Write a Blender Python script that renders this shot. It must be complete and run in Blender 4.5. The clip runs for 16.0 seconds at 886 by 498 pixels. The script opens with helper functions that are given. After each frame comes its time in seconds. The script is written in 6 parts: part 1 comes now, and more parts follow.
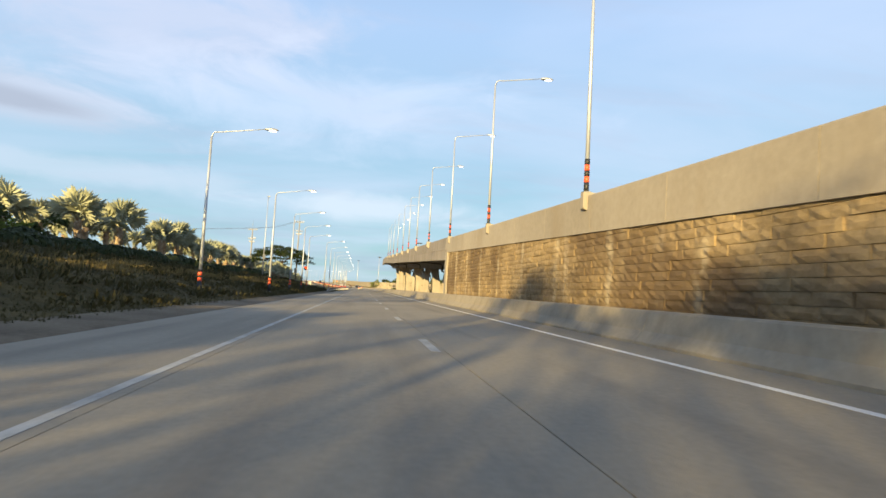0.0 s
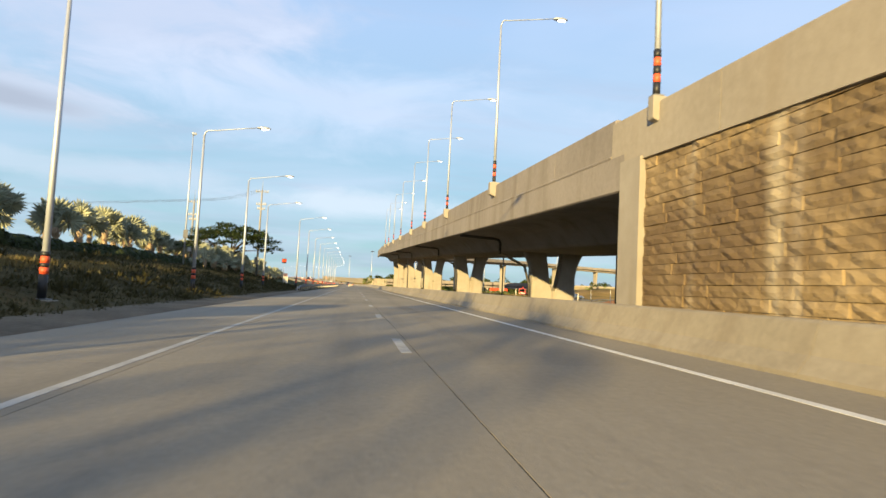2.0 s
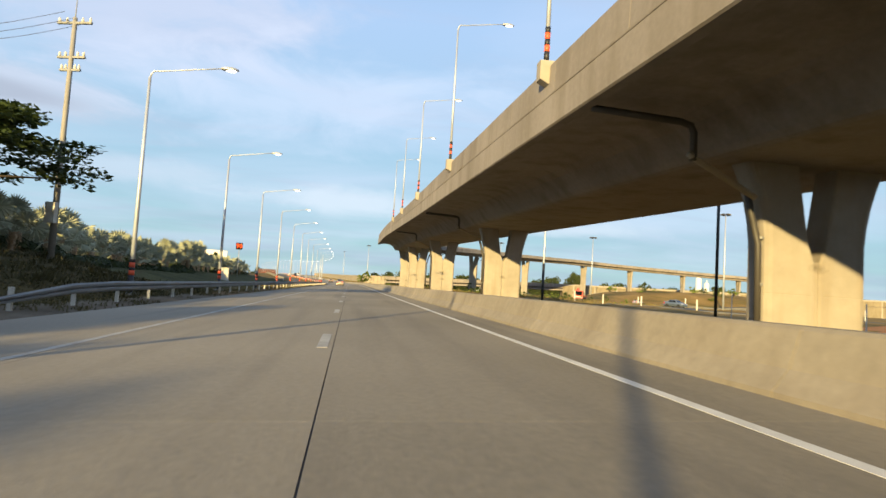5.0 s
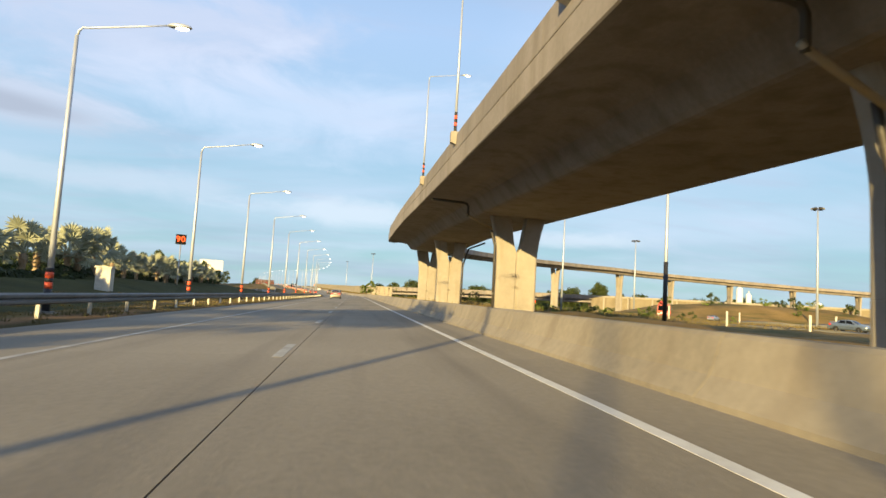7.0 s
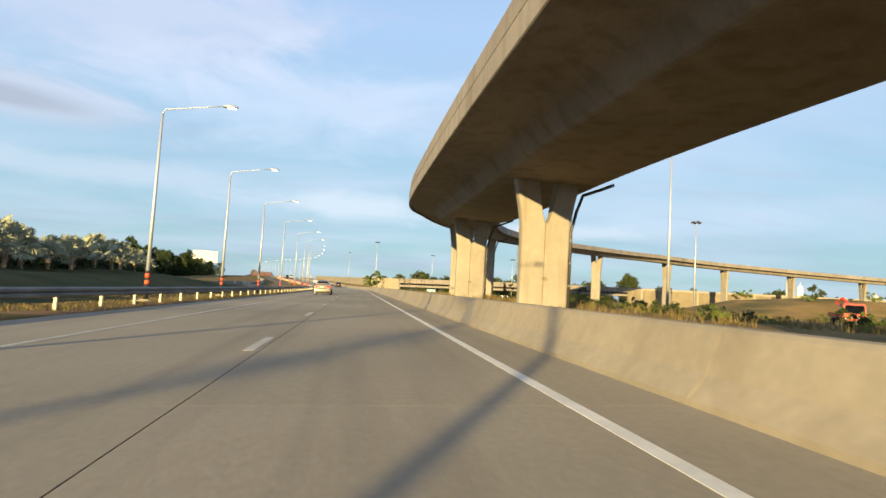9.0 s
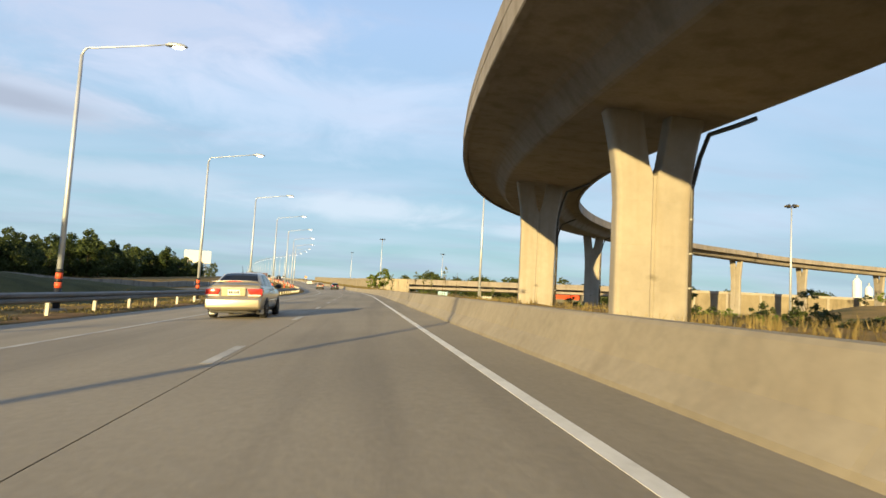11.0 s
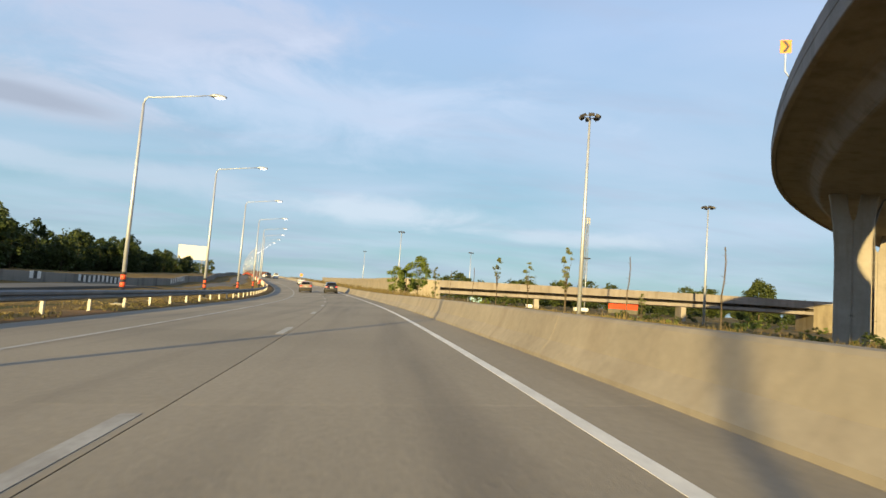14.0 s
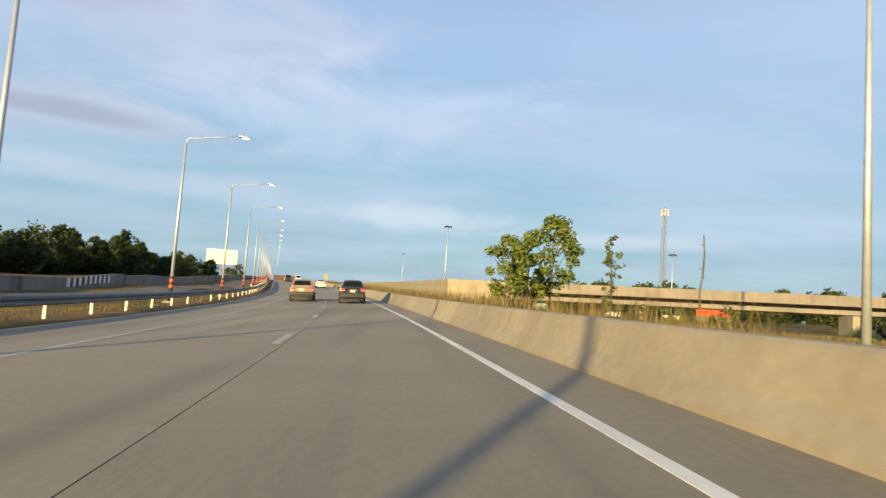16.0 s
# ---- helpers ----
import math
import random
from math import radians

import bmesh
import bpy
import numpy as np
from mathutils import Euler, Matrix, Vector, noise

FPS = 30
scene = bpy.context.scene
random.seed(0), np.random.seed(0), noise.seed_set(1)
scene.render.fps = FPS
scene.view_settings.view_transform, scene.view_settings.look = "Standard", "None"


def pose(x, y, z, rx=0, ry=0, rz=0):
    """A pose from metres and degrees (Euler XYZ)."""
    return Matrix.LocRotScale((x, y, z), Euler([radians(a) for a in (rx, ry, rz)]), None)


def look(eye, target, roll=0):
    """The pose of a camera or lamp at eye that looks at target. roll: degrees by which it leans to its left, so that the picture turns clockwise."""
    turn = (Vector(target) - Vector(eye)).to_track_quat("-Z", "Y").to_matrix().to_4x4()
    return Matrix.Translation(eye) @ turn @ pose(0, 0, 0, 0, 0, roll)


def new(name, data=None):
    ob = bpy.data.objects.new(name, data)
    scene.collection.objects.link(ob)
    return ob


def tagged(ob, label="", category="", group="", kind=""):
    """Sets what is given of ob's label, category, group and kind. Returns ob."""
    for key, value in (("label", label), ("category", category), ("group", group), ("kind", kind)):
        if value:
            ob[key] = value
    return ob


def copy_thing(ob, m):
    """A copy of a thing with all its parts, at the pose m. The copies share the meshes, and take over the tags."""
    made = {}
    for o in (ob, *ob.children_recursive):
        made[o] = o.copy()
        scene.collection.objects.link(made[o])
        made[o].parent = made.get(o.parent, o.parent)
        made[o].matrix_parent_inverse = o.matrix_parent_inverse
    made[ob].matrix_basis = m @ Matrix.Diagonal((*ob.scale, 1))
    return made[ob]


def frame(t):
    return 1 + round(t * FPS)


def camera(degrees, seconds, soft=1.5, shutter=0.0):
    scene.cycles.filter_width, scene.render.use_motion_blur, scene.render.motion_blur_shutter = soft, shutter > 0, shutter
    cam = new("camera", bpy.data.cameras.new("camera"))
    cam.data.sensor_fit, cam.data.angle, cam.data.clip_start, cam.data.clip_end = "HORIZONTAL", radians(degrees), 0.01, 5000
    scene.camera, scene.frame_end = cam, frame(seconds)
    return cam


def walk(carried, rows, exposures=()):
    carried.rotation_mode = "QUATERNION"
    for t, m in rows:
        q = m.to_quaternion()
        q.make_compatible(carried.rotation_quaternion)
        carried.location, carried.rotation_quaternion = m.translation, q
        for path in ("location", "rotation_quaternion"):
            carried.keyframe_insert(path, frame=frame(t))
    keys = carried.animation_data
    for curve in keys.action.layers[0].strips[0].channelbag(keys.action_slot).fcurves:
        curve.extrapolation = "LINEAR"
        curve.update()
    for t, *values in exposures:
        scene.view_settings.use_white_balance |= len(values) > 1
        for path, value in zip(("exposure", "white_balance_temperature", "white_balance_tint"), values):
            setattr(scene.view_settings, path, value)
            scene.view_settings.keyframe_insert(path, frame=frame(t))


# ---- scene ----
cam = camera(73.7, 16.0, 1.5, 0.1)
PATH = [
    (0.0, pose(-1.39, 0.00, 0.970, 94.13, -3.20, -7.83)),
    (0.5, pose(-1.33, 9.42, 0.971, 94.19, -3.09, -7.89)),
    (1.0, pose(-1.26, 18.82, 0.972, 93.94, -3.00, -8.05)),
    (1.5, pose(-1.14, 28.18, 0.974, 93.74, -3.04, -8.32)),
    (2.0, pose(-0.96, 37.45, 0.978, 93.81, -2.93, -8.56)),
    (2.5, pose(-0.76, 46.68, 0.982, 94.61, -2.98, -8.58)),
    (3.0, pose(-0.54, 56.09, 0.987, 94.53, -2.95, -8.73)),
    (3.5, pose(-0.36, 65.60, 0.991, 94.45, -3.18, -8.94)),
    (4.0, pose(-0.20, 75.20, 0.995, 93.68, -3.53, -9.11)),
    (6.3, pose(0.74, 120.36, 1.020, 94.18, -3.56, -8.77)),
    (6.5, pose(0.80, 124.35, 1.022, 94.45, -3.64, -8.75)),
    (7.0, pose(0.94, 134.35, 1.026, 94.78, -3.41, -8.64)),
    (7.5, pose(1.08, 144.41, 1.031, 94.52, -3.43, -8.55)),
    (8.0, pose(1.20, 154.54, 1.035, 95.20, -3.54, -8.39)),
    (8.5, pose(1.30, 164.70, 1.038, 94.49, -3.50, -8.36)),
    (9.0, pose(1.38, 174.94, 1.042, 94.04, -3.36, -8.35)),
    (11.3, pose(1.77, 223.63, 1.074, 94.19, -3.15, -7.96)),
    (11.5, pose(1.78, 228.00, 1.076, 94.07, -3.01, -7.91)),
    (12.0, pose(1.80, 238.97, 1.082, 94.14, -3.18, -7.82)),
    (12.5, pose(1.77, 249.89, 1.081, 94.30, -3.49, -7.64)),
    (13.0, pose(1.71, 260.74, 1.079, 94.19, -3.74, -7.46)),
    (13.5, pose(1.64, 271.67, 1.077, 94.21, -4.18, -7.24)),
    (14.0, pose(1.55, 282.75, 1.073, 94.51, -4.32, -6.87)),
    (14.5, pose(1.34, 293.96, 1.064, 94.40, -4.08, -6.38)),
    (15.0, pose(0.90, 305.27, 1.043, 94.42, -4.25, -5.74)),
    (15.5, pose(0.34, 316.77, 1.016, 94.68, -4.11, -4.86)),
    (16.0, pose(-0.32, 328.43, 0.984, 94.73, -3.92, -3.24)),
]
walk(cam, PATH, [(0.0, 0.88), (4.0, 0.86), (9.0, 0.85), (12.0, 0.78), (13.5, 0.73), (14.5, 0.68), (16.0, 0.67)])

# ---- world, sun and exposure ----
SUN_TO = Vector((-0.4226, -0.9063, 0.154)).normalized()
sun_el = math.asin(SUN_TO.z)
sun_az = math.atan2(SUN_TO.x, SUN_TO.y)
SKY = 0.05
CLOUD = (8.7, 9.6, 12.0, 1)

world = bpy.data.worlds.new("sky")
scene.world = world
world.use_nodes = True
wn, wl = world.node_tree.nodes, world.node_tree.links
wn.clear()
w_out, w_bg = wn.new("ShaderNodeOutputWorld"), wn.new("ShaderNodeBackground")
w_sky = wn.new("ShaderNodeTexSky")
w_sky.sky_type, w_sky.sun_disc = "NISHITA", False
w_sky.sun_elevation, w_sky.sun_rotation = sun_el, sun_az
w_sky.air_density, w_sky.dust_density, w_sky.ozone_density = 1.0, 0.6, 2.0
w_tc = wn.new("ShaderNodeTexCoord")
w_sep, w_add, w_dx, w_dy, w_com = (wn.new("ShaderNode" + n) for n in ("SeparateXYZ", "Math", "Math", "Math", "CombineXYZ"))
w_add.operation, w_dx.operation, w_dy.operation = "ADD", "DIVIDE", "DIVIDE"
w_add.inputs[1].default_value = 0.14
wl.new(w_tc.outputs["Generated"], w_sep.inputs[0])
wl.new(w_sep.outputs[2], w_add.inputs[0])
wl.new(w_sep.outputs[0], w_dx.inputs[0]), wl.new(w_add.outputs[0], w_dx.inputs[1])
wl.new(w_sep.outputs[1], w_dy.inputs[0]), wl.new(w_add.outputs[0], w_dy.inputs[1])
wl.new(w_dx.outputs[0], w_com.inputs[0]), wl.new(w_dy.outputs[0], w_com.inputs[1])


def cloud_layer(scale, stretch, turn, offset, low, high, detail=7.0, rough=0.55):
    mp, no, rp = wn.new("ShaderNodeMapping"), wn.new("ShaderNodeTexNoise"), wn.new("ShaderNodeValToRGB")
    mp.inputs["Scale"].default_value = stretch
    mp.inputs["Rotation"].default_value = (0, 0, radians(turn))
    mp.inputs["Location"].default_value = offset
    no.inputs["Scale"].default_value, no.inputs["Detail"].default_value = scale, detail
    no.inputs["Roughness"].default_value, no.inputs["Distortion"].default_value = rough, 0.4
    rp.color_ramp.elements[0].position, rp.color_ramp.elements[1].position = low, high
    wl.new(w_com.outputs[0], mp.inputs[0]), wl.new(mp.outputs[0], no.inputs[0]), wl.new(no.outputs[0], rp.inputs[0])
    return rp.outputs[0]


def w_mix(fac, a, b, amount=1.0):
    mx, ml = wn.new("ShaderNodeMix"), wn.new("ShaderNodeMath")
    mx.data_type, ml.operation = "RGBA", "MULTIPLY"
    ml.inputs[1].default_value = amount
    wl.new(fac, ml.inputs[0]), wl.new(ml.outputs[0], mx.inputs[0])
    for sock, v in ((mx.inputs[6], a), (mx.inputs[7], b)):
        if isinstance(v, tuple):
            sock.default_value = v
        else:
            wl.new(v, sock)
    return mx.outputs[2]


sky_col = w_sky.outputs[0]
haze = wn.new("ShaderNodeMix")
haze.data_type, haze.inputs[0].default_value = "RGBA", 0.70
rise = wn.new("ShaderNodeValToRGB")
rise.color_ramp.elements[0].position, rise.color_ramp.elements[1].position = 0.02, 0.42
rise.color_ramp.elements[0].color, rise.color_ramp.elements[1].color = (0.455, 0.775, 0.89, 1), (0.62, 0.88, 1.27, 1)
zenith = rise.color_ramp.elements.new(1.0)
zenith.color = (0.12, 0.24, 0.50, 1)
boost = wn.new("ShaderNodeVectorMath")
boost.operation = "SCALE"
boost.inputs[3].default_value = 10.8
wl.new(w_sep.outputs[2], rise.inputs[0]), wl.new(rise.outputs[0], boost.inputs[0]), wl.new(boost.outputs[0], haze.inputs[7])
wl.new(sky_col, haze.inputs[6])
sky_col = haze.outputs[2]
sky_col = w_mix(cloud_layer(0.55, (1.0, 1.6, 1), 25, (3.1, 0.4, 0), 0.40, 0.70, 6.0, 0.5), sky_col, CLOUD, 0.5)
sky_col = w_mix(cloud_layer(1.6, (0.8, 2.6, 1), -12, (0.7, 2.2, 0), 0.50, 0.74), sky_col, (5.8, 6.3, 8.2, 1), 0.28)
# a low bank of grey cloud with thin bright streaks near the horizon
bk_map, bk_noise, bk_ramp, bk_band, bk_mul = (wn.new("ShaderNode" + n) for n in ("Mapping", "TexNoise", "ValToRGB", "ValToRGB", "Math"))
bk_map.inputs["Scale"].default_value = (2.2, 2.2, 24.0)
bk_noise.inputs["Scale"].default_value, bk_noise.inputs["Detail"].default_value, bk_noise.inputs["Roughness"].default_value = 1.3, 5, 0.5
bk_ramp.color_ramp.elements[0].position, bk_ramp.color_ramp.elements[1].position = 0.44, 0.62
bk_band.color_ramp.elements[0].position, bk_band.color_ramp.elements[0].color = 0.0, (1, 1, 1, 1)
bk_band.color_ramp.elements[1].position, bk_band.color_ramp.elements[1].color = 0.14, (0, 0, 0, 1)
bk_mul.operation = "MULTIPLY"
wl.new(w_tc.outputs["Generated"], bk_map.inputs[0]), wl.new(bk_map.outputs[0], bk_noise.inputs[0]), wl.new(bk_noise.outputs[0], bk_ramp.inputs[0])
wl.new(w_sep.outputs[2], bk_band.inputs[0])
wl.new(bk_ramp.outputs[0], bk_mul.inputs[0]), wl.new(bk_band.outputs[0], bk_mul.inputs[1])
sky_col = w_mix(bk_mul.outputs[0], sky_col, (4.3, 5.4, 7.4, 1), 0.55)


def cloud(az, el, wide, high, tilt, colour, amount, ragged=0.9, grain=5.0):
    """One cloud: a ragged oval round a direction (degrees right of ahead, degrees up)."""
    global sky_col
    c = Vector((math.sin(radians(az)) * math.cos(radians(el)), math.cos(radians(az)) * math.cos(radians(el)), math.sin(radians(el))))
    sub, rot, leng, fall, no, mad, mp = (wn.new("ShaderNode" + n) for n in ("VectorMath", "Mapping", "VectorMath", "MapRange", "TexNoise", "Math", "Mapping"))
    sub.operation, leng.operation, mad.operation = "SUBTRACT", "LENGTH", "MULTIPLY_ADD"
    sub.inputs[1].default_value = c
    rot.inputs["Rotation"].default_value = (0, radians(tilt), 0)
    rot.inputs["Scale"].default_value = (1 / math.sin(radians(wide)), 0.5, 1 / math.sin(radians(high)))
    mp.inputs["Scale"].default_value = (1.0, 1.0, 2.6)
    no.inputs["Scale"].default_value, no.inputs["Detail"].default_value, no.inputs["Roughness"].default_value = grain, 8, 0.6
    no.inputs["Distortion"].default_value = 0.5
    mad.inputs[1].default_value = ragged * 2.4
    fall.interpolation_type = "SMOOTHSTEP"
    for k, q in enumerate((1.15 + 1.2 * ragged, 0.25 + 1.2 * ragged, 0.0, 1.0)):
        fall.inputs[k + 1].default_value = q
    wl.new(w_tc.outputs["Generated"], sub.inputs[0]), wl.new(sub.outputs[0], rot.inputs[0]), wl.new(rot.outputs[0], leng.inputs[0])
    wl.new(w_tc.outputs["Generated"], mp.inputs[0]), wl.new(mp.outputs[0], no.inputs[0])
    wl.new(no.outputs[0], mad.inputs[0]), wl.new(leng.outputs[1], mad.inputs[2]), wl.new(mad.outputs[0], fall.inputs[0])
    sky_col = w_mix(fall.outputs[0], sky_col, colour, amount)


cloud(-23, 22, 24, 5.5, 0, (7.5, 8.3, 10.4, 1), 0.75)
cloud(-34, 23, 11, 3.0, 0, (5.7, 6.2, 8.0, 1), 0.65)
cloud(-33, 13, 13, 2.4, 8, (7.0, 7.7, 9.3, 1), 0.7)
cloud(-31, 13, 6, 0.9, 8, (4.9, 5.6, 7.0, 1), 0.7)
cloud(-36, 25, 8, 2.2, 5, (5.0, 5.8, 7.6, 1), 0.6, 1.1, 9.0)
cloud(-26, 8.5, 16, 1.3, 2, (7.8, 9.0, 10.6, 1), 0.5)
cloud(1, 7.6, 12, 1.6, 0, (9.0, 10.2, 11.6, 1), 0.7)
cloud(20, 6.2, 9, 0.9, 0, (9.0, 10.2, 11.6, 1), 0.55)
cloud(-4, 17, 20, 5.0, 0, (8.7, 9.9, 12.2, 1), 0.5)
wl.new(sky_col, w_bg.inputs[0])
w_bg.inputs[1].default_value = SKY
wl.new(w_bg.outputs[0], w_out.inputs[0])

sun = new("sun", bpy.data.lights.new("sun", "SUN"))
sun.data.energy, sun.data.angle, sun.data.color = 6.5, radians(0.53), (1.0, 0.75, 0.32)
sun.matrix_world = look((0, 0, 60), Vector((0, 0, 60)) - SUN_TO)


# ---- materials ----
def material(name, dark, light, rough=0.8, metal=0.0, big=0.25, fine=9.0, bump=0.25, vary=0.0, streak=None, patch=None, dist=0.02):
    """Two colours mixed by coarse and fine noise; streak: vertical staining; vary: shift by the object's random number."""
    m = bpy.data.materials.new(name)
    m.use_nodes = True
    n, l = m.node_tree.nodes, m.node_tree.links
    b = n["Principled BSDF"]
    b.inputs["Roughness"].default_value, b.inputs["Metallic"].default_value = rough, metal
    if rough >= 0.9:
        b.inputs["Specular IOR Level"].default_value = 0.12
    geo = n.new("ShaderNodeNewGeometry")
    a, c = n.new("ShaderNodeTexNoise"), n.new("ShaderNodeTexNoise")
    a.inputs["Scale"].default_value, a.inputs["Detail"].default_value = big, 6
    c.inputs["Scale"].default_value, c.inputs["Detail"].default_value = fine, 8
    c.inputs["Roughness"].default_value = 0.65
    l.new(geo.outputs["Position"], a.inputs["Vector"]), l.new(geo.outputs["Position"], c.inputs["Vector"])
    mix = n.new("ShaderNodeMath")
    mix.operation = "MULTIPLY_ADD"
    mix.inputs[1].default_value, mix.inputs[2].default_value = 0.45, 0.0
    l.new(c.outputs[0], mix.inputs[0])
    s2 = n.new("ShaderNodeMath")
    s2.operation = "MULTIPLY_ADD"
    s2.inputs[1].default_value = 0.6
    l.new(a.outputs[0], s2.inputs[0]), l.new(mix.outputs[0], s2.inputs[2])
    fac = s2.outputs[0]
    if vary:
        oi, s3 = n.new("ShaderNodeObjectInfo"), n.new("ShaderNodeMath")
        s3.operation = "MULTIPLY_ADD"
        s3.inputs[1].default_value = vary
        l.new(oi.outputs["Random"], s3.inputs[0]), l.new(fac, s3.inputs[2])
        s4 = n.new("ShaderNodeMath")
        s4.operation = "SUBTRACT"
        s4.inputs[1].default_value = vary / 2
        l.new(s3.outputs[0], s4.inputs[0])
        fac = s4.outputs[0]
    rp = n.new("ShaderNodeValToRGB")
    rp.color_ramp.elements[0].position, rp.color_ramp.elements[1].position = 0.30, 0.72
    rp.color_ramp.elements[0].color, rp.color_ramp.elements[1].color = (*dark, 1), (*light, 1)
    l.new(fac, rp.inputs[0])
    col = rp.outputs[0]
    for kind, spec in (("streak", streak), ("patch", patch)):
        if not spec:
            continue
        colour, scale, low, high, amount = spec
        mp, no, r2, mx, ml = (n.new("ShaderNode" + k) for k in ("Mapping", "TexNoise", "ValToRGB", "Mix", "Math"))
        mp.inputs["Scale"].default_value = scale
        no.inputs["Scale"].default_value, no.inputs["Detail"].default_value = 1.0, 5
        r2.color_ramp.elements[0].position, r2.color_ramp.elements[1].position = low, high
        mx.data_type, ml.operation = "RGBA", "MULTIPLY"
        ml.inputs[1].default_value = amount
        mx.inputs[7].default_value = (*colour, 1)
        l.new(geo.outputs["Position"], mp.inputs[0]), l.new(mp.outputs[0], no.inputs[0]), l.new(no.outputs[0], r2.inputs[0])
        l.new(r2.outputs[0], ml.inputs[0]), l.new(ml.outputs[0], mx.inputs[0]), l.new(col, mx.inputs[6])
        col = mx.outputs[2]
    l.new(col, b.inputs["Base Color"])
    if bump:
        bp = n.new("ShaderNodeBump")
        bp.inputs["Strength"].default_value, bp.inputs["Distance"].default_value = bump, dist
        l.new(c.outputs[0], bp.inputs["Height"]), l.new(bp.outputs[0], b.inputs["Normal"])
    return m


def leafy(name, dark, light, rough=0.55, through_light=0.25):
    """Leaves: colour by island, with a little light passing through."""
    m = bpy.data.materials.new(name)
    m.use_nodes = True
    n, l = m.node_tree.nodes, m.node_tree.links
    b = n["Principled BSDF"]
    geo, oi, ad, rp = n.new("ShaderNodeNewGeometry"), n.new("ShaderNodeObjectInfo"), n.new("ShaderNodeMath"), n.new("ShaderNodeValToRGB")
    ad.operation = "MULTIPLY_ADD"
    ad.inputs[1].default_value = 0.35
    l.new(oi.outputs["Random"], ad.inputs[0])
    sc = n.new("ShaderNodeMath")
    sc.operation = "MULTIPLY"
    sc.inputs[1].default_value = 0.65
    l.new(geo.outputs["Random Per Island"], sc.inputs[0]), l.new(sc.outputs[0], ad.inputs[2])
    rp.color_ramp.elements[0].color, rp.color_ramp.elements[1].color = (*dark, 1), (*light, 1)
    l.new(ad.outputs[0], rp.inputs[0]), l.new(rp.outputs[0], b.inputs["Base Color"])
    b.inputs["Roughness"].default_value, b.inputs["Specular IOR Level"].default_value = rough, 0.22
    tr, mx = n.new("ShaderNodeBsdfTranslucent"), n.new("ShaderNodeMixShader")
    l.new(rp.outputs[0], tr.inputs[0])
    mx.inputs[0].default_value = through_light
    l.new(b.outputs[0], mx.inputs[1]), l.new(tr.outputs[0], mx.inputs[2])
    l.new(mx.outputs[0], n["Material Output"].inputs[0])
    return m


def plain(name, colour, rough=0.5, metal=0.0, coat=0.0, emit=0.0):
    m = material(name, [c * 0.88 for c in colour], [min(1, c * 1.1) for c in colour], rough, metal, 0.8, 30, 0.03)
    b = m.node_tree.nodes["Principled BSDF"]
    b.inputs["Coat Weight"].default_value = coat
    if emit:
        b.inputs["Emission Color"].default_value, b.inputs["Emission Strength"].default_value = (*colour, 1), emit
    return m


m_slab = material("road_concrete", (0.168, 0.146, 0.110), (0.316, 0.273, 0.207), 0.86, 0, 0.12, 14, 0.3, 0.10,
                  patch=((0.11, 0.095, 0.078), (1.1, 0.05, 1), 0.50, 0.72, 0.5))
m_joint = material("joint_sealant", (0.035, 0.034, 0.032), (0.085, 0.08, 0.075), 0.9)
m_paint = material("road_paint", (0.50, 0.49, 0.46), (0.80, 0.79, 0.75), 0.7, 0, 1.2, 16, 0.1)
m_paint_worn = material("worn_road_paint", (0.20, 0.185, 0.16), (0.50, 0.485, 0.45), 0.75, 0, 1.5, 18, 0.1)
m_barrier = material("barrier_concrete", (0.191, 0.166, 0.126), (0.331, 0.287, 0.217), 0.85, 0, 0.35, 7, 0.25, 0.10,
                     streak=((0.17, 0.135, 0.095), (1.3, 1.3, 0.25), 0.50, 0.70, 0.5))
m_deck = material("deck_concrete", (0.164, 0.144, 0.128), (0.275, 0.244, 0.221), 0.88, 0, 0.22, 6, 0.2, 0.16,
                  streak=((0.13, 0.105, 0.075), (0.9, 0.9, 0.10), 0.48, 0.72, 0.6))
m_pier = material("pier_concrete", (0.229, 0.204, 0.171), (0.327, 0.294, 0.252), 0.86, 0, 0.45, 2.2, 0.12, 0.06,
                  streak=((0.20, 0.16, 0.11), (1.4, 1.4, 0.15), 0.50, 0.72, 0.5))
m_block = material("split_face_block", (0.141, 0.097, 0.051), (0.414, 0.312, 0.180), 0.92, 0, 0.45, 5, 0.9, 0.16,
                   streak=((0.58, 0.50, 0.38), (0.9, 0.9, 0.05), 0.60, 0.70, 0.6), patch=((0.13, 0.09, 0.055), (0.22, 0.22, 0.35), 0.46, 0.62, 0.9), dist=0.05)


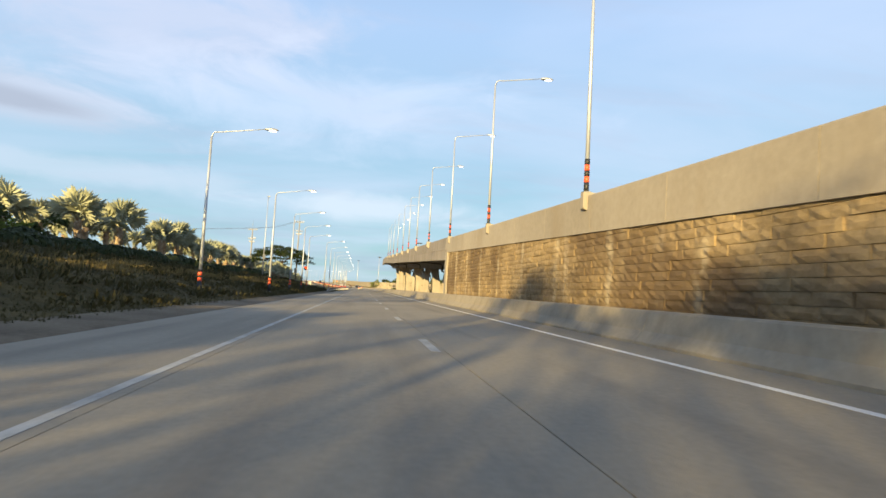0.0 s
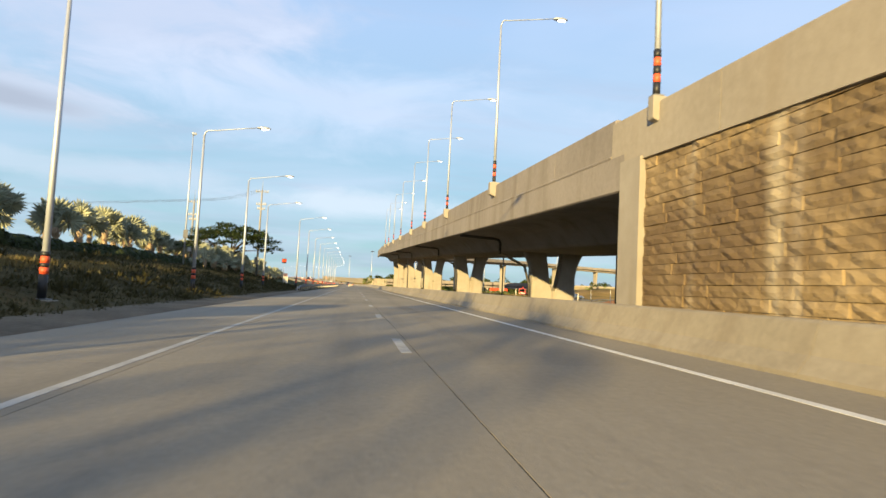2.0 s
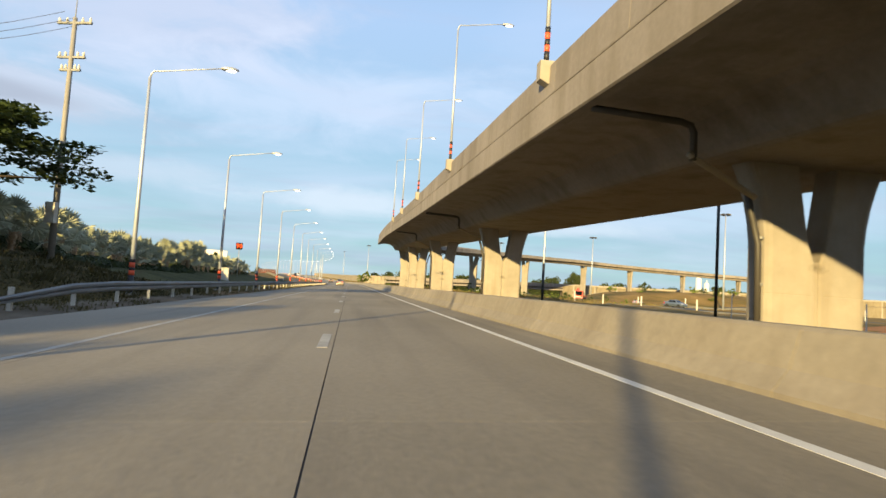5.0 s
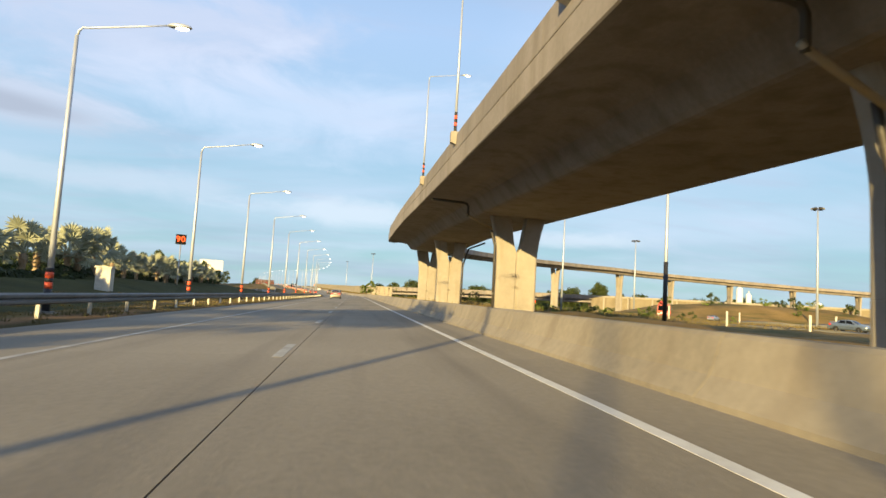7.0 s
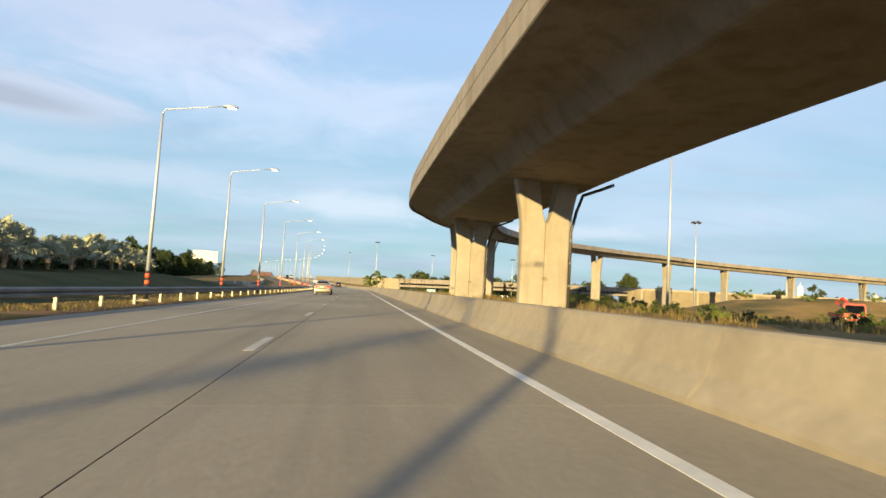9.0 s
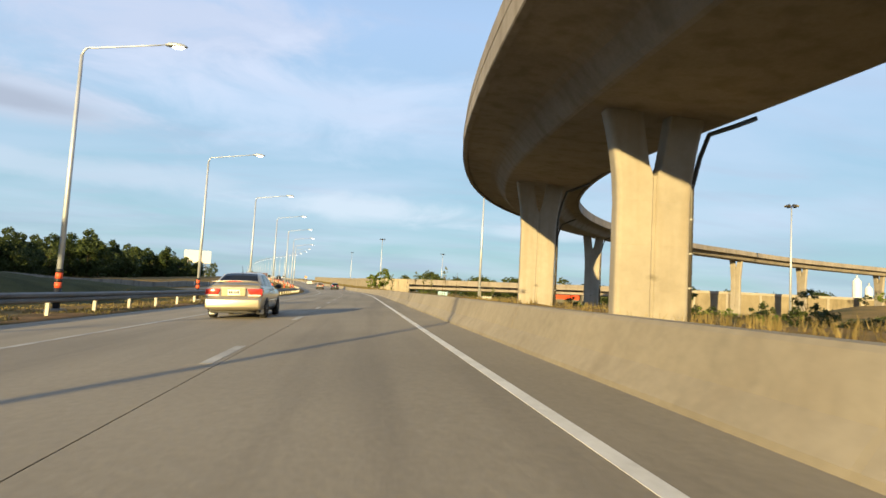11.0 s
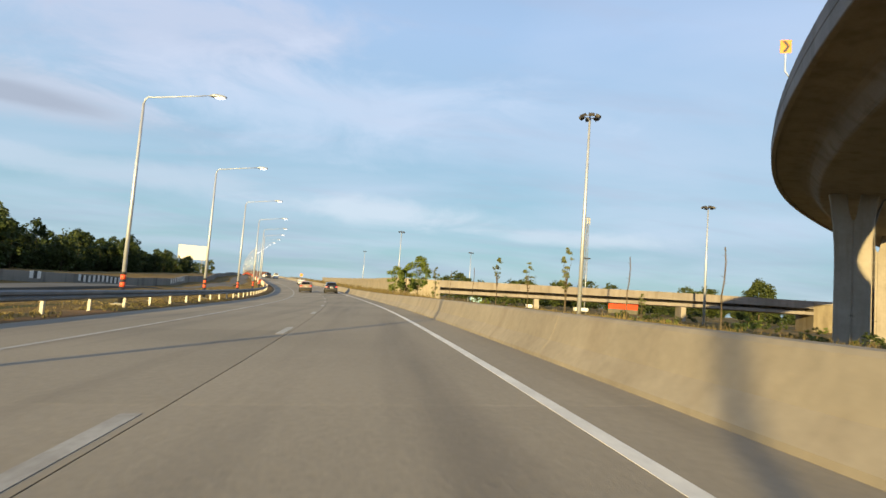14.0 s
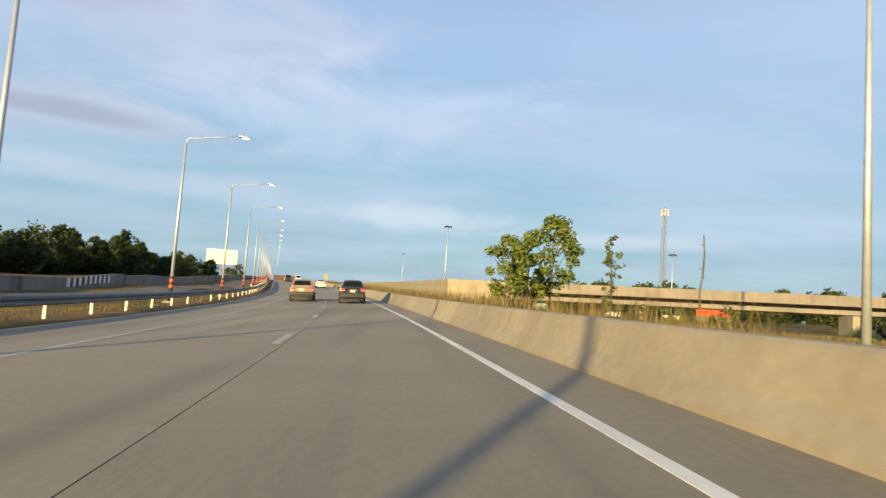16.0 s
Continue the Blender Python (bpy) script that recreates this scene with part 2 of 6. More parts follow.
def lime_runs(m, spacing, colour, amount):
    """Pale vertical runs of lime at even spacing along y, broken up by noise."""
    n, l = m.node_tree.nodes, m.node_tree.links
    b = n["Principled BSDF"]
    old = b.inputs["Base Color"].links[0].from_socket
    geo, sep, no, mp = (n.new("ShaderNode" + k) for k in ("NewGeometry", "SeparateXYZ", "TexNoise", "Mapping"))
    mp.inputs["Scale"].default_value = (1.0, 0.7, 0.5)
    no.inputs["Scale"].default_value, no.inputs["Detail"].default_value = 2.2, 5
    l.new(geo.outputs["Position"], sep.inputs[0]), l.new(geo.outputs["Position"], mp.inputs[0]), l.new(mp.outputs[0], no.inputs[0])
    mad, fr, ct, ab, rp, ml, mx = (n.new("ShaderNode" + k) for k in ("Math", "Math", "Math", "Math", "ValToRGB", "Math", "Mix"))
    mad.operation, mad.inputs[1].default_value = "MULTIPLY_ADD", 1.0 / spacing
    wob = n.new("ShaderNodeMath")
    wob.operation, wob.inputs[1].default_value = "MULTIPLY", 0.09
    l.new(no.outputs[0], wob.inputs[0]), l.new(sep.outputs[1], mad.inputs[0]), l.new(wob.outputs[0], mad.inputs[2])
    fr.operation, ct.operation, ab.operation, ml.operation = "FRACT", "SUBTRACT", "ABSOLUTE", "MULTIPLY"
    ct.inputs[1].default_value = 0.5
    l.new(mad.outputs[0], fr.inputs[0]), l.new(fr.outputs[0], ct.inputs[0]), l.new(ct.outputs[0], ab.inputs[0]), l.new(ab.outputs[0], rp.inputs[0])
    rp.color_ramp.elements[0].position, rp.color_ramp.elements[0].color = 0.015, (amount, amount, amount, 1)
    rp.color_ramp.elements[1].position, rp.color_ramp.elements[1].color = 0.065, (0, 0, 0, 1)
    gate = n.new("ShaderNodeValToRGB")
    gate.color_ramp.elements[0].position, gate.color_ramp.elements[1].position = 0.38, 0.58
    l.new(no.outputs[0], gate.inputs[0])
    l.new(rp.outputs[0], ml.inputs[0]), l.new(gate.outputs[0], ml.inputs[1])
    mx.data_type = "RGBA"
    mx.inputs[7].default_value = (*colour, 1)
    l.new(ml.outputs[0], mx.inputs[0]), l.new(old, mx.inputs[6]), l.new(mx.outputs[2], b.inputs["Base Color"])


def blot(m, height, wide, high, colour, amount):
    """A damp mark with ragged edges on the middle of a pier, at one height."""
    n, l = m.node_tree.nodes, m.node_tree.links
    b = n["Principled BSDF"]
    old = b.inputs["Base Color"].links[0].from_socket
    tc, mp, ln, no, ad, rp, ml, mx = (n.new("ShaderNode" + k) for k in ("TexCoord", "Mapping", "VectorMath", "TexNoise", "Math", "ValToRGB", "Math", "Mix"))
    mp.inputs["Scale"].default_value, mp.inputs["Location"].default_value = (1 / wide, 0.0, 1 / high), (0, 0, -height / high)
    ln.operation, ad.operation, ml.operation = "LENGTH", "MULTIPLY_ADD", "MULTIPLY"
    no.inputs["Scale"].default_value, no.inputs["Detail"].default_value = 3.0, 5
    ad.inputs[1].default_value, ml.inputs[1].default_value = 1.1, amount
    l.new(tc.outputs["Object"], mp.inputs[0]), l.new(mp.outputs[0], ln.inputs[0]), l.new(tc.outputs["Object"], no.inputs["Vector"])
    l.new(no.outputs[0], ad.inputs[0]), l.new(ln.outputs[1], ad.inputs[2]), l.new(ad.outputs[0], rp.inputs[0])
    rp.color_ramp.elements[0].position, rp.color_ramp.elements[0].color = 0.55, (1, 1, 1, 1)
    rp.color_ramp.elements[1].position, rp.color_ramp.elements[1].color = 1.0, (0, 0, 0, 1)
    mx.data_type = "RGBA"
    mx.inputs[7].default_value = (*colour, 1)
    l.new(rp.outputs[0], ml.inputs[0]), l.new(ml.outputs[0], mx.inputs[0]), l.new(old, mx.inputs[6]), l.new(mx.outputs[2], b.inputs["Base Color"])


blot(m_pier, 2.2, 0.85, 0.36, (0.085, 0.068, 0.048), 0.75)
lime_runs(m_block, 4.9, (0.52, 0.45, 0.33), 0.5)
m_wall_tan = material("tan_wall_concrete", (0.15, 0.125, 0.085), (0.26, 0.22, 0.155), 0.9, 0, 0.2, 3, 0.2, streak=((0.10, 0.08, 0.055), (0.5, 0.5, 0.12), 0.5, 0.7, 0.5))
m_fill = material("wall_core", (0.10, 0.085, 0.06), (0.16, 0.13, 0.095), 0.95)
m_green = material("verge_grass", (0.020, 0.025, 0.008), (0.082, 0.080, 0.027), 0.95, 0, 0.3, 5, 0.8, dist=0.08)
m_fascia = material("fascia_concrete", (0.227, 0.198, 0.161), (0.353, 0.311, 0.256), 0.88, 0, 0.25, 5, 0.15, 0.06,
                    streak=((0.24, 0.19, 0.13), (0.6, 0.6, 0.12), 0.52, 0.72, 0.5))
m_grass = material("dark_grass", (0.024, 0.022, 0.008), (0.122, 0.092, 0.036), 0.95, 0, 0.45, 4, 0.8, dist=0.08)
m_dry = material("dry_grass", (0.093, 0.064, 0.021), (0.246, 0.162, 0.060), 0.95, 0, 0.18, 5, 0.8, dist=0.08,
                 patch=((0.06, 0.065, 0.020), (0.12, 0.12, 1), 0.52, 0.64, 0.6))
m_dirt = material("roadside_dirt", (0.09, 0.072, 0.05), (0.22, 0.18, 0.13), 0.95, 0, 0.5, 8, 0.6, dist=0.04)
m_soil = material("verge_soil", (0.11, 0.066, 0.03), (0.27, 0.165, 0.08), 0.95, 0, 0.5, 8, 0.7, dist=0.05,
                  patch=((0.055, 0.052, 0.018), (0.45, 0.30, 1), 0.45, 0.58, 0.85))
m_earth = material("red_earth", (0.26, 0.115, 0.045), (0.46, 0.22, 0.095), 0.95, 0, 0.3, 3, 0.7, dist=0.1,
                   patch=((0.20, 0.16, 0.06), (0.3, 0.3, 1), 0.58, 0.66, 0.6))
m_scrub = material("scrub_ground", (0.105, 0.076, 0.025), (0.320, 0.205, 0.075), 0.95, 0, 0.10, 3, 0.7, dist=0.1,
                   patch=((0.06, 0.07, 0.022), (0.06, 0.06, 1), 0.50, 0.64, 0.75))
m_galv = material("galvanised_steel", (0.33, 0.36, 0.42), (0.49, 0.52, 0.58), 0.5, 0.5, 0.9, 20, 0.0)
m_galv_dull = material("weathered_galvanised_steel", (0.12, 0.125, 0.13), (0.24, 0.24, 0.24), 0.6, 0.35, 0.9, 12, 0.08)
m_red = plain("red_band_paint", (0.72, 0.10, 0.035), 0.5)
m_black = plain("black_paint", (0.018, 0.018, 0.02), 0.5)
m_white_post = material("white_post_paint", (0.40, 0.37, 0.31), (0.66, 0.63, 0.56), 0.75, 0, 1.5, 9, 0.15)
# emission puts the sun's glint on the lens into the material
m_lens_glint = plain("lamp_lens_glint", (0.85, 0.87, 0.90), 0.15, 0.0, 0.6, 1.8)
m_pipe = plain("dark_pipe", (0.05, 0.045, 0.04), 0.5)
m_pipe_tan = plain("tan_pipe", (0.33, 0.28, 0.21), 0.6)
m_pole_conc = material("pole_concrete", (0.17, 0.16, 0.145), (0.30, 0.285, 0.26), 0.85)
m_wire = plain("wire", (0.05, 0.05, 0.055), 0.6)
m_bark = material("bark", (0.05, 0.038, 0.025), (0.14, 0.11, 0.075), 0.95, 0, 2.0, 14, 0.8, dist=0.03)
m_palmbark = material("palm_trunk_bark", (0.24, 0.17, 0.11), (0.50, 0.38, 0.26), 0.95, 0, 3.0, 16, 0.9, dist=0.04)
m_palm = leafy("palm_leaf", (0.18, 0.193, 0.132), (0.47, 0.483, 0.35), 0.45, 0.2)
m_leaf = leafy("leaf", (0.020, 0.034, 0.010), (0.085, 0.105, 0.030))
m_leaf_light = leafy("light_leaf", (0.085, 0.12, 0.022), (0.21, 0.26, 0.055), through_light=0.35)
m_leaf_pale = leafy("pale_leaf", (0.085, 0.105, 0.036), (0.20, 0.21, 0.085), through_light=0.3)
m_leaf_dark = leafy("dark_leaf", (0.014, 0.028, 0.009), (0.065, 0.088, 0.026))
m_hedge = leafy("hedge_leaf", (0.014, 0.024, 0.008), (0.055, 0.070, 0.022))
m_blade = leafy("grass_blade", (0.028, 0.029, 0.010), (0.095, 0.080, 0.032))
m_blade_green = leafy("yellow_green_grass", (0.10, 0.11, 0.028), (0.25, 0.23, 0.07))
m_blade_verge = leafy("verge_blade", (0.045, 0.042, 0.016), (0.15, 0.125, 0.048))
m_blade_dry = leafy("dry_grass_blade", (0.11, 0.085, 0.03), (0.28, 0.21, 0.085))

# ---- lines of the road and of the ramp ----
TAB = np.arange(-160.0, 1001.0, 1.0)
KAP = np.where(TAB < 278.4, 0.0, np.where(TAB < 342, 0.00136, np.where(TAB < 425, 0.00163, 0.0)))
TH = np.cumsum(KAP)
CX = np.cumsum(-np.sin(TH))
CY = np.cumsum(np.cos(TH)) + TAB[0] - 1.0
CX, CY = CX - np.interp(0, TAB, CX), CY - np.interp(0, TAB, CY)
GRADE = 0.019 * np.clip((TAB - 335) / 70, 0, 1) * np.clip((640 - TAB) / 120, -1, 1)
CZ = np.cumsum(GRADE)
CROSS_S, CROSS_V = [0, 175, 239, 328, 430, 520], [0.0213, 0.030, 0.0455, 0.0488, 0.045, 0.02]


def rd(s, l, h=0.0):
    """A place on the road: s along it, l to the right of the lane joint, h above the surface."""
    t = float(np.interp(s, TAB, TH))
    bx = float(np.interp(s, TAB, CX))
    fall = float(np.interp(s, CROSS_S, CROSS_V))
    drop = fall * max(bx, -1.9)
    return Vector((bx + l * math.cos(t), float(np.interp(s, TAB, CY)) + l * math.sin(t), float(np.interp(s, TAB, CZ)) + drop + fall * l + h))


def rd_turn(s):
    return math.degrees(float(np.interp(s, TAB, TH)))


RAMP_H = ((-160, 0), (120, 0), (160, 0.2), (190, 0.3), (220, -0.8), (250, 6.4), (280, 12.8), (310, 27.6), (340, 36.4), (370, 46.5), (400, 51.1), (430, 63.7), (470, 80.2), (560, 96.6), (660, 96.6))
RAMP_Z = ((-160, -2.44), (110, 7.95), (150, 9.4), (205, 11.54), (228, 11.2), (250, 12.83), (274, 15.07), (308, 16.21), (345, 17.72), (385, 18.92), (430, 19.89), (500, 18.84), (660, 15.5))
RAMP_B = ((-160, 0), (150, 0), (200, 0.025), (230, 0.062), (260, 0.07), (290, 0.123), (330, 0.116), (400, 0.066), (660, 0.05))
RTAB = np.arange(-160.0, 660.0, 1.0)


def eased(knots, w):
    r = np.interp(RTAB, [k[0] for k in knots], [k[1] for k in knots])
    r = np.pad(r, w, mode="reflect", reflect_type="odd")
    return np.convolve(r, np.ones(2 * w + 1) / (2 * w + 1), "valid")


RTH, RZ, RB = np.radians(eased(RAMP_H, 8)), eased(RAMP_Z, 10), eased(RAMP_B, 10)
RX, RY = 13.26 + np.cumsum(np.sin(RTH)), -161.0 + np.cumsum(np.cos(RTH))


def ramp(s, l, h=0.0):
    """A place on the ramp: l to the right of its middle, h above the top of its parapet."""
    t, x, y, z, b = (float(np.interp(s, RTAB, q)) for q in (RTH, RX, RY, RZ, RB))
    if l > 5:
        l += float(np.interp(s, [200, 250], [0.0, 0.28]))
    return Vector((x + l * math.cos(t), y - l * math.sin(t), z - l * b + h))


def ramp_turn(s):
    return -math.degrees(float(np.interp(s, RTAB, RTH)))


# ---- mesh helpers ----
def mesh(name, verts, faces, mat, parent=None, smooth=False, mats=None, slots=None):
    me = bpy.data.meshes.new(name)
    me.from_pydata([tuple(v) for v in verts], [], faces)
    for mm in (mats or [mat]):
        me.materials.append(mm)
    if slots is not None:
        me.polygons.foreach_set("material_index", slots)
    if smooth:
        me.polygons.foreach_set("use_smooth", [True] * len(me.polygons))
    me.update()
    ob = new(name, me)
    if parent is not None:
        ob.parent = parent
    return ob


def part(name, bm, mat, parent=None, label="", smooth=False):
    bmesh.ops.recalc_face_normals(bm, faces=bm.faces)
    me = bpy.data.meshes.new(name)
    bm.to_mesh(me)
    bm.free()
    me.materials.append(mat)
    if smooth:
        me.polygons.foreach_set("use_smooth", [True] * len(me.polygons))
    ob = new(name, me)
    if parent is not None:
        ob.parent = parent
    if label:
        ob["label"] = label
    return ob


def thing(name, m, label, category, group=""):
    e = new(name)
    e.empty_display_size = 0.2
    e.matrix_world = m
    return tagged(e, label, category, group)


def sweep(prof, stations, fn, closed=True, caps=True):
    """A profile of (l, h) carried along stations by fn(s, l, h)."""
    k = len(prof)
    verts = [fn(s, l, h) for s in stations for l, h in prof]
    faces = []
    for i in range(len(stations) - 1):
        for j in range(k if closed else k - 1):
            a, b = i * k + j, i * k + (j + 1) % k
            faces.append((a, b, b + k, a + k))
    if closed and caps:
        faces.append(tuple(range(k))[::-1])
        faces.append(tuple(range((len(stations) - 1) * k, len(stations) * k)))
    return verts, faces


def steps(a, b, d):
    n = max(1, int(round((b - a) / d)))
    return [a + (b - a) * i / n for i in range(n + 1)]


def tube(path, radii, sides=8, cap=True):
    """Verts and faces of a round bar along a list of places."""
    verts, faces = [], []
    pts = [Vector(p) for p in path]
    for i, p in enumerate(pts):
        d = (pts[min(i + 1, len(pts) - 1)] - pts[max(i - 1, 0)]).normalized()
        u = d.cross(Vector((0, 1, 0)) if abs(d.y) < 0.9 else Vector((1, 0, 0))).normalized()
        v = d.cross(u)
        r = radii[i] if isinstance(radii, (list, tuple)) else radii
        for k in range(sides):
            a = 2 * math.pi * k / sides
            verts.append(p + u * (r * math.cos(a)) + v * (r * math.sin(a)))
    for i in range(len(pts) - 1):
        for k in range(sides):
            a, b = i * sides + k, i * sides + (k + 1) % sides
            faces.append((a, b, b + sides, a + sides))
    if cap:
        faces.append(tuple(range(sides))[::-1])
        faces.append(tuple(range((len(pts) - 1) * sides, len(pts) * sides)))
    return verts, faces


def box(bm, lo, hi, bevel=0.0):
    r = bmesh.ops.create_cube(bm, size=1.0)
    c = [(a + b) / 2 for a, b in zip(lo, hi)]
    d = [b - a for a, b in zip(lo, hi)]
    for v in r["verts"]:
        v.co = Vector((c[0] + v.co.x * d[0], c[1] + v.co.y * d[1], c[2] + v.co.z * d[2]))
    if bevel:
        es = list({e for v in r["verts"] for e in v.link_edges})
        bmesh.ops.bevel(bm, geom=es, offset=bevel, segments=2, affect="EDGES", profile=0.7)
    return bm


def boxed(lo, hi, bevel=0.0):
    return box(bmesh.new(), lo, hi, bevel)


# ---- ground: one sheet to the horizon ----
def road_near(xs, ys):
    """s and l of many places."""
    s, l = np.array(ys, float), np.array(xs, float)
    m = s > 250
    if m.any():
        tx, ty, tt, ts = CX[TAB > 240], CY[TAB > 240], TH[TAB > 240], TAB[TAB > 240]
        d = (xs[m, None] - tx[None]) ** 2 + (ys[m, None] - ty[None]) ** 2
        i = d.argmin(1)
        s[m] = ts[i]
        l[m] = (xs[m] - tx[i]) * np.cos(tt[i]) + (ys[m] - ty[i]) * np.sin(tt[i])
    return s, l


def ground_z(xs, ys):
    s, l = road_near(xs, ys)
    base = np.interp(s, TAB, CZ) * np.interp(np.abs(l), [25, 90], [1, 0])
    fall = np.interp(s, CROSS_S, CROSS_V)
    base = base + fall * np.clip(l, -9, 6) * np.interp(np.abs(l), [12, 30], [1, 0]) + fall * np.maximum(np.interp(s, TAB, CX), -1.9) * np.interp(np.abs(l), [12, 30], [1, 0])
    bank = np.interp(l, [-400, -60, -32, -22, -17.5, -12.9, -9.9, -8.6, -7.4, -6.7, -6.45], [2.2, 2.9, 3.1, 2.85, 2.1, 1.3, 0.32, 0.10, 0.02, -0.02, -0.3])
    bank = bank * np.interp(s, [30, 95], [1.04, 1.0])
    flat = np.interp(l, [-400, -60, -24, -14, -9.5, -6.9, -6.55, -6.4], [-1.5, -1.2, -0.7, -0.15, 0.02, 0.02, -0.03, -0.3])
    k = np.clip((s - 112) / 40, 0, 1)
    k = k * k * (3 - 2 * k)
    left = bank * (1 - k) + flat * k
    rise = np.interp(s, [112, 135, 260, 300], [0, 1, 1, 0]) * np.interp(l, [-60, -30, -20, -14], [2.2, 2.0, 1.3, 0])
    left = left + rise
    right = np.interp(l, [4.3, 4.9, 5.2, 8, 22, 30, 60, 400], [-0.3, -0.3, -0.05, -0.1, -0.25, -0.9, -1.3, -1.5])
    right = right + np.interp(l, [12, 22, 40, 70, 130], [0, 0.5, 0.8, 1.0, 0]) * np.interp(s, [125, 150, 290, 330], [0, 1, 1, 0])
    z = base + np.where(l < -1, left, right)
    z = z + 4.7 * np.exp(-(((xs - 58) / 17) ** 4 + ((ys - 110) / 24) ** 4))
    z = z + 6.0 * np.exp(-(((xs - 135) / 42) ** 4 + ((ys - 312) / 26) ** 4))
    wob = np.sin(xs * 0.9 + ys * 0.31) * np.sin(ys * 0.57 - xs * 0.23) * 0.17 + np.sin(xs * 0.21 + 1) * np.sin(ys * 0.13) * 0.25
    z = z + wob * np.interp(np.where(l < 0, -l - 7.5, l - 6), [0, 12], [0, 1])
    hide = (l > -6.3) & (l < 4.9)
    return np.where(hide, base - 0.35, z), s, l


gx = np.concatenate([[-4500, -2500, -1400, -800, -500, -350, -260, -200, -160, -130, -110, -95], np.arange(-84, -24, 3.0), np.arange(-24, -12, 1.5),
                     [-11.5, -10.6, -9.8, -9.0, -8.4, -7.8, -7.3, -6.95, -6.65, -6.42, -4, 0, 3, 4.5, 4.95, 5.25, 6.5], np.arange(8, 68, 2.5),
                     [72, 78, 86, 95, 105, 118, 132, 150, 175, 210, 260, 350, 500, 800, 1400, 2500, 4500]])
gy = np.concatenate([[-2500, -1200, -600, -300, -180, -120], np.arange(-90, 640, 4.0), [650, 670, 700, 750, 820, 900, 1000, 1200, 1600, 2200, 3200, 4800]])
GX, GY = np.meshgrid(gx, gy)
# the sheet follows the road's bend, so that its columns stay beside the kerb
off = np.interp(GY, CY, CX) * np.interp(np.abs(GX), [40, 200], [1, 0])
GXW = GX + off
gz, gs, gl = ground_z(GXW.ravel(), GY.ravel())
nx, ny = len(gx), len(gy)
g_faces, g_slots = [], []
glr = gl.reshape(ny, nx)
for j in range(ny - 1):
    for i in range(nx - 1):
        a = j * nx + i
        g_faces.append((a, a + 1, a + nx + 1, a + nx))
        lc, yc, xc = glr[j:j + 2, i:i + 2].mean(), GY[j, i], GXW[j, i]
        yj = yc + 9 * math.sin(xc * 0.11) + 5 * math.sin(xc * 0.37 + 1)
        if -8.3 < lc < 0 and yc < 128:
            k = 1
        elif -8.3 < lc < 0 and yc < 420:
            k = 6
        elif lc < (-8.8 if yc > 128 else 0) and yj < 140:
            k = 0
        elif lc < -10.5 and yj < 300:
            k = 5
        elif lc < 0:
            k = 2
        elif 5 < xc < 24 and yc < 108:
            # ground under the ramp darkened to cut light bounced onto the girder
            k = 0
        elif math.exp(-(((xc - 58) / 17) ** 4 + ((yc - 110) / 24) ** 4)) > 0.04 + 0.04 * math.sin(xc * 0.9 + yc * 0.7):
            k = 3
        else:
            k = 4
        g_slots.append(k)
ground = mesh("ground", np.stack([GXW.ravel(), GY.ravel(), gz], 1).tolist(), g_faces, None, smooth=True, mats=[m_grass, m_dirt, m_dry, m_earth, m_scrub, m_green, m_soil], slots=g_slots)
tagged(ground, "grassy and sandy verges, scrub and bare red earth", "ground", kind="structure")


def floor_z(x, y):
    return float(ground_z(np.array([x], float), np.array([y], float))[0][0])


# ---- road bed, markings ----
rs = [-90 + 3.0 * i for i in range(331)]
v, f = sweep([(-6.5, -0.009), (4.55, -0.009), (4.55, -0.3), (-6.5, -0.3)], rs, rd)
road = tagged(mesh("road", v, f, m_joint), "grey concrete motorway carriageway with two lanes and a shoulder", "road", kind="structure")

for nm, l0, l1, mt in (("edge_line", 3.265, 3.405, m_paint), ("edge_line", -3.60, -3.48, m_paint_worn)):
    v, f = sweep([(l0, 0.004), (l1, 0.004), (l1, 0.0005), (l0, 0.0005)], steps(-90, 278, 4) + steps(282, 700, 4), rd)
    tagged(mesh(nm, v, f, mt), "solid white painted line along the carriageway edge", "road marking", kind="structure")
DASH_N, DASH_S = [-10, 0, 1, 4, 6, 13, 16, 18, 23, 26, 27, 30, 33, 60], [-80.3, 10.7, 19.8, 47.4, 65.3, 134.6, 165.2, 185.2, 236.5, 265.3, 275.8, 307.8, 341.2, 632.0]
for dash_n in range(-9, 52):
    k = float(np.interp(dash_n, DASH_N, DASH_S))
    v, f = sweep([(-0.21, 0.004), (-0.05, 0.004), (-0.05, 0.0005), (-0.21, 0.0005)], steps(k - 1.15, k + 1.15, 0.8), rd)
    tagged(mesh("lane_dash", v, f, m_paint_worn), "short worn white dash between the two lanes", "road marking", "lane dashes", kind="structure")

# ---- concrete barrier beside the right lane ----
BARRIER = [(4.42, -0.1), (4.42, 0.06), (4.60, 0.28), (4.73, 0.67), (4.77, 0.71), (4.97, 0.71), (5.01, 0.67), (5.14, 0.28), (5.30, 0.06), (5.30, -0.3), (4.42, -0.3)]
barrier = tagged(new("barrier"), "long tan concrete safety barrier beside the lane", "barrier", kind="structure")

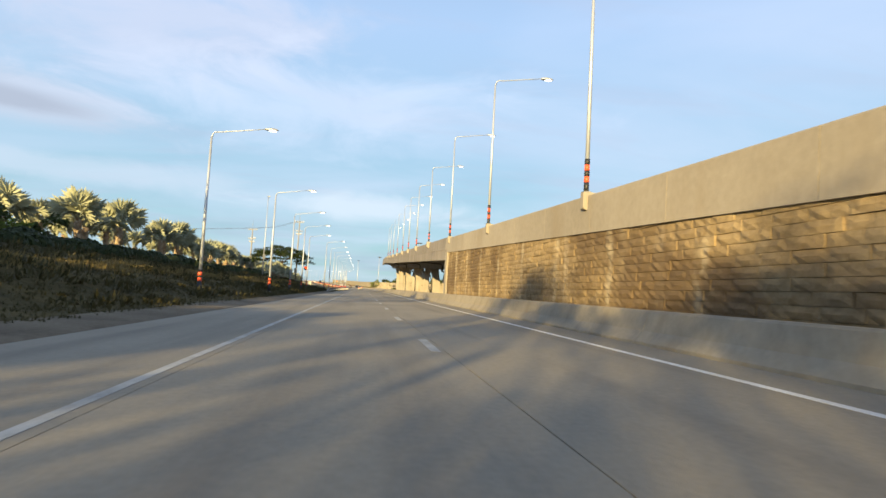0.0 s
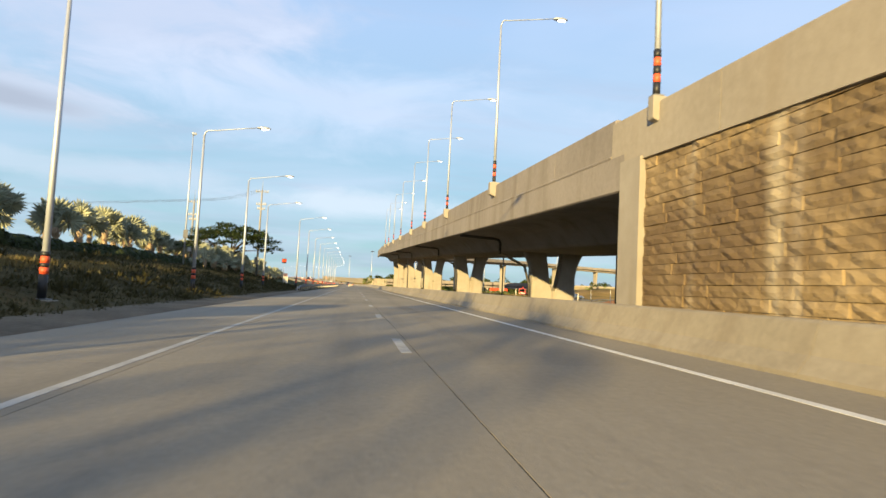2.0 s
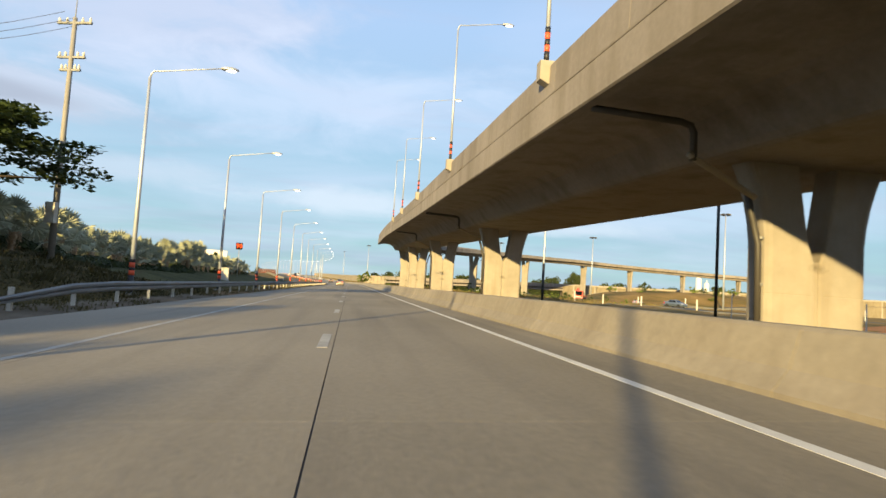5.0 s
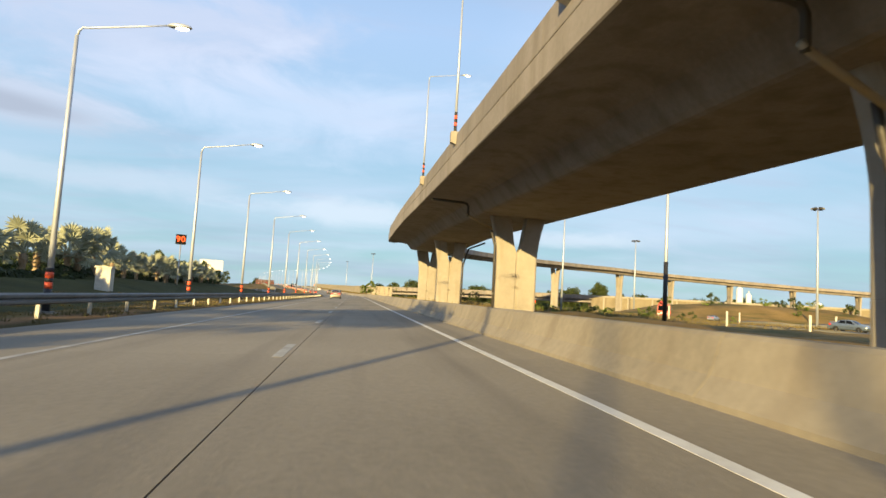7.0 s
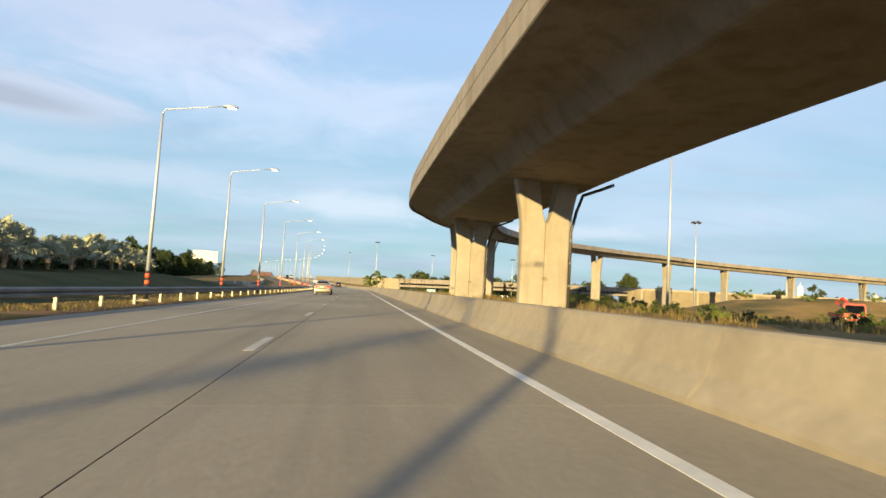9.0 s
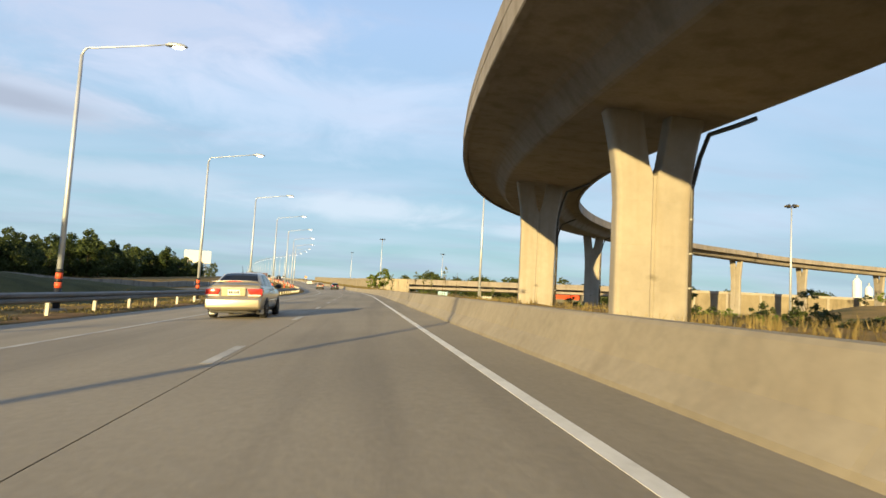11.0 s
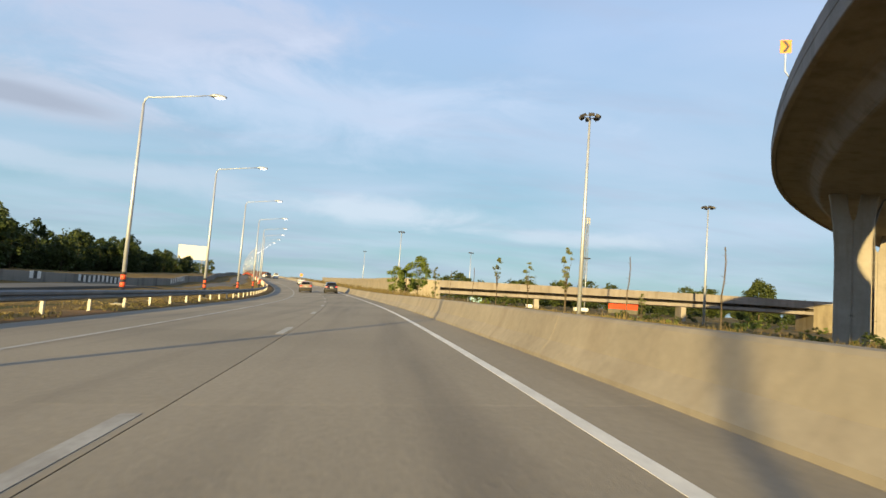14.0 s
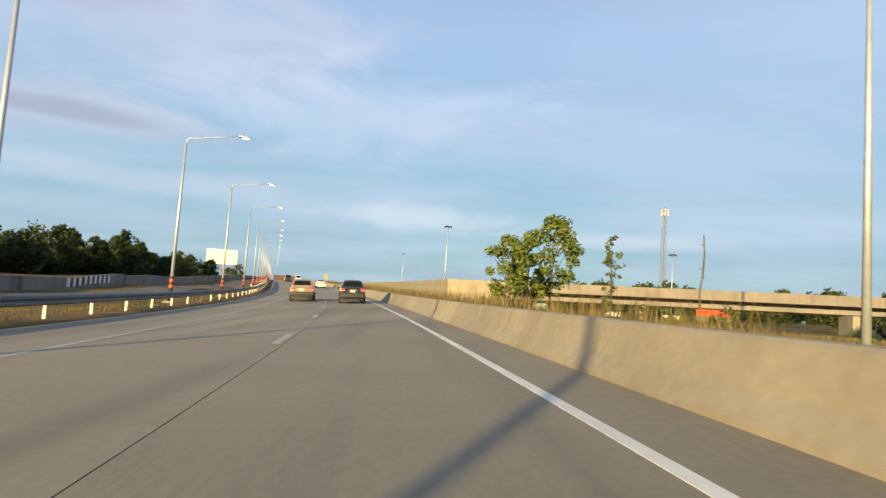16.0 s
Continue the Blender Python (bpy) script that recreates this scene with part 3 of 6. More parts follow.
# ---- ramp: wall on earth, then a box girder on piers ----
ramp_body = tagged(new("ramp"), "curving concrete box-girder ramp rising on forked piers", "bridge", kind="structure")
GIRDER = [(-7.34, -0.96), (-7.42, -0.985), (-7.42, -1.92), (-7.37, -1.96), (-7.08, -1.96), (-7.04, -1.70), (-5.5, -1.62), (-4.75, -1.66), (-4.3, -1.78), (-3.98, -1.98), (-3.68, -2.32), (-3.4, -2.66), (-3.22, -2.80), (-3.05, -2.85),
          (3.05, -2.85), (3.22, -2.80), (3.45, -2.62), (3.72, -2.22), (4.0, -1.78), (4.3, -1.47), (4.75, -1.29), (5.28, -1.24), (5.30, -0.35), (-7.0, -0.35)]
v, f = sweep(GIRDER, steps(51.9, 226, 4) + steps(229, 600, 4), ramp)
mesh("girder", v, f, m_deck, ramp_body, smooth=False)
v, f = sweep([(-7.2, -9.0), (-7.2, -1.25), (7.2, -1.25), (7.2, -9.0)], steps(-90, 51.2, 10), lambda s, l, h: Vector((13.3 + l, s, max(-0.4, ramp(s, 0, h).z))))
wall_core = tagged(mesh("wall_ramp", v, f, m_fill), "retaining wall of rough tan blocks under the ramp", "wall", kind="structure")
v, f = sweep([(-7.52, 0), (-6.6, 0), (-6.6, 1), (-7.52, 1)], [50.9, 52.0], lambda s, l, h: Vector((13.3 + l, s, -0.3 if h == 0 else ramp(s, 0, -1.2).z)))
mesh("end_pilaster", v, f, m_pier, wall_core)
v, f = sweep([(-6.6, 0), (7.3, 0), (7.3, 1), (-6.6, 1)], [51.3, 51.8], lambda s, l, h: Vector((13.3 + l, s, -0.3 if h == 0 else ramp(s, 0, -2.0).z)))
mesh("abutment", v, f, m_pier, wall_core)


def pier(px, py, turn, top, base_z, wide=3.25, cap=4.5):
    """A forked pier: a stem with a shallow groove, opening to two legs under the girder; cast in lifts."""
    e = thing("bridge_pier", pose(px, py, 0, 0, 0, turn), "tan concrete pier with two flared legs under the ramp", "bridge pier", "piers under the ramp")
    notch = top - 2.85
    rows, z = [], base_z
    lifts = []
    while z < notch - 0.9:
        rows.append(z)
        z += 1.9
        if z < notch - 0.5:
            lifts.append(z)
    rows += [notch - 0.45, notch] + [notch + (top - notch) * q for q in (0.2, 0.4, 0.6, 0.8, 0.92, 1.0)]
    rows = sorted(set(rows) | {q + d for q in lifts for d in (-0.02, 0.0, 0.02)})
    for side in (-1, 1):
        vv, ff = [], []
        hd = 0.46
        for z in rows:
            q = max(0.0, (z - notch) / (top - notch))
            q0 = max(0.0, (z - (base_z * 0.45 + top * 0.55)) / (top - (base_z * 0.45 + top * 0.55)))
            cut = 0.006 if any(abs(z - k) < 1e-6 for k in lifts) else 0.0
            outer = wide / 2 + (cap - wide) / 2 * q0 ** 1.9 - cut
            inner = 0.07 + (0.10 + 0.46 * q ** 0.9 if q > 0 else 0.0)
            b, r, d = 0.05, 0.22, hd - cut
            ring = [(inner, -d + b), (inner + b, -d)]
            ring += [(outer - r + r * math.sin(k), -d + r - r * math.cos(k)) for k in (0, 0.52, 1.05, 1.571)]
            ring += [(outer - r + r * math.cos(k), d - r + r * math.sin(k)) for k in (0, 0.52, 1.05, 1.571)]
            ring += [(inner + b, d), (inner, d - b)]
            vv += [Vector((side * x, y, z)) for x, y in ring]
        k = 12
        for i in range(len(rows) - 1):
            for j in range(k):
                a, b2 = i * k + j, i * k + (j + 1) % k
                ff.append((a, b2, b2 + k, a + k))
        ff += [tuple(range(k)), tuple(range((len(rows) - 1) * k, len(rows) * k))]
        bm = bmesh.new()
        vs = [bm.verts.new(p) for p in vv]
        for q in ff:
            bm.faces.new([vs[i] for i in q])
        part("leg", bm, m_pier, e)
    part("web", boxed((-0.16, -0.39, base_z), (0.16, 0.39, notch + 0.05), 0.03), m_pier, e)
    return e


for s in (78.9, 110.0, 145.0, 179.5, 212.4, 241.2, 271.5, 310.1, 348.1, 393.1, 439.9, 471.8, 506.0, 541.0, 576.0):
    c = ramp(s, 0)
    pier(c.x, c.y, ramp_turn(s), c.z - 2.78, floor_z(c.x, c.y) - 0.4)

# ---- low viaduct beyond the scrub, and the walled embankment that leads to it ----
VIA_A, VIA_B = Vector((8.0, 467.0, 0)), Vector((360.0, 393.0, 0))
VIA_D = (VIA_B - VIA_A).normalized()
VIA_N = Vector((VIA_D.y, -VIA_D.x, 0))


def via(s, l, h):
    p = VIA_A + VIA_D * s + VIA_N * l
    return Vector((p.x, p.y, float(np.interp(s, [-400, 0, 44, 90, 360], [4.6, 5.5, 6.4, 7.3, 9.5])) + h))


viaduct = tagged(new("viaduct"), "low pale concrete flyover on short piers beyond the scrub", "bridge", kind="structure")
v, f = sweep([(0, 0), (0, -2.2), (-0.3, -2.2), (-0.3, 0)], steps(14, 124, 11), via)
mesh("parapet", v, f, m_deck, viaduct)
v, f = sweep([(-4.8, -1.8), (-4.8, -3.1), (0.1, -3.1), (0.1, -4.0), (-1.2, -4.25), (-8.5, -4.25), (-9.5, -3.0), (-8.7, -2.0)], steps(14, 124, 11), via)
mesh("girder", v, f, m_deck, viaduct)
v, f = sweep([(-10.0, -0.1), (-10.0, -2.2), (-10.4, -2.2), (-10.4, -0.1)], steps(14, 124, 11), via)
mesh("parapet", v, f, m_deck, viaduct)
v, f = sweep([(-0.3, -1.4), (-0.3, -1.9), (-10, -1.9), (-10, -1.4)], steps(14, 124, 11), via)
mesh("deck", v, f, m_deck, viaduct)
# past its last span the flyover runs on a walled embankment
v, f = sweep([(0.05, -14), (0.05, -0.25), (0.18, -0.25), (0.18, 0.05), (-0.3, 0.05), (-0.3, -1.4), (-10, -1.4), (-10, 0), (-10.4, 0), (-10.4, -14)], steps(124, 420, 12), via)
wall_fly = tagged(mesh("wall_flyover", v, f, m_wall_tan), "tan concrete retaining wall with ribs at the end of the flyover", "wall", kind="structure")
for s in np.arange(130, 416, 13.0):
    v, f = sweep([(0.05, -13), (0.05, -1.0), (0.30, -1.0), (0.30, -13)], [s, s + 0.9], via)
    mesh("rib", v, f, m_pier, wall_fly)
v, f = sweep([(0.05, -0.9), (0.26, -0.9), (0.26, 0.06), (0.05, 0.06)], steps(124, 420, 12), via)
mesh("coping", v, f, m_pier, wall_fly)
for s in (44.0, 86.5):
    bm = boxed((-4.5, -0.7, -2.0), (1.4, 0.7, via(s, 0, -4.2).z), 0.06)
    p = part("pier", bm, m_pier, viaduct)
    c = via(s, -1.5, 0)
    p.matrix_world = pose(c.x, c.y, 0, 0, 0, math.degrees(math.atan2(VIA_D.y, VIA_D.x)) + 90)
# the approach: a concrete wall with a coping, bending away beside the road
APP = [(22.0, 464.0), (9.0, 470.0), (0.0, 520.0), (-8.0, 580.0), (-20.0, 660.0), (-38.0, 760.0)]
APX = [0.0]
for a, b in zip(APP, APP[1:]):
    APX.append(APX[-1] + math.hypot(b[0] - a[0], b[1] - a[1]))


def approach(s, l, h):
    x, y = float(np.interp(s, APX, [p[0] for p in APP])), float(np.interp(s, APX, [p[1] for p in APP]))
    return Vector((x + l, y + 0.2 * l, h if h < 0 else h * float(np.interp(s, [0, 60, 330], [5.7, 5.6, 8.5]))))


v, f = sweep([(0, -1.5), (0, 0.8), (-0.12, 0.8), (-0.12, 1.0), (0.4, 1.0), (0.4, -1.5)], steps(0, APX[-1], 8), approach)
tagged(mesh("wall_approach", v, f, m_barrier), "pale concrete retaining wall of the flyover approach", "wall", kind="structure")

# ---- street lamps ----
def lamp_parts(e, height, arm, side, bands, foot=None, girth=1.0, plate=0.2):
    """A tapered pole with painted bands, a rising arm to one side and a flat luminaire."""
    v, f = tube([(0, 0, z) for z in (0, height * 0.5, height - 0.55)], [0.105 * girth, 0.085 * girth, 0.06 * girth], 10)
    mesh("pole", v, f, m_galv, e, True)
    pts = [(0, 0, height - 0.62), (side * 0.05, 0, height - 0.40), (side * 0.16, 0, height - 0.27)] + [(side * q * arm, 0, height - 0.32 + 0.46 * q) for q in (0.14, 0.4, 0.7, 1.0)]
    v, f = tube(pts, [0.045, 0.040, 0.036, 0.033, 0.03, 0.027, 0.024], 8)
    mesh("arm", v, f, m_galv, e, True)
    bm = bmesh.new()
    bmesh.ops.create_uvsphere(bm, u_segments=14, v_segments=8, radius=1.0)
    for w in bm.verts:
        w.co = Vector((side * (arm + 0.30 + w.co.x * 0.42), w.co.y * 0.17, height + 0.12 + w.co.z * (0.12 if w.co.z > 0 else 0.06)))
    head = part("luminaire", bm, m_galv, e, "grey metal luminaire with a glass lens", True)
    bm = bmesh.new()
    bmesh.ops.create_uvsphere(bm, u_segments=12, v_segments=6, radius=1.0)
    for w in bm.verts:
        w.co = Vector((side * (arm + 0.38 + w.co.x * 0.25), w.co.y * 0.13, height + 0.08 + w.co.z * 0.07))
    part("lens", bm, m_lens_glint, head, "", True)
    for z0, z1, mt in bands:
        v, f = tube([(0, 0, z0), (0, 0, z1)], 0.118 * girth, 12)
        mesh("band", v, f, mt, e, True)
    if foot:
        part("footing", boxed((-foot, -foot, -0.3), (foot, foot, 0.06), 0.02), m_barrier, e)
    part("base_plate", boxed((-plate, -plate, 0.06 if foot else 0.0), (plate, plate, 0.10 if foot else 0.03), 0.005), m_galv_dull, e)


LOW_BANDS = [(0.1, 0.80, m_black), (0.80, 1.0, m_red), (1.0, 1.12, m_black), (1.12, 1.32, m_red), (1.32, 1.45, m_black)]
HIGH_BANDS = [(0.05, 0.34, m_black), (0.34, 0.54, m_red), (0.54, 0.74, m_black), (0.74, 0.94, m_red), (0.94, 1.14, m_black)]
lamp_a = None
for s, l in [(34.5, -10.35), (56.0, -9.8), (72.4, -9.9), (88, -10.1), (105, -10.9), (121.4, -8.9), (138.5, -8.9), (155.4, -8.9), (172.1, -8.9), (189.2, -8.9), (206, -8.85), (222.6, -8.9),
             (240, -8.9), (258.5, -8.9), (277, -8.9), (294, -8.9), (311.6, -8.9), (328.7, -8.9), (346.3, -8.9)] + [(364.8 + 17.4 * i, -8.9) for i in range(20)]:
    p = rd(s, l)
    z = floor_z(p.x, p.y) if s > 120 else 0.0
    m = pose(p.x, p.y, max(z, p.z) if s > 360 else z, 0, 0, rd_turn(s))
    if lamp_a is None:
        lamp_a = thing("street_lamp", m, "tall galvanised street lamp with red and black bands on its foot", "street lamp", "lamps along the verge")
        lamp_parts(lamp_a, 9.55, 2.95, 1, LOW_BANDS, 0.32)
    else:
        q = copy_thing(lamp_a, m)
        if s > 120:
            q.scale = (1, 1, 1.045)
lamp_b = lamp_c = None
for s in (2.5, 18.8, 34.4, 50.3, 66.9, 82.7, 97.7, 112.2, 130.5, 148.5, 166.4, 182.7):
    p = ramp(s, -7.42, 0.10 if s < 53 else 0.24)
    m = pose(p.x, p.y, p.z, 0, 0, ramp_turn(s))
    if lamp_b is None:
        lamp_b = thing("street_lamp", m, "galvanised street lamp standing on a block of the ramp parapet", "street lamp", "lamps on the ramp")
        lamp_parts(lamp_b, 9.05, 2.9, 1, HIGH_BANDS, None, 0.74, 0.13)
        bm = boxed((-0.14, -0.13, -0.72), (0.3, 0.13, 0.0), 0.02)
        for w in bm.verts:
            if w.co.z < -0.7 and w.co.x < 0:
                w.co.z += 0.2 * (-w.co.x) / 0.15
        part("block", bm, m_pier, lamp_b, "pale concrete lamp block")
    elif s > 53 and lamp_c is None:
        lamp_c = thing("street_lamp", m, "galvanised street lamp standing on a broad block of the ramp parapet", "street lamp", "lamps on the ramp")
        lamp_parts(lamp_c, 8.9, 2.9, 1, HIGH_BANDS, None, 0.74, 0.13)
        bm = boxed((-0.24, -0.2, -0.86), (0.3, 0.2, 0.0), 0.02)
        for w in bm.verts:
            if w.co.z < -0.8 and w.co.x < 0:
                w.co.z += 0.24
        part("block", bm, m_pier, lamp_c, "pale concrete lamp block")
    elif s > 53:
        copy_thing(lamp_c, m)
    else:
        copy_thing(lamp_b, m)


def pole_lamp(name, x, y, h, label, dark=0.0, head="flood", group=""):
    e = thing(name, pose(x, y, floor_z(x, y) - 0.1, 0, 0, 20), label, "lamp mast", group)
    r = 0.016 * h + 0.04 if head == "flood" else (0.34 if (dark and h > 16.5) or h > 20 else 0.14)
    v, f = tube([(0, 0, 0), (0, 0, h * 0.5), (0, 0, h)], [r * 0.62, r * 0.48, r * 0.3], 10)
    mesh("pole", v, f, m_galv, e, True)
    if dark:
        v, f = tube([(0, 0, 0), (0, 0, dark)], r * 0.66, 10)
        mesh("painted_foot", v, f, m_black, e, True)
    if head == "flood":
        v, f = tube([(0.9 * math.cos(a), 0.9 * math.sin(a), h - 0.2) for a in [i * math.pi / 6 for i in range(13)]], 0.07, 6)
        mesh("ring", v, f, m_galv_dull, e)
        for i in range(6):
            a = i * math.pi / 3
            bm = boxed((-0.32, -0.42, -0.22), (0.32, 0.42, 0.22), 0.05)
            bmesh.ops.transform(bm, matrix=pose(1.35 * math.cos(a), 1.35 * math.sin(a), h - 0.25, 0, 28, math.degrees(a)), verts=bm.verts)
            part("floodlight", bm, m_pipe, e, "dark grey floodlight")
    elif head == "top":
        part("luminaire", boxed((-0.12, -0.12, h - 0.05), (0.3, 0.12, h + 0.18), 0.05), m_galv, e)
        part("meter_box", boxed((-0.2, -0.32, 2.6), (0.2, -0.1, 3.4), 0.03), m_galv_dull, e)
    elif head == "arm":
        v, f = tube([(0, 0, h - 0.1), (-0.7, 0, h + 0.15), (-1.6, 0, h + 0.3)], 0.05, 6)
        mesh("arm", v, f, m_galv, e)
        part("luminaire", boxed((-2.2, -0.15, h + 0.24), (-1.5, 0.15, h + 0.42), 0.06), m_galv, e)
    return e


for x, y, h in ((33.0, 370.0, 32.0), (110.4, 354.2, 30.0), (84.1, 422.2, 30.0), (13.8, 575, 31), (-8.7, 892, 42), (126, 279, 33), (60.0, 640.0, 30), (104, 560.0, 26)):
    pole_lamp("lamp_mast", x, y, h, "tall tapered steel mast with a ring of floodlights", 0, "flood", "floodlight masts")
for x, y, h, dk in ((32.5, 191, 18, 6.5), (42.35, 248.6, 22.0, 0), (21.5, 86.0, 10.5, 10), (21.5, 99.5, 10.5, 10), (21.6, 112.4, 10.5, 10), (21.8, 127.0, 10.5, 10)):
    pole_lamp("lamp_post", x, y, h, "tall steel lamp post on the far side of the barrier", dk, "arm" if h > 15 and h < 20 else "none", "posts beyond the barrier")
pole_lamp("lamp_post", -17.0, 96.2, 12.6, "slim grey post with a small lamp behind the hedge", 0, "top")


# ---- utility poles and wires ----
def utility_pole(x, y, h):
    e = thing("utility_pole", pose(x, y, floor_z(x, y) - 0.1, 0, 0, -15), "square concrete utility pole with crossarms and insulators", "utility pole", "utility poles")
    v, f = tube([(0, 0, 0), (0, 0, h)], [0.17, 0.11], 10)
    mesh("pole", v, f, m_pole_conc, e, True)
    for z, w in ((h - 0.3, 1.0), (h - 2.2, 0.8), (h - 2.9, 0.6)):
        part("crossarm", boxed((-w, -0.07, z - 0.06), (w, 0.07, z + 0.06), 0.01), m_galv_dull, e)
        for x2 in (-w + 0.1, -w * 0.45, w * 0.45, w - 0.1):
            v, f = tube([(x2, 0, z + 0.06), (x2, 0, z + 0.14), (x2, 0, z + 0.30)], [0.05, 0.08, 0.04], 6)
            mesh("insulator", v, f, m_white_post, e)
    v, f = tube([(0, 0, h), (0, 0, h + 1.5)], [0.03, 0.02], 6)
    mesh("spike", v, f, m_galv_dull, e)
    part("meter_box", boxed((-0.28, -0.42, 2.0), (0.28, -0.16, 3.1), 0.02), m_white_post, e)
    return e


util_tops = []
for x, y, h in ((-92.0, 150.0, 9.0), (-24.9, 128.4, 9.6), (-15.4, 128.6, 13.2)):
    utility_pole(x, y, h)
    util_tops.append(Vector((x, y, floor_z(x, y) + h)))
for a, b in ((util_tops[0], util_tops[1]), (util_tops[1], util_tops[2])):
    for d in (-0.7, 0.0, 0.7):
        pts = [a.lerp(b, i / 10) + Vector((d * 0.3, d, -0.1 - 0.45 * math.sin(math.pi * i / 10))) for i in range(11)]
        v, f = tube(pts, 0.014, 4)
        tagged(mesh("power_line", v, f, m_wire), "thin dark power line hanging between utility poles", "cable", "power lines")

# ---- guard rail along the verge ----
rail = thing("guard_rail", Matrix.Identity(4), "galvanised crash rail on short white posts along the verge", "guard rail")
W_BEAM = [(-7.50, 0.42), (-7.44, 0.46), (-7.44, 0.52), (-7.50, 0.57), (-7.44, 0.62), (-7.44, 0.69), (-7.50, 0.74), (-7.53, 0.74), (-7.47, 0.69), (-7.47, 0.62), (-7.53, 0.57), (-7.47, 0.52), (-7.47, 0.46), (-7.53, 0.42)]
v, f = sweep(W_BEAM, steps(107, 278, 3) + steps(281, 470, 3), lambda s, l, h: rd(s, l, h * min(1.0, 0.25 + (s - 107) / 9)))
mesh("beam", v, f, m_galv_dull, rail)
post_bm = boxed((-0.05, -0.05, -0.5), (0.05, 0.05, 0.62), 0.012)
post_me = bpy.data.meshes.new("post")
post_bm.to_mesh(post_me), post_bm.free()
post_me.materials.append(m_white_post)
s = 110.0
while s < 470:
    ob = new("post", post_me)
    ob.parent = rail
    p = rd(s, -7.62)
    ob.matrix_world = pose(p.x, p.y, p.z - 0.02, random.uniform(-2, 2), random.uniform(-2, 2), rd_turn(s))
    s += 3.25

# ---- speed sign, boards ----
sg = thing("speed_sign", pose(-21.4, 214.3, floor_z(-21.4, 214.3) - 0.1, 0, 0, 4), "dark electronic sign showing an orange 90 on a post", "traffic sign")
m_display = plain("display_black", (0.012, 0.010, 0.008), 0.95)
m_display.node_tree.nodes["Principled BSDF"].inputs["Specular IOR Level"].default_value = 0.05
m_led = plain("led_orange", (0.80, 0.058, 0.004), 0.7, emit=0.5)
SH = 6.57 - 0.45 - floor_z(-21.4, 214.3) + 0.1
v, f = tube([(0, 0.12, 0), (0, 0.12, SH)], 0.09, 8)
mesh("post", v, f, m_galv, sg, True)
part("panel", boxed((-0.62, -0.12, SH - 0.2), (0.62, 0.1, SH + 1.1), 0.03), m_display, sg, "black display panel")
for ch, dx in (("9", -0.29), ("0", 0.29)):
    cu = bpy.data.curves.new("digit", "FONT")
    cu.body, cu.size, cu.align_x, cu.align_y, cu.extrude, cu.offset = ch, 1.08, "CENTER", "CENTER", 0.012, 0.012
    tmp = new("digit_curve", cu)
    dme = bpy.data.meshes.new_from_object(tmp.evaluated_get(bpy.context.evaluated_depsgraph_get()))
    bpy.data.objects.remove(tmp)
    dme.materials.clear(), dme.materials.append(m_led)
    dg = new("digit", dme)
    dg.parent = sg
    dg.matrix_parent_inverse = Matrix.Identity(4)
    dg.matrix_basis = pose(dx, -0.14, SH + 0.45, 90, 0, 0)
bb = thing("billboard", pose(-158.5, 830, 0, 0, 0, 12), "large blank white billboard on steel legs", "billboard")
part("panel", boxed((-12.2, -0.4, 16.4), (12.2, 0.4, 28.6), 0.05), plain("billboard_white", (0.72, 0.68, 0.62), 0.7), bb)
for x in (-8, 0, 8):
    part("leg", boxed((x - 0.4, 0.5, -2), (x + 0.4, 1.3, 27), 0.05), m_galv_dull, bb)
cab = thing("roadside_cabinet", pose(-16.9, 180.4, floor_z(-16.9, 180.4) - 0.2, 0, 0, 5), "pale concrete roadside cabinet on the grass verge", "cabinet")
part("body", boxed((-0.5, -0.45, 0), (0.5, 0.45, 1.75), 0.04), m_white_post, cab)
part("lid", boxed((-0.57, -0.53, 1.75), (0.57, 0.53, 1.86), 0.03), m_white_post, cab)


# ---- drain pipes of the ramp ----
for s in (78.9, 110.0, 145.0, 179.5):
    c = ramp(s, 0)
    e = thing("drain_pipe", pose(c.x, c.y, 0, 0, 0, ramp_turn(s)), "dark drain pipe running under the ramp to the pier", "drain pipe", "ramp drain pipes")
    t = c.z
    v, f = tube([(-7.1, -0.9, t - 2.02), (-4.6, -0.9, t - 2.12), (-4.3, -0.9, t - 2.2), (-4.2, -0.9, t - 2.4), (-4.2, -0.9, t - 3.15)], 0.10, 8)
    mesh("run", v, f, m_pipe, e, True)
    v, f = tube([(-4.35, -0.95, t - 2.98), (-4.2, -0.9, t - 3.06), (-2.2, -0.72, t - 3.95)], 0.09, 8)
    mesh("elbow_run", v, f, m_pipe_tan, e, True)
    v, f = tube([(-2.3, -0.5, t - 3.75), (-2.08, -0.42, t - 4.4), (-1.83, -0.38, t - 5.2), (-1.77, -0.36, 0.0)], 0.095, 8)
    mesh("downpipe", v, f, m_pipe, e, True)
    for z in np.arange(1.6, t - 5.0, 1.3):
        v, f = tube([(-1.77, -0.36, z), (-1.77, -0.36, z + 0.07)], 0.115, 8)
        mesh("clamp", v, f, m_galv_dull, e)
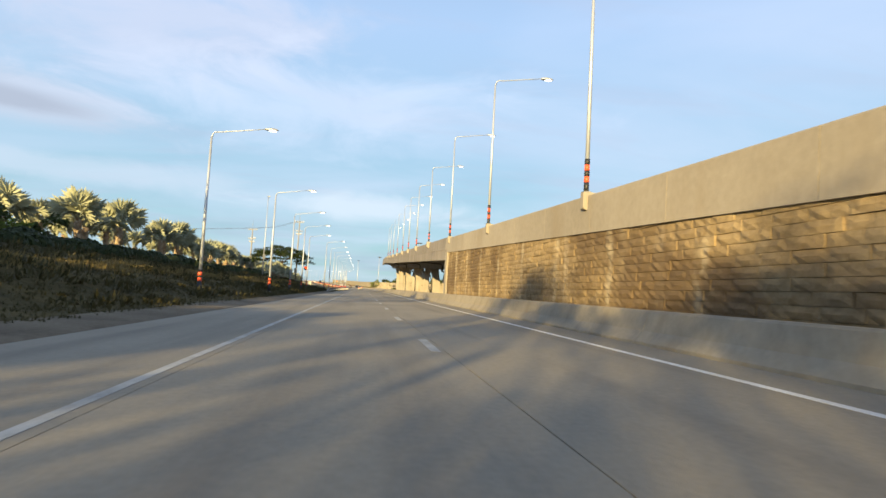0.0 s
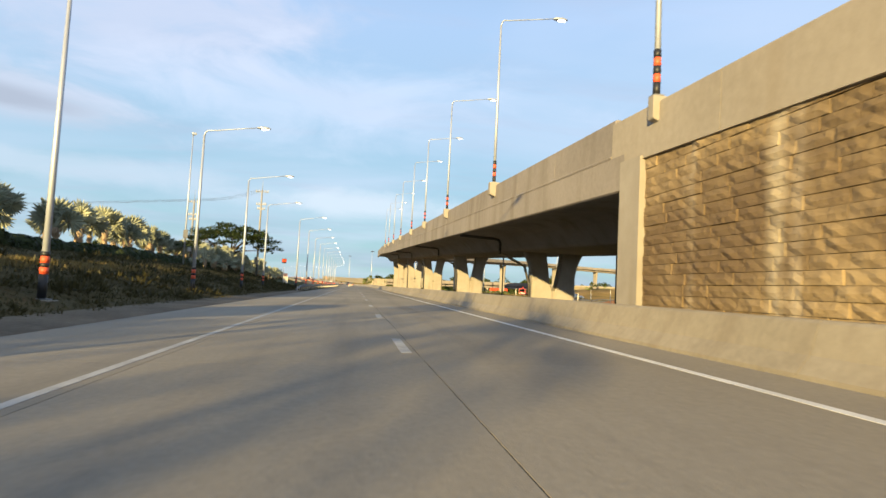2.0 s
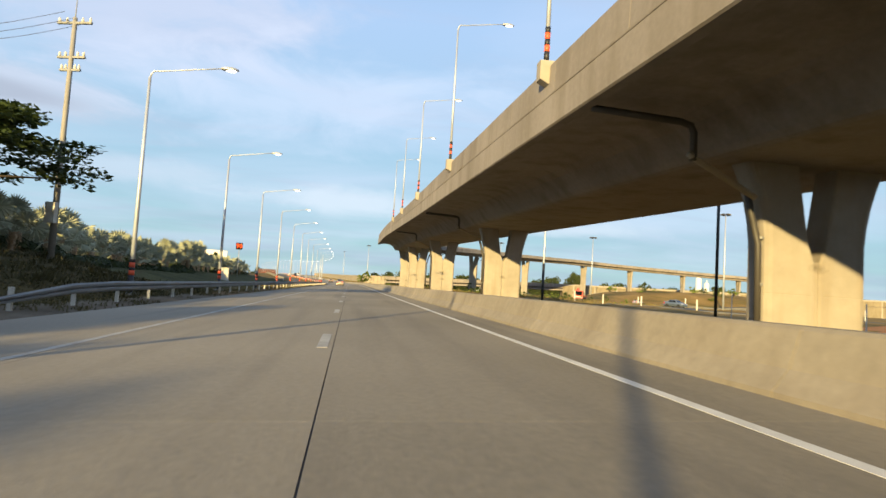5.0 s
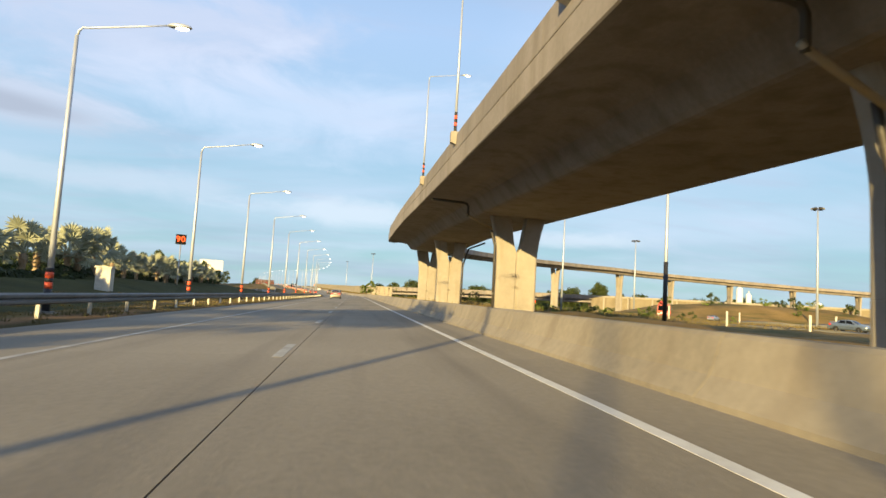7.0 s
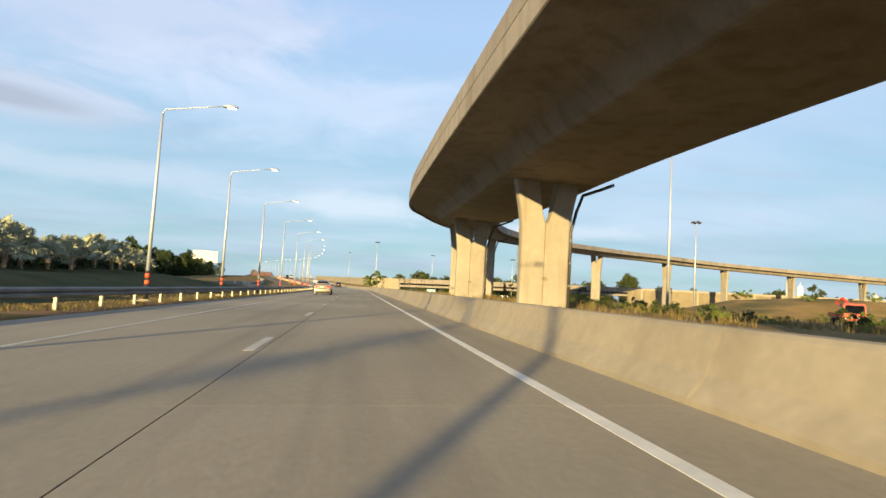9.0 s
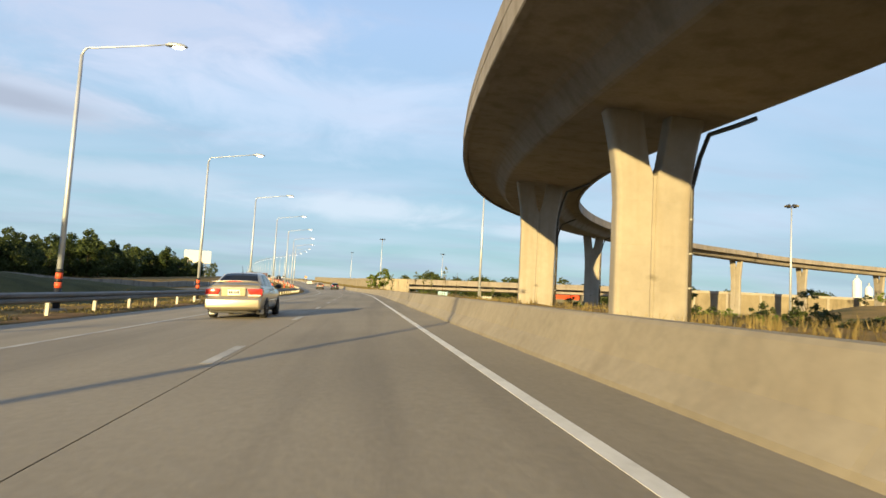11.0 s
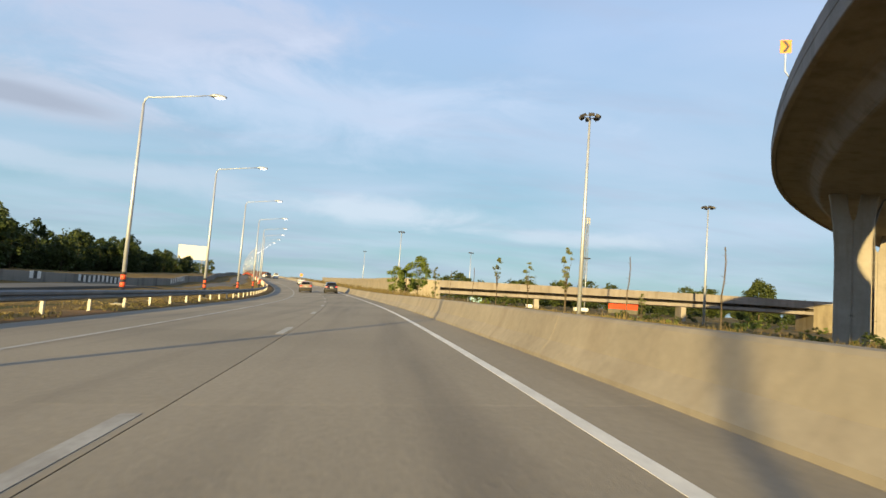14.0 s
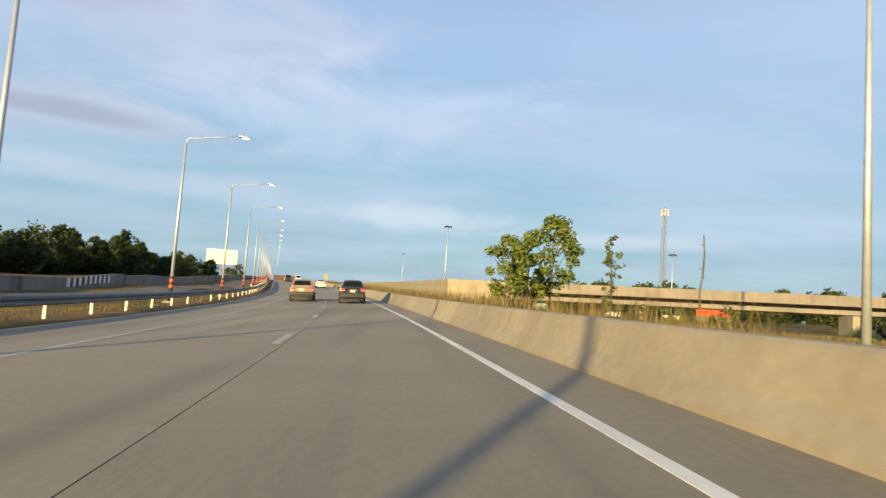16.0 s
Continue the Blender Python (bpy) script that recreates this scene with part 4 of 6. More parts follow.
for s in (212.4, 241.2, 271.5, 310.1, 348.1):
    c = ramp(s, 0)
    e = thing("drain_pipe", pose(c.x, c.y, 0, 0, 0, ramp_turn(s)), "black drain pipe clamped to the side of the pier", "drain pipe", "ramp drain pipes")
    t = c.z
    v, f = tube([(4.7, 0.0, t - 2.6), (3.8, 0, t - 3.0), (2.55, 0, t - 3.5), (2.15, 0, t - 4.6), (1.82, 0, t - 6.0), (1.82, 0, 0.0)], 0.11, 8)
    mesh("downpipe", v, f, m_pipe, e, True)
    for z in np.arange(1.8, t - 5.5, 1.5):
        v, f = tube([(1.82, 0, z), (1.82, 0, z + 0.08)], 0.135, 8)
        mesh("clamp", v, f, m_galv_dull, e)
for s, up in ((293.5, 0.6), (318.0, 0.9)):
    c = ramp(s, -7.3, up)
    e = thing("chevron_sign", pose(c.x, c.y, c.z, 0, 0, ramp_turn(s) + 8), "orange chevron sign on a short bracket at the parapet", "traffic sign", "chevron signs")
    v, f = tube([(0.1, 0.1, -0.4 - up), (-0.35, 0, 0.2 - up), (-0.35, 0, 1.0)], 0.04, 6)
    mesh("bracket", v, f, m_galv, e)
    part("panel", boxed((-0.7, -0.05, 0.55), (0.0, -0.02, 1.45), 0.01), plain("sign_orange", (0.80, 0.21, 0.02), 0.5), e)
    bm = bmesh.new()
    for zs in (-1, 1):
        q = [(-0.55, 1.0 + zs * 0.38), (-0.35, 1.0 + zs * 0.38), (-0.10, 1.0), (-0.30, 1.0)]
        bm.faces.new([bm.verts.new((x, -0.056, z)) for x, z in q])
    part("chevron", bm, m_black, e)

# ---- plants ----
def palm(rng, trunk, leaves, size, stems=(0.70, 0.98), blades=(0.70, 0.84), droop=1.02):
    """Trunk and crown meshes of a stiff silvery fan palm."""
    tv, tf = tube([(rng.uniform(-0.06, 0.06), rng.uniform(-0.06, 0.06), trunk * i / 5) for i in range(6)], [0.26, 0.20, 0.18, 0.19, 0.24, 0.20], 9)
    # old leaf stubs up the trunk
    for i in range(30):
        a, z = i * 2.4 + rng.uniform(-0.3, 0.3), trunk * (0.25 + 0.75 * i / 29)
        d = Vector((math.cos(a), math.sin(a), 0))
        n = len(tv)
        sd = Vector((-d.y, d.x, 0)) * 0.09
        p = d * 0.17 + Vector((0, 0, z - 0.1))
        tv += [p - sd, p + sd, p + d * 0.26 + Vector((0, 0, 0.34))]
        tf.append((n, n + 1, n + 2))
    v, f = [], []
    o = Vector((0, 0, trunk))
    for i in range(leaves):
        a = i * 2.4 + rng.uniform(-0.35, 0.35)
        q = i / (leaves - 1)
        up = 1.46 - droop * q ** 0.9 + rng.uniform(-0.12, 0.12)
        d = Vector((math.cos(a) * math.cos(up), math.sin(a) * math.cos(up), math.sin(up)))
        side = Vector((-math.sin(a), math.cos(a), 0))
        side = Matrix.Rotation(rng.gauss(0, 0.55), 3, d) @ side
        nrm = side.cross(d)
        stem = size * rng.uniform(*stems)
        hub = o + d * stem - Vector((0, 0, 0.12 * stem * q * q))
        bend = (d - Vector((0, 0, 0.16 * q))).normalized()
        n = len(v)
        v += [o - side * 0.08, o + side * 0.08, hub + side * 0.03, hub - side * 0.03]
        f.append((n, n + 1, n + 2, n + 3))
        # the blade: a folded round fan, its pleats joined for half their length, then stiff free tips
        k = 22
        r = size * rng.uniform(*blades)
        base = len(v)
        v.append(hub)
        for j in range(k + 1):
            g = (j / k - 0.5) * 4.4
            ray = bend * math.cos(g) + side * math.sin(g)
            cup = nrm * (0.26 * abs(math.sin(g * 0.5)) * r + (0.06 * r if j % 2 else -0.06 * r))
            v.append(hub + ray * r * 0.60 + cup)
        for j in range(k):
            f.append((base, base + 1 + j, base + 2 + j))
        for j in range(k):
            g = ((j + 0.5) / k - 0.5) * 4.4
            ray = bend * math.cos(g) + side * math.sin(g)
            cup = nrm * (0.40 * abs(math.sin(g * 0.5)) * r)
            tip = hub + ray * r * rng.uniform(0.92, 1.06) + cup - Vector((0, 0, r * rng.uniform(0.0, 0.08)))
            v.append(tip)
            f.append((base + 1 + j, len(v) - 1, base + 2 + j))
    return (tv, tf), (v, f)


def leaf_tree(rng, h, spread, clumps, leaves, leaf, low=0.35, flat=1.0, limbs=7, trunk_r=0.16):
    """Tapered trunk with limbs, and a crown of leaf clumps."""
    tv, tf = tube([(rng.uniform(-0.1, 0.1) * i * 0.4, rng.uniform(-0.1, 0.1) * i * 0.4, h * 0.75 * i / 4) for i in range(5)], [trunk_r, trunk_r * 0.8, trunk_r * 0.6, trunk_r * 0.4, trunk_r * 0.15], 7)
    v, f = [], []
    cents = []
    for i in range(clumps):
        a, q = rng.uniform(0, 6.28), rng.uniform(0, 1)
        z = low + (1 - low) * q
        prof = math.sin(math.pi * min(1, 0.12 + 0.88 * q) ** flat) ** 0.7
        r = spread * prof * rng.uniform(0.25, 1.0) ** 0.6
        cents.append(Vector((r * math.cos(a), r * math.sin(a), h * z * rng.uniform(0.93, 1.05))))
    for i in range(limbs):
        c = cents[i * len(cents) // limbs]
        st = Vector((0, 0, max(h * low * 0.7, c.z * 0.55)))
        a, b = tube([st, st.lerp(c, 0.5) + Vector((0, 0, 0.1 * h * 0.3)), c], [trunk_r * 0.45, trunk_r * 0.28, trunk_r * 0.1], 5)
        n = len(tv)
        tv += a
        tf += [tuple(x + n for x in q) for q in b]
    for c in cents:
        rad = spread * rng.uniform(0.16, 0.34)
        for j in range(leaves):
            d = Vector((rng.gauss(0, 1), rng.gauss(0, 1), rng.gauss(0, 0.75)))
            d = d * min(1.0, 1.55 / max(d.length, 0.01))
            p = c + d * rad * 0.66
            u = Vector((rng.gauss(0, 1), rng.gauss(0, 1), rng.gauss(0, 0.6))).normalized()
            w = u.cross(Vector((rng.gauss(0, 1), rng.gauss(0, 1), rng.gauss(0, 1)))).normalized()
            sz = leaf * rng.uniform(0.6, 1.3)
            n = len(v)
            v += [p - u * sz, p + w * sz * 0.45, p + u * sz, p - w * sz * 0.45]
            f.append((n, n + 1, n + 2, n + 3))
    return (tv, tf), (v, f)


def umbrella_tree(rng, h, spread, trunk_r=0.24):
    """A low forked trunk under flat, separate pads of leaves."""
    tv, tf = tube([(0, 0, 0), (0.08, 0.05, h * 0.18), (0.02, -0.05, h * 0.34)], [trunk_r * 1.2, trunk_r, trunk_r * 0.9], 9)
    v, f = [], []
    for i in range(64):
        a, q = i * 2.4 + rng.uniform(-0.4, 0.4), math.sqrt((i + 0.5) / 64)
        r = spread * q * rng.uniform(0.85, 1.05)
        c = Vector((r * math.cos(a), r * math.sin(a), h * (0.95 - 0.34 * q ** 1.8 + rng.uniform(-0.17, 0.04))))
        if i % 5 == 2:
            st = Vector((0.02, -0.05, h * (0.24 + 0.012 * (i % 9))))
            mid = st.lerp(c, 0.5) + Vector((rng.uniform(-0.5, 0.5), rng.uniform(-0.5, 0.5), h * 0.03))
            ta, tb = tube([st, st.lerp(mid, 0.5) + Vector((0, 0, 0.25)), mid, c], [trunk_r * 0.5, trunk_r * 0.4, trunk_r * 0.26, trunk_r * 0.1], 6)
            n = len(tv)
            tv += ta
            tf += [tuple(x + n for x in k) for k in tb]
        rad = spread * rng.uniform(0.15, 0.24)
        for j in range(150):
            b, w = rng.uniform(0, 6.28), math.sqrt(rng.random())
            p = c + Vector((rad * w * math.cos(b), rad * w * math.sin(b), rng.gauss(0.04, 0.13) - 0.16 * w))
            u = Vector((rng.gauss(0, 1), rng.gauss(0, 1), rng.gauss(0, 0.35))).normalized()
            k = u.cross(Vector((rng.gauss(0, 0.5), rng.gauss(0, 0.5), 1))).normalized()
            sz = rng.uniform(0.12, 0.24)
            n = len(v)
            v += [p - u * sz, p + k * sz * 0.5, p + u * sz, p - k * sz * 0.5]
            f.append((n, n + 1, n + 2, n + 3))
    return (tv, tf), (v, f)


def plant(name, geo, mats, m, label, category, group=""):
    e = thing(name, m, label, category, group)
    (tv, tf), (v, f) = geo
    mesh("trunk", tv, tf, mats[0], e, True)
    mesh("crown", v, f, mats[1], e)
    return e


rng = random.Random(7)


def scatter(protos, spots):
    """Copies of prototypes at spots of (x, y, size); the prototypes take the first ones."""
    made = []
    for i, (x, y, sz) in enumerate(spots):
        m = pose(x, y, floor_z(x, y) - 0.08, 0, 0, rng.uniform(0, 360))
        if i < len(protos):
            ob = protos[i](m)
            made.append(ob)
        else:
            ob = copy_thing(made[i % len(protos)], m)
        ob.scale = (sz, sz, sz * rng.uniform(0.92, 1.1))


def palm_maker(trunk, leaves, size, *form, seed=None):
    src = random.Random(seed) if seed else rng
    return lambda m: plant("fan_palm", palm(src, trunk, leaves, size, *form), (m_palmbark, m_palm), m, "silvery green fan palm with a short rough trunk", "palm", "palms behind the verge")


def tree_maker(name, label, mats, *a, group="", **k):
    return lambda m: plant(name, leaf_tree(rng, *a, **k), mats, m, label, "tree", group)


spots = []
for y in np.arange(-60, 160, 4.4):
    spots.append((-23.4 + rng.uniform(-1.8, 1.2) - (y > 110) * 2.5, float(y) + rng.uniform(-1.2, 1.2), rng.uniform(0.95, 1.25)))
    if rng.random() < 0.8:
        spots.append((-29 + rng.uniform(-2.5, 2), float(y) + rng.uniform(-2, 2), rng.uniform(0.9, 1.2)))
tall = []
r_p = random.Random(17)
y = 150.0
while y < 268:
    big = float(np.interp(y, [150, 190, 206, 216, 268], [1.12, 1.22, 1.24, 1.02, 0.9]))
    tall.append((-26.6 - 0.012 * (y - 150) + r_p.uniform(-0.9, 0.9), y + r_p.uniform(-0.8, 0.8), big * r_p.uniform(0.86, 1.12)))
    if r_p.random() < 0.8:
        tall.append((-31.5 + r_p.uniform(-1.5, 1.5), y + r_p.uniform(-2, 2), big * r_p.uniform(0.9, 1.15)))
    y += r_p.choice((3.2, 4.0, 4.9, 6.0))
tall += [(-16.9 + 0.5 * math.sin(i * 2.3) - 0.012 * i * i, 104.0 + 2.75 * i, 0.74 + 0.08 * math.sin(i * 1.7)) for i in range(12)]
scatter([palm_maker(1.35, 15, 1.26), palm_maker(1.7, 17, 1.34), palm_maker(1.1, 14, 1.20), palm_maker(1.45, 16, 1.28)], spots)
# looser, taller ones further on: long stems, each fan standing clear of the next
scatter([palm_maker(1.5, 17, 1.36, (0.95, 1.45), (0.56, 0.72), 1.5, seed=41), palm_maker(1.2, 15, 1.25, (1.0, 1.55), (0.60, 0.74), 1.35, seed=42),
         palm_maker(1.75, 19, 1.40, (0.85, 1.35), (0.55, 0.70), 1.6, seed=43), palm_maker(1.35, 14, 1.30, (0.95, 1.5), (0.62, 0.78), 1.3, seed=44), palm_maker(1.6, 16, 1.2, (1.0, 1.6), (0.6, 0.74), 1.45, seed=45)], tall)

scatter([lambda m: plant("rain_tree", umbrella_tree(rng, 7.0, 6.4), (m_bark, m_leaf_dark), m, "broad dark green tree with flat spreading pads of leaves", "tree")], [(-18.1, 122.6, 1.0)])
# tall trees behind the first lamp, whose shade falls across the road
scatter([tree_maker("roadside_tree", "tall leafy roadside tree beside the verge", (m_bark, m_leaf), 11, 4.6, 40, 55, 0.22, low=0.3, group="roadside trees") for _ in range(2)],
        [(-16.0, -33.0, 0.66), (-20.0, -30.0, 0.76), (-15.0, -24.0, 0.62), (-19.0, -44.0, 0.72), (-15.5, -40.0, 0.64), (-17.5, 8.0, 0.6), (-20.0, 16.0, 0.66)])
# dense wood on the left, beyond the slip road
wood = []
for i in range(250):
    y = rng.uniform(430, 700)
    x = np.interp(y, [430, 520, 700], [-88, -92, -120]) - rng.uniform(0, 60)
    wood.append((float(x), y, rng.uniform(0.75, 1.25)))
for i in range(80):
    y = rng.uniform(300, 430)
    wood.append((-95 - rng.uniform(0, 50), y, rng.uniform(0.7, 1.1)))
scatter([tree_maker("wood_tree", "dark green tree in a dense roadside wood", (m_bark, m_leaf_dark), 11, 4.0, 44, 40, 0.46, low=0.1, flat=1.1, group="dense wood"),
         tree_maker("wood_tree", "dark green tree in a dense roadside wood", (m_bark, m_leaf), 9.0, 4.4, 44, 40, 0.46, low=0.08, group="dense wood"),
         tree_maker("wood_tree", "dark green tree in a dense roadside wood", (m_bark, m_leaf_dark), 12.5, 3.6, 44, 40, 0.46, low=0.1, flat=1.15, group="dense wood")], wood)
# far trees all round the horizon
far = []
for i in range(125):
    a = rng.uniform(-0.9, 1.35)
    d = rng.uniform(560, 900)
    x, y = d * math.sin(a), 200 + d * math.cos(a)
    if abs(x + 40) < 70 and y > 500:
        continue
    far.append((x, y, rng.uniform(0.8, 1.5)))
for i in range(120):
    a = rng.uniform(0.06, 0.75)
    d = rng.uniform(430, 640) if a > 0.12 else rng.uniform(620, 800)
    far.append((d * math.sin(a), 200 + d * math.cos(a), rng.uniform(0.55, 1.1)))
for i in range(34):
    x, y, sz = rng.uniform(28, 175), rng.uniform(535, 600), rng.uniform(0.72, 0.98)
    if not (0.40 < x / (y - 300) < 0.56 and y < 588):
        far.append((x, y, sz))
scatter([tree_maker("far_tree", "round green tree far across the scrub", (m_bark, m_leaf), 13, 7.5, 36, 30, 0.8, low=0.2, group="far trees"),
         tree_maker("far_tree", "round green tree far across the scrub", (m_bark, m_leaf_dark), 11, 6.5, 36, 30, 0.8, low=0.2, group="far trees"),
         tree_maker("far_tree", "round green tree far across the scrub", (m_bark, m_leaf), 16, 6.5, 36, 30, 0.8, low=0.25, group="far trees")], far)
# young trees with thin stems beyond the barrier
scatter([tree_maker("young_tree", "leafy young tree beyond the concrete barrier", (m_bark, m_leaf_light), 5.6, 1.5, 30, 60, 0.17, low=0.3, group="young trees", trunk_r=0.07),
         tree_maker("young_tree", "leafy young tree beyond the concrete barrier", (m_bark, m_leaf_light), 5.0, 1.35, 28, 60, 0.17, low=0.28, group="young trees", trunk_r=0.07)],
        [(4.4, 357.4, 0.72), (5.8, 359.5, 0.85), (7.6, 361.5, 1.02)])
scatter([tree_maker("planted_tree", "staked young tree with dark leaves on the scrub", (m_bark, m_leaf), 3.6, 1.1, 12, 34, 0.15, low=0.45, limbs=5, group="planted trees", trunk_r=0.06),
         tree_maker("planted_tree", "staked young tree with dark leaves on the scrub", (m_bark, m_leaf), 3.0, 1.0, 10, 34, 0.15, low=0.4, limbs=5, group="planted trees", trunk_r=0.06)],
        [(24.6, 264.0, 0.75), (26.8, 263.6, 0.9), (27.3, 261.2, 0.8), (30.5, 275.0, 0.8), (33.0, 255.0, 0.8), (38, 249, 0.7)])
scatter([tree_maker("sapling", "slender sapling with a small leafy head", (m_bark, m_leaf_pale), 5.2, 0.55, 13, 15, 0.13, low=0.66, limbs=6, group="saplings", trunk_r=0.06),
         tree_maker("sapling", "slender sapling leafy down its stem", (m_bark, m_leaf_pale), 5.4, 0.6, 32, 13, 0.13, low=0.2, flat=0.8, limbs=8, group="saplings", trunk_r=0.06),
         tree_maker("sapling", "slender sapling with a small leafy head", (m_bark, m_leaf_pale), 4.6, 0.6, 13, 15, 0.13, low=0.6, limbs=6, group="saplings", trunk_r=0.05)],
        [(12.9, 336.1, 0.96), (9.4, 356.6, 0.9), (13.8, 328.6, 0.84), (18.6, 333.6, 1.1), (30.8, 344.3, 0.78), (14.4, 321.2, 0.76)])
for x, y, h in ((11.7, 342.5, 4.3), (10.3, 349.7, 4.2), (15.3, 313.6, 4.0), (16.4, 306.6, 4.3)):
    e = thing("bare_stem", pose(x, y, floor_z(x, y) - 0.2, 2, 1, 0), "tall bare tree stem with stubs of cut branches", "tree", "bare stems")
    w0 = 0.016 + 0.005 * h
    v, f = tube([(0.035 * math.sin(i * 1.7), 0.03 * math.cos(i * 2.1), h * i / 6) for i in range(7)], [w0 * q for q in (1.0, 0.95, 0.9, 0.85, 0.8, 0.75, 0.7)], 8)
    mesh("trunk", v, f, m_bark, e, True)
    for i in range(5):
        z, a = h * (0.62 + 0.07 * i), i * 2.2
        v, f = tube([(0, 0, z), (0.03 * h * math.cos(a), 0.03 * h * math.sin(a), z + 0.02 * h)], [w0 * 0.4, w0 * 0.2], 5)
        mesh("stub", v, f, m_bark, e)
scatter([tree_maker("shade_tree", "large round dark green tree behind the flyover", (m_bark, m_leaf), 17, 7.0, 90, 60, 0.6, low=0.3, trunk_r=0.4)], [(167, 520, 1.0)])
# shrubs at the feet of the piers
shrubs = [(-19.9, 31.0, 1.35), (-20.6, 34.5, 1.5), (-20.2, 38.5, 1.2), (-20.8, 27.0, 1.5)]
for i in range(70):
    y = rng.uniform(215, 400)
    x = np.interp(y, [215, 300, 400], [20, 27, 12]) + rng.uniform(0, 46)
    shrubs.append((float(x), y, rng.uniform(0.5, 1.3)))
for i in range(40):
    shrubs.append((rng.uniform(60, 190), rng.uniform(330, 440), rng.uniform(0.9, 2.2)))
for i in range(45):
    y = rng.uniform(205, 268)
    shrubs.append((rng.uniform(22, 34) + (y - 205) * 0.1, y, rng.uniform(0.5, 1.0)))
r_m = random.Random(31)
for i in range(46):
    y = 122 - 36 * r_m.random()
    shrubs.append((r_m.uniform(40 if y < 104 else 48, 60), y, r_m.uniform(0.5, 1.1)))
for i in range(16):
    shrubs.append((rng.uniform(100, 170), rng.uniform(288, 330), rng.uniform(1.2, 2.4)))
scatter([tree_maker("shrub", "low green shrub on the scrubby ground", (m_bark, m_leaf), 1.5, 1.0, 16, 26, 0.12, low=0.15, limbs=5, group="shrubs", trunk_r=0.04),
         tree_maker("shrub", "low green shrub on the scrubby ground", (m_bark, m_leaf_light), 1.3, 0.9, 14, 26, 0.12, low=0.15, limbs=5, group="shrubs", trunk_r=0.04)], shrubs)


def tufts(name, label, n, place, mat, height, seed):
    r = random.Random(seed)
    pts = [place(r) for _ in range(n)]
    z, _, _ = ground_z(np.array([p[0] for p in pts]), np.array([p[1] for p in pts]))
    v, f = [], []
    for (x, y), z0 in zip(pts, z):
        for j in range(6):
            a = r.uniform(0, 6.28)
            h = height * r.uniform(0.5, 1.3)
            o = Vector((x + r.gauss(0, 0.13), y + r.gauss(0, 0.13), z0 - 0.03))
            sd = Vector((math.cos(a), math.sin(a), 0)) * 0.03
            tip = o + Vector((r.gauss(0, 0.25) * h, r.gauss(0, 0.25) * h, h))
            n0 = len(v)
            v += [o - sd, o + sd, tip]
            f.append((n0, n0 + 1, n0 + 2))
    tagged(mesh(name, v, f, mat), label, "grass", kind="stuff")


tufts("grass", "dark rough grass on the embankment", 14000, lambda r: (-8.1 - 10.5 * r.random(), r.uniform(10, 140)), m_blade, 0.10, 3)
# paler blades put the sunlight on the upper slope into the grass colour
tufts("slope_grass", "strip of pale grass blades painting in sunlight below the hedge", 3600, lambda r: (-13.4 + r.gauss(0, 0.55), r.uniform(14, 112)), m_blade_dry, 0.24, 9)


def verge_spot(r):
    s = r.uniform(112, 440)
    p = rd(s, -8.2 - 8 * r.random() ** 1.3)
    return p.x, p.y


def brush_spot(r):
    p = rd(r.uniform(340, 520), 6.0 + 4.5 * r.random())
    return p.x, p.y


tufts("dry_grass", "short dry grass on the verge", 9000, verge_spot, m_blade_dry, 0.09, 4)
def rail_spot(r):
    while True:
        q = r.uniform(108, 330)
        if math.sin(q * 0.45) + math.sin(q * 1.13 + 1) + r.uniform(-1, 1) > 0.1:
            p = rd(q, -6.75 - 2.2 * r.random())
            return p.x, p.y


tufts("rail_weeds", "patchy dry weeds round the feet of the crash rail", 1500, rail_spot, m_blade_verge, 0.13, 14)
tufts("weeds", "dry weeds and grass on the scrub", 7000, lambda r: (r.uniform(8, 70), r.uniform(200, 420)), m_blade_dry, 0.6, 5)
tufts("brush", "tall yellow-green brush between the barrier and the wall", 2600, brush_spot, m_blade_dry, 1.1, 8)
def mound_spot(r):
    while True:
        x, y = r.uniform(36, 76), r.uniform(84, 138)
        if floor_z(x, y) > (2.5 + 0.3 * math.sin(y * 0.5) if y > 105 else 1.3):
            return x, y


tufts("mound_grass", "tall yellow-green grass on top of the earth mound", 5600, mound_spot, m_blade_green, 0.7, 6)
tufts("slope_brush", "dry brown brush on the slope of the earth mound", 5200, lambda r: (r.uniform(38, 56), (105.5 if r.random() < 0.975 else 120) - 22 * r.random() ** 0.9), m_blade_dry, 0.75, 16)
# tussocks on the slope of the bank
r9 = random.Random(21)
v, f = [], []
for i in range(420):
    cx, cy = r9.uniform(-16.8, -8.6), r9.uniform(12, 135)
    size, zb = r9.uniform(0.16, 0.42), floor_z(cx, cy) - 0.08
    for j in range(34):
        d = Vector((r9.gauss(0, 1), r9.gauss(0, 1), abs(r9.gauss(0, 1)))).normalized()
        p = Vector((cx + d.x * size * 1.4, cy + d.y * size * 2.2, zb + d.z * size * 0.8))
        tip = p + (d + Vector((0, 0, 0.8))).normalized() * size * r9.uniform(0.5, 0.9)
        w = d.cross(Vector((r9.gauss(0, 1), r9.gauss(0, 1), r9.gauss(0, 1)))).normalized() * 0.06
        n = len(v)
        v += [p - w, p + w, tip]
        f.append((n, n + 1, n + 2))
tagged(mesh("tussocks", v, f, m_blade), "dark tussocks of rough grass on the bank", "grass", kind="stuff")
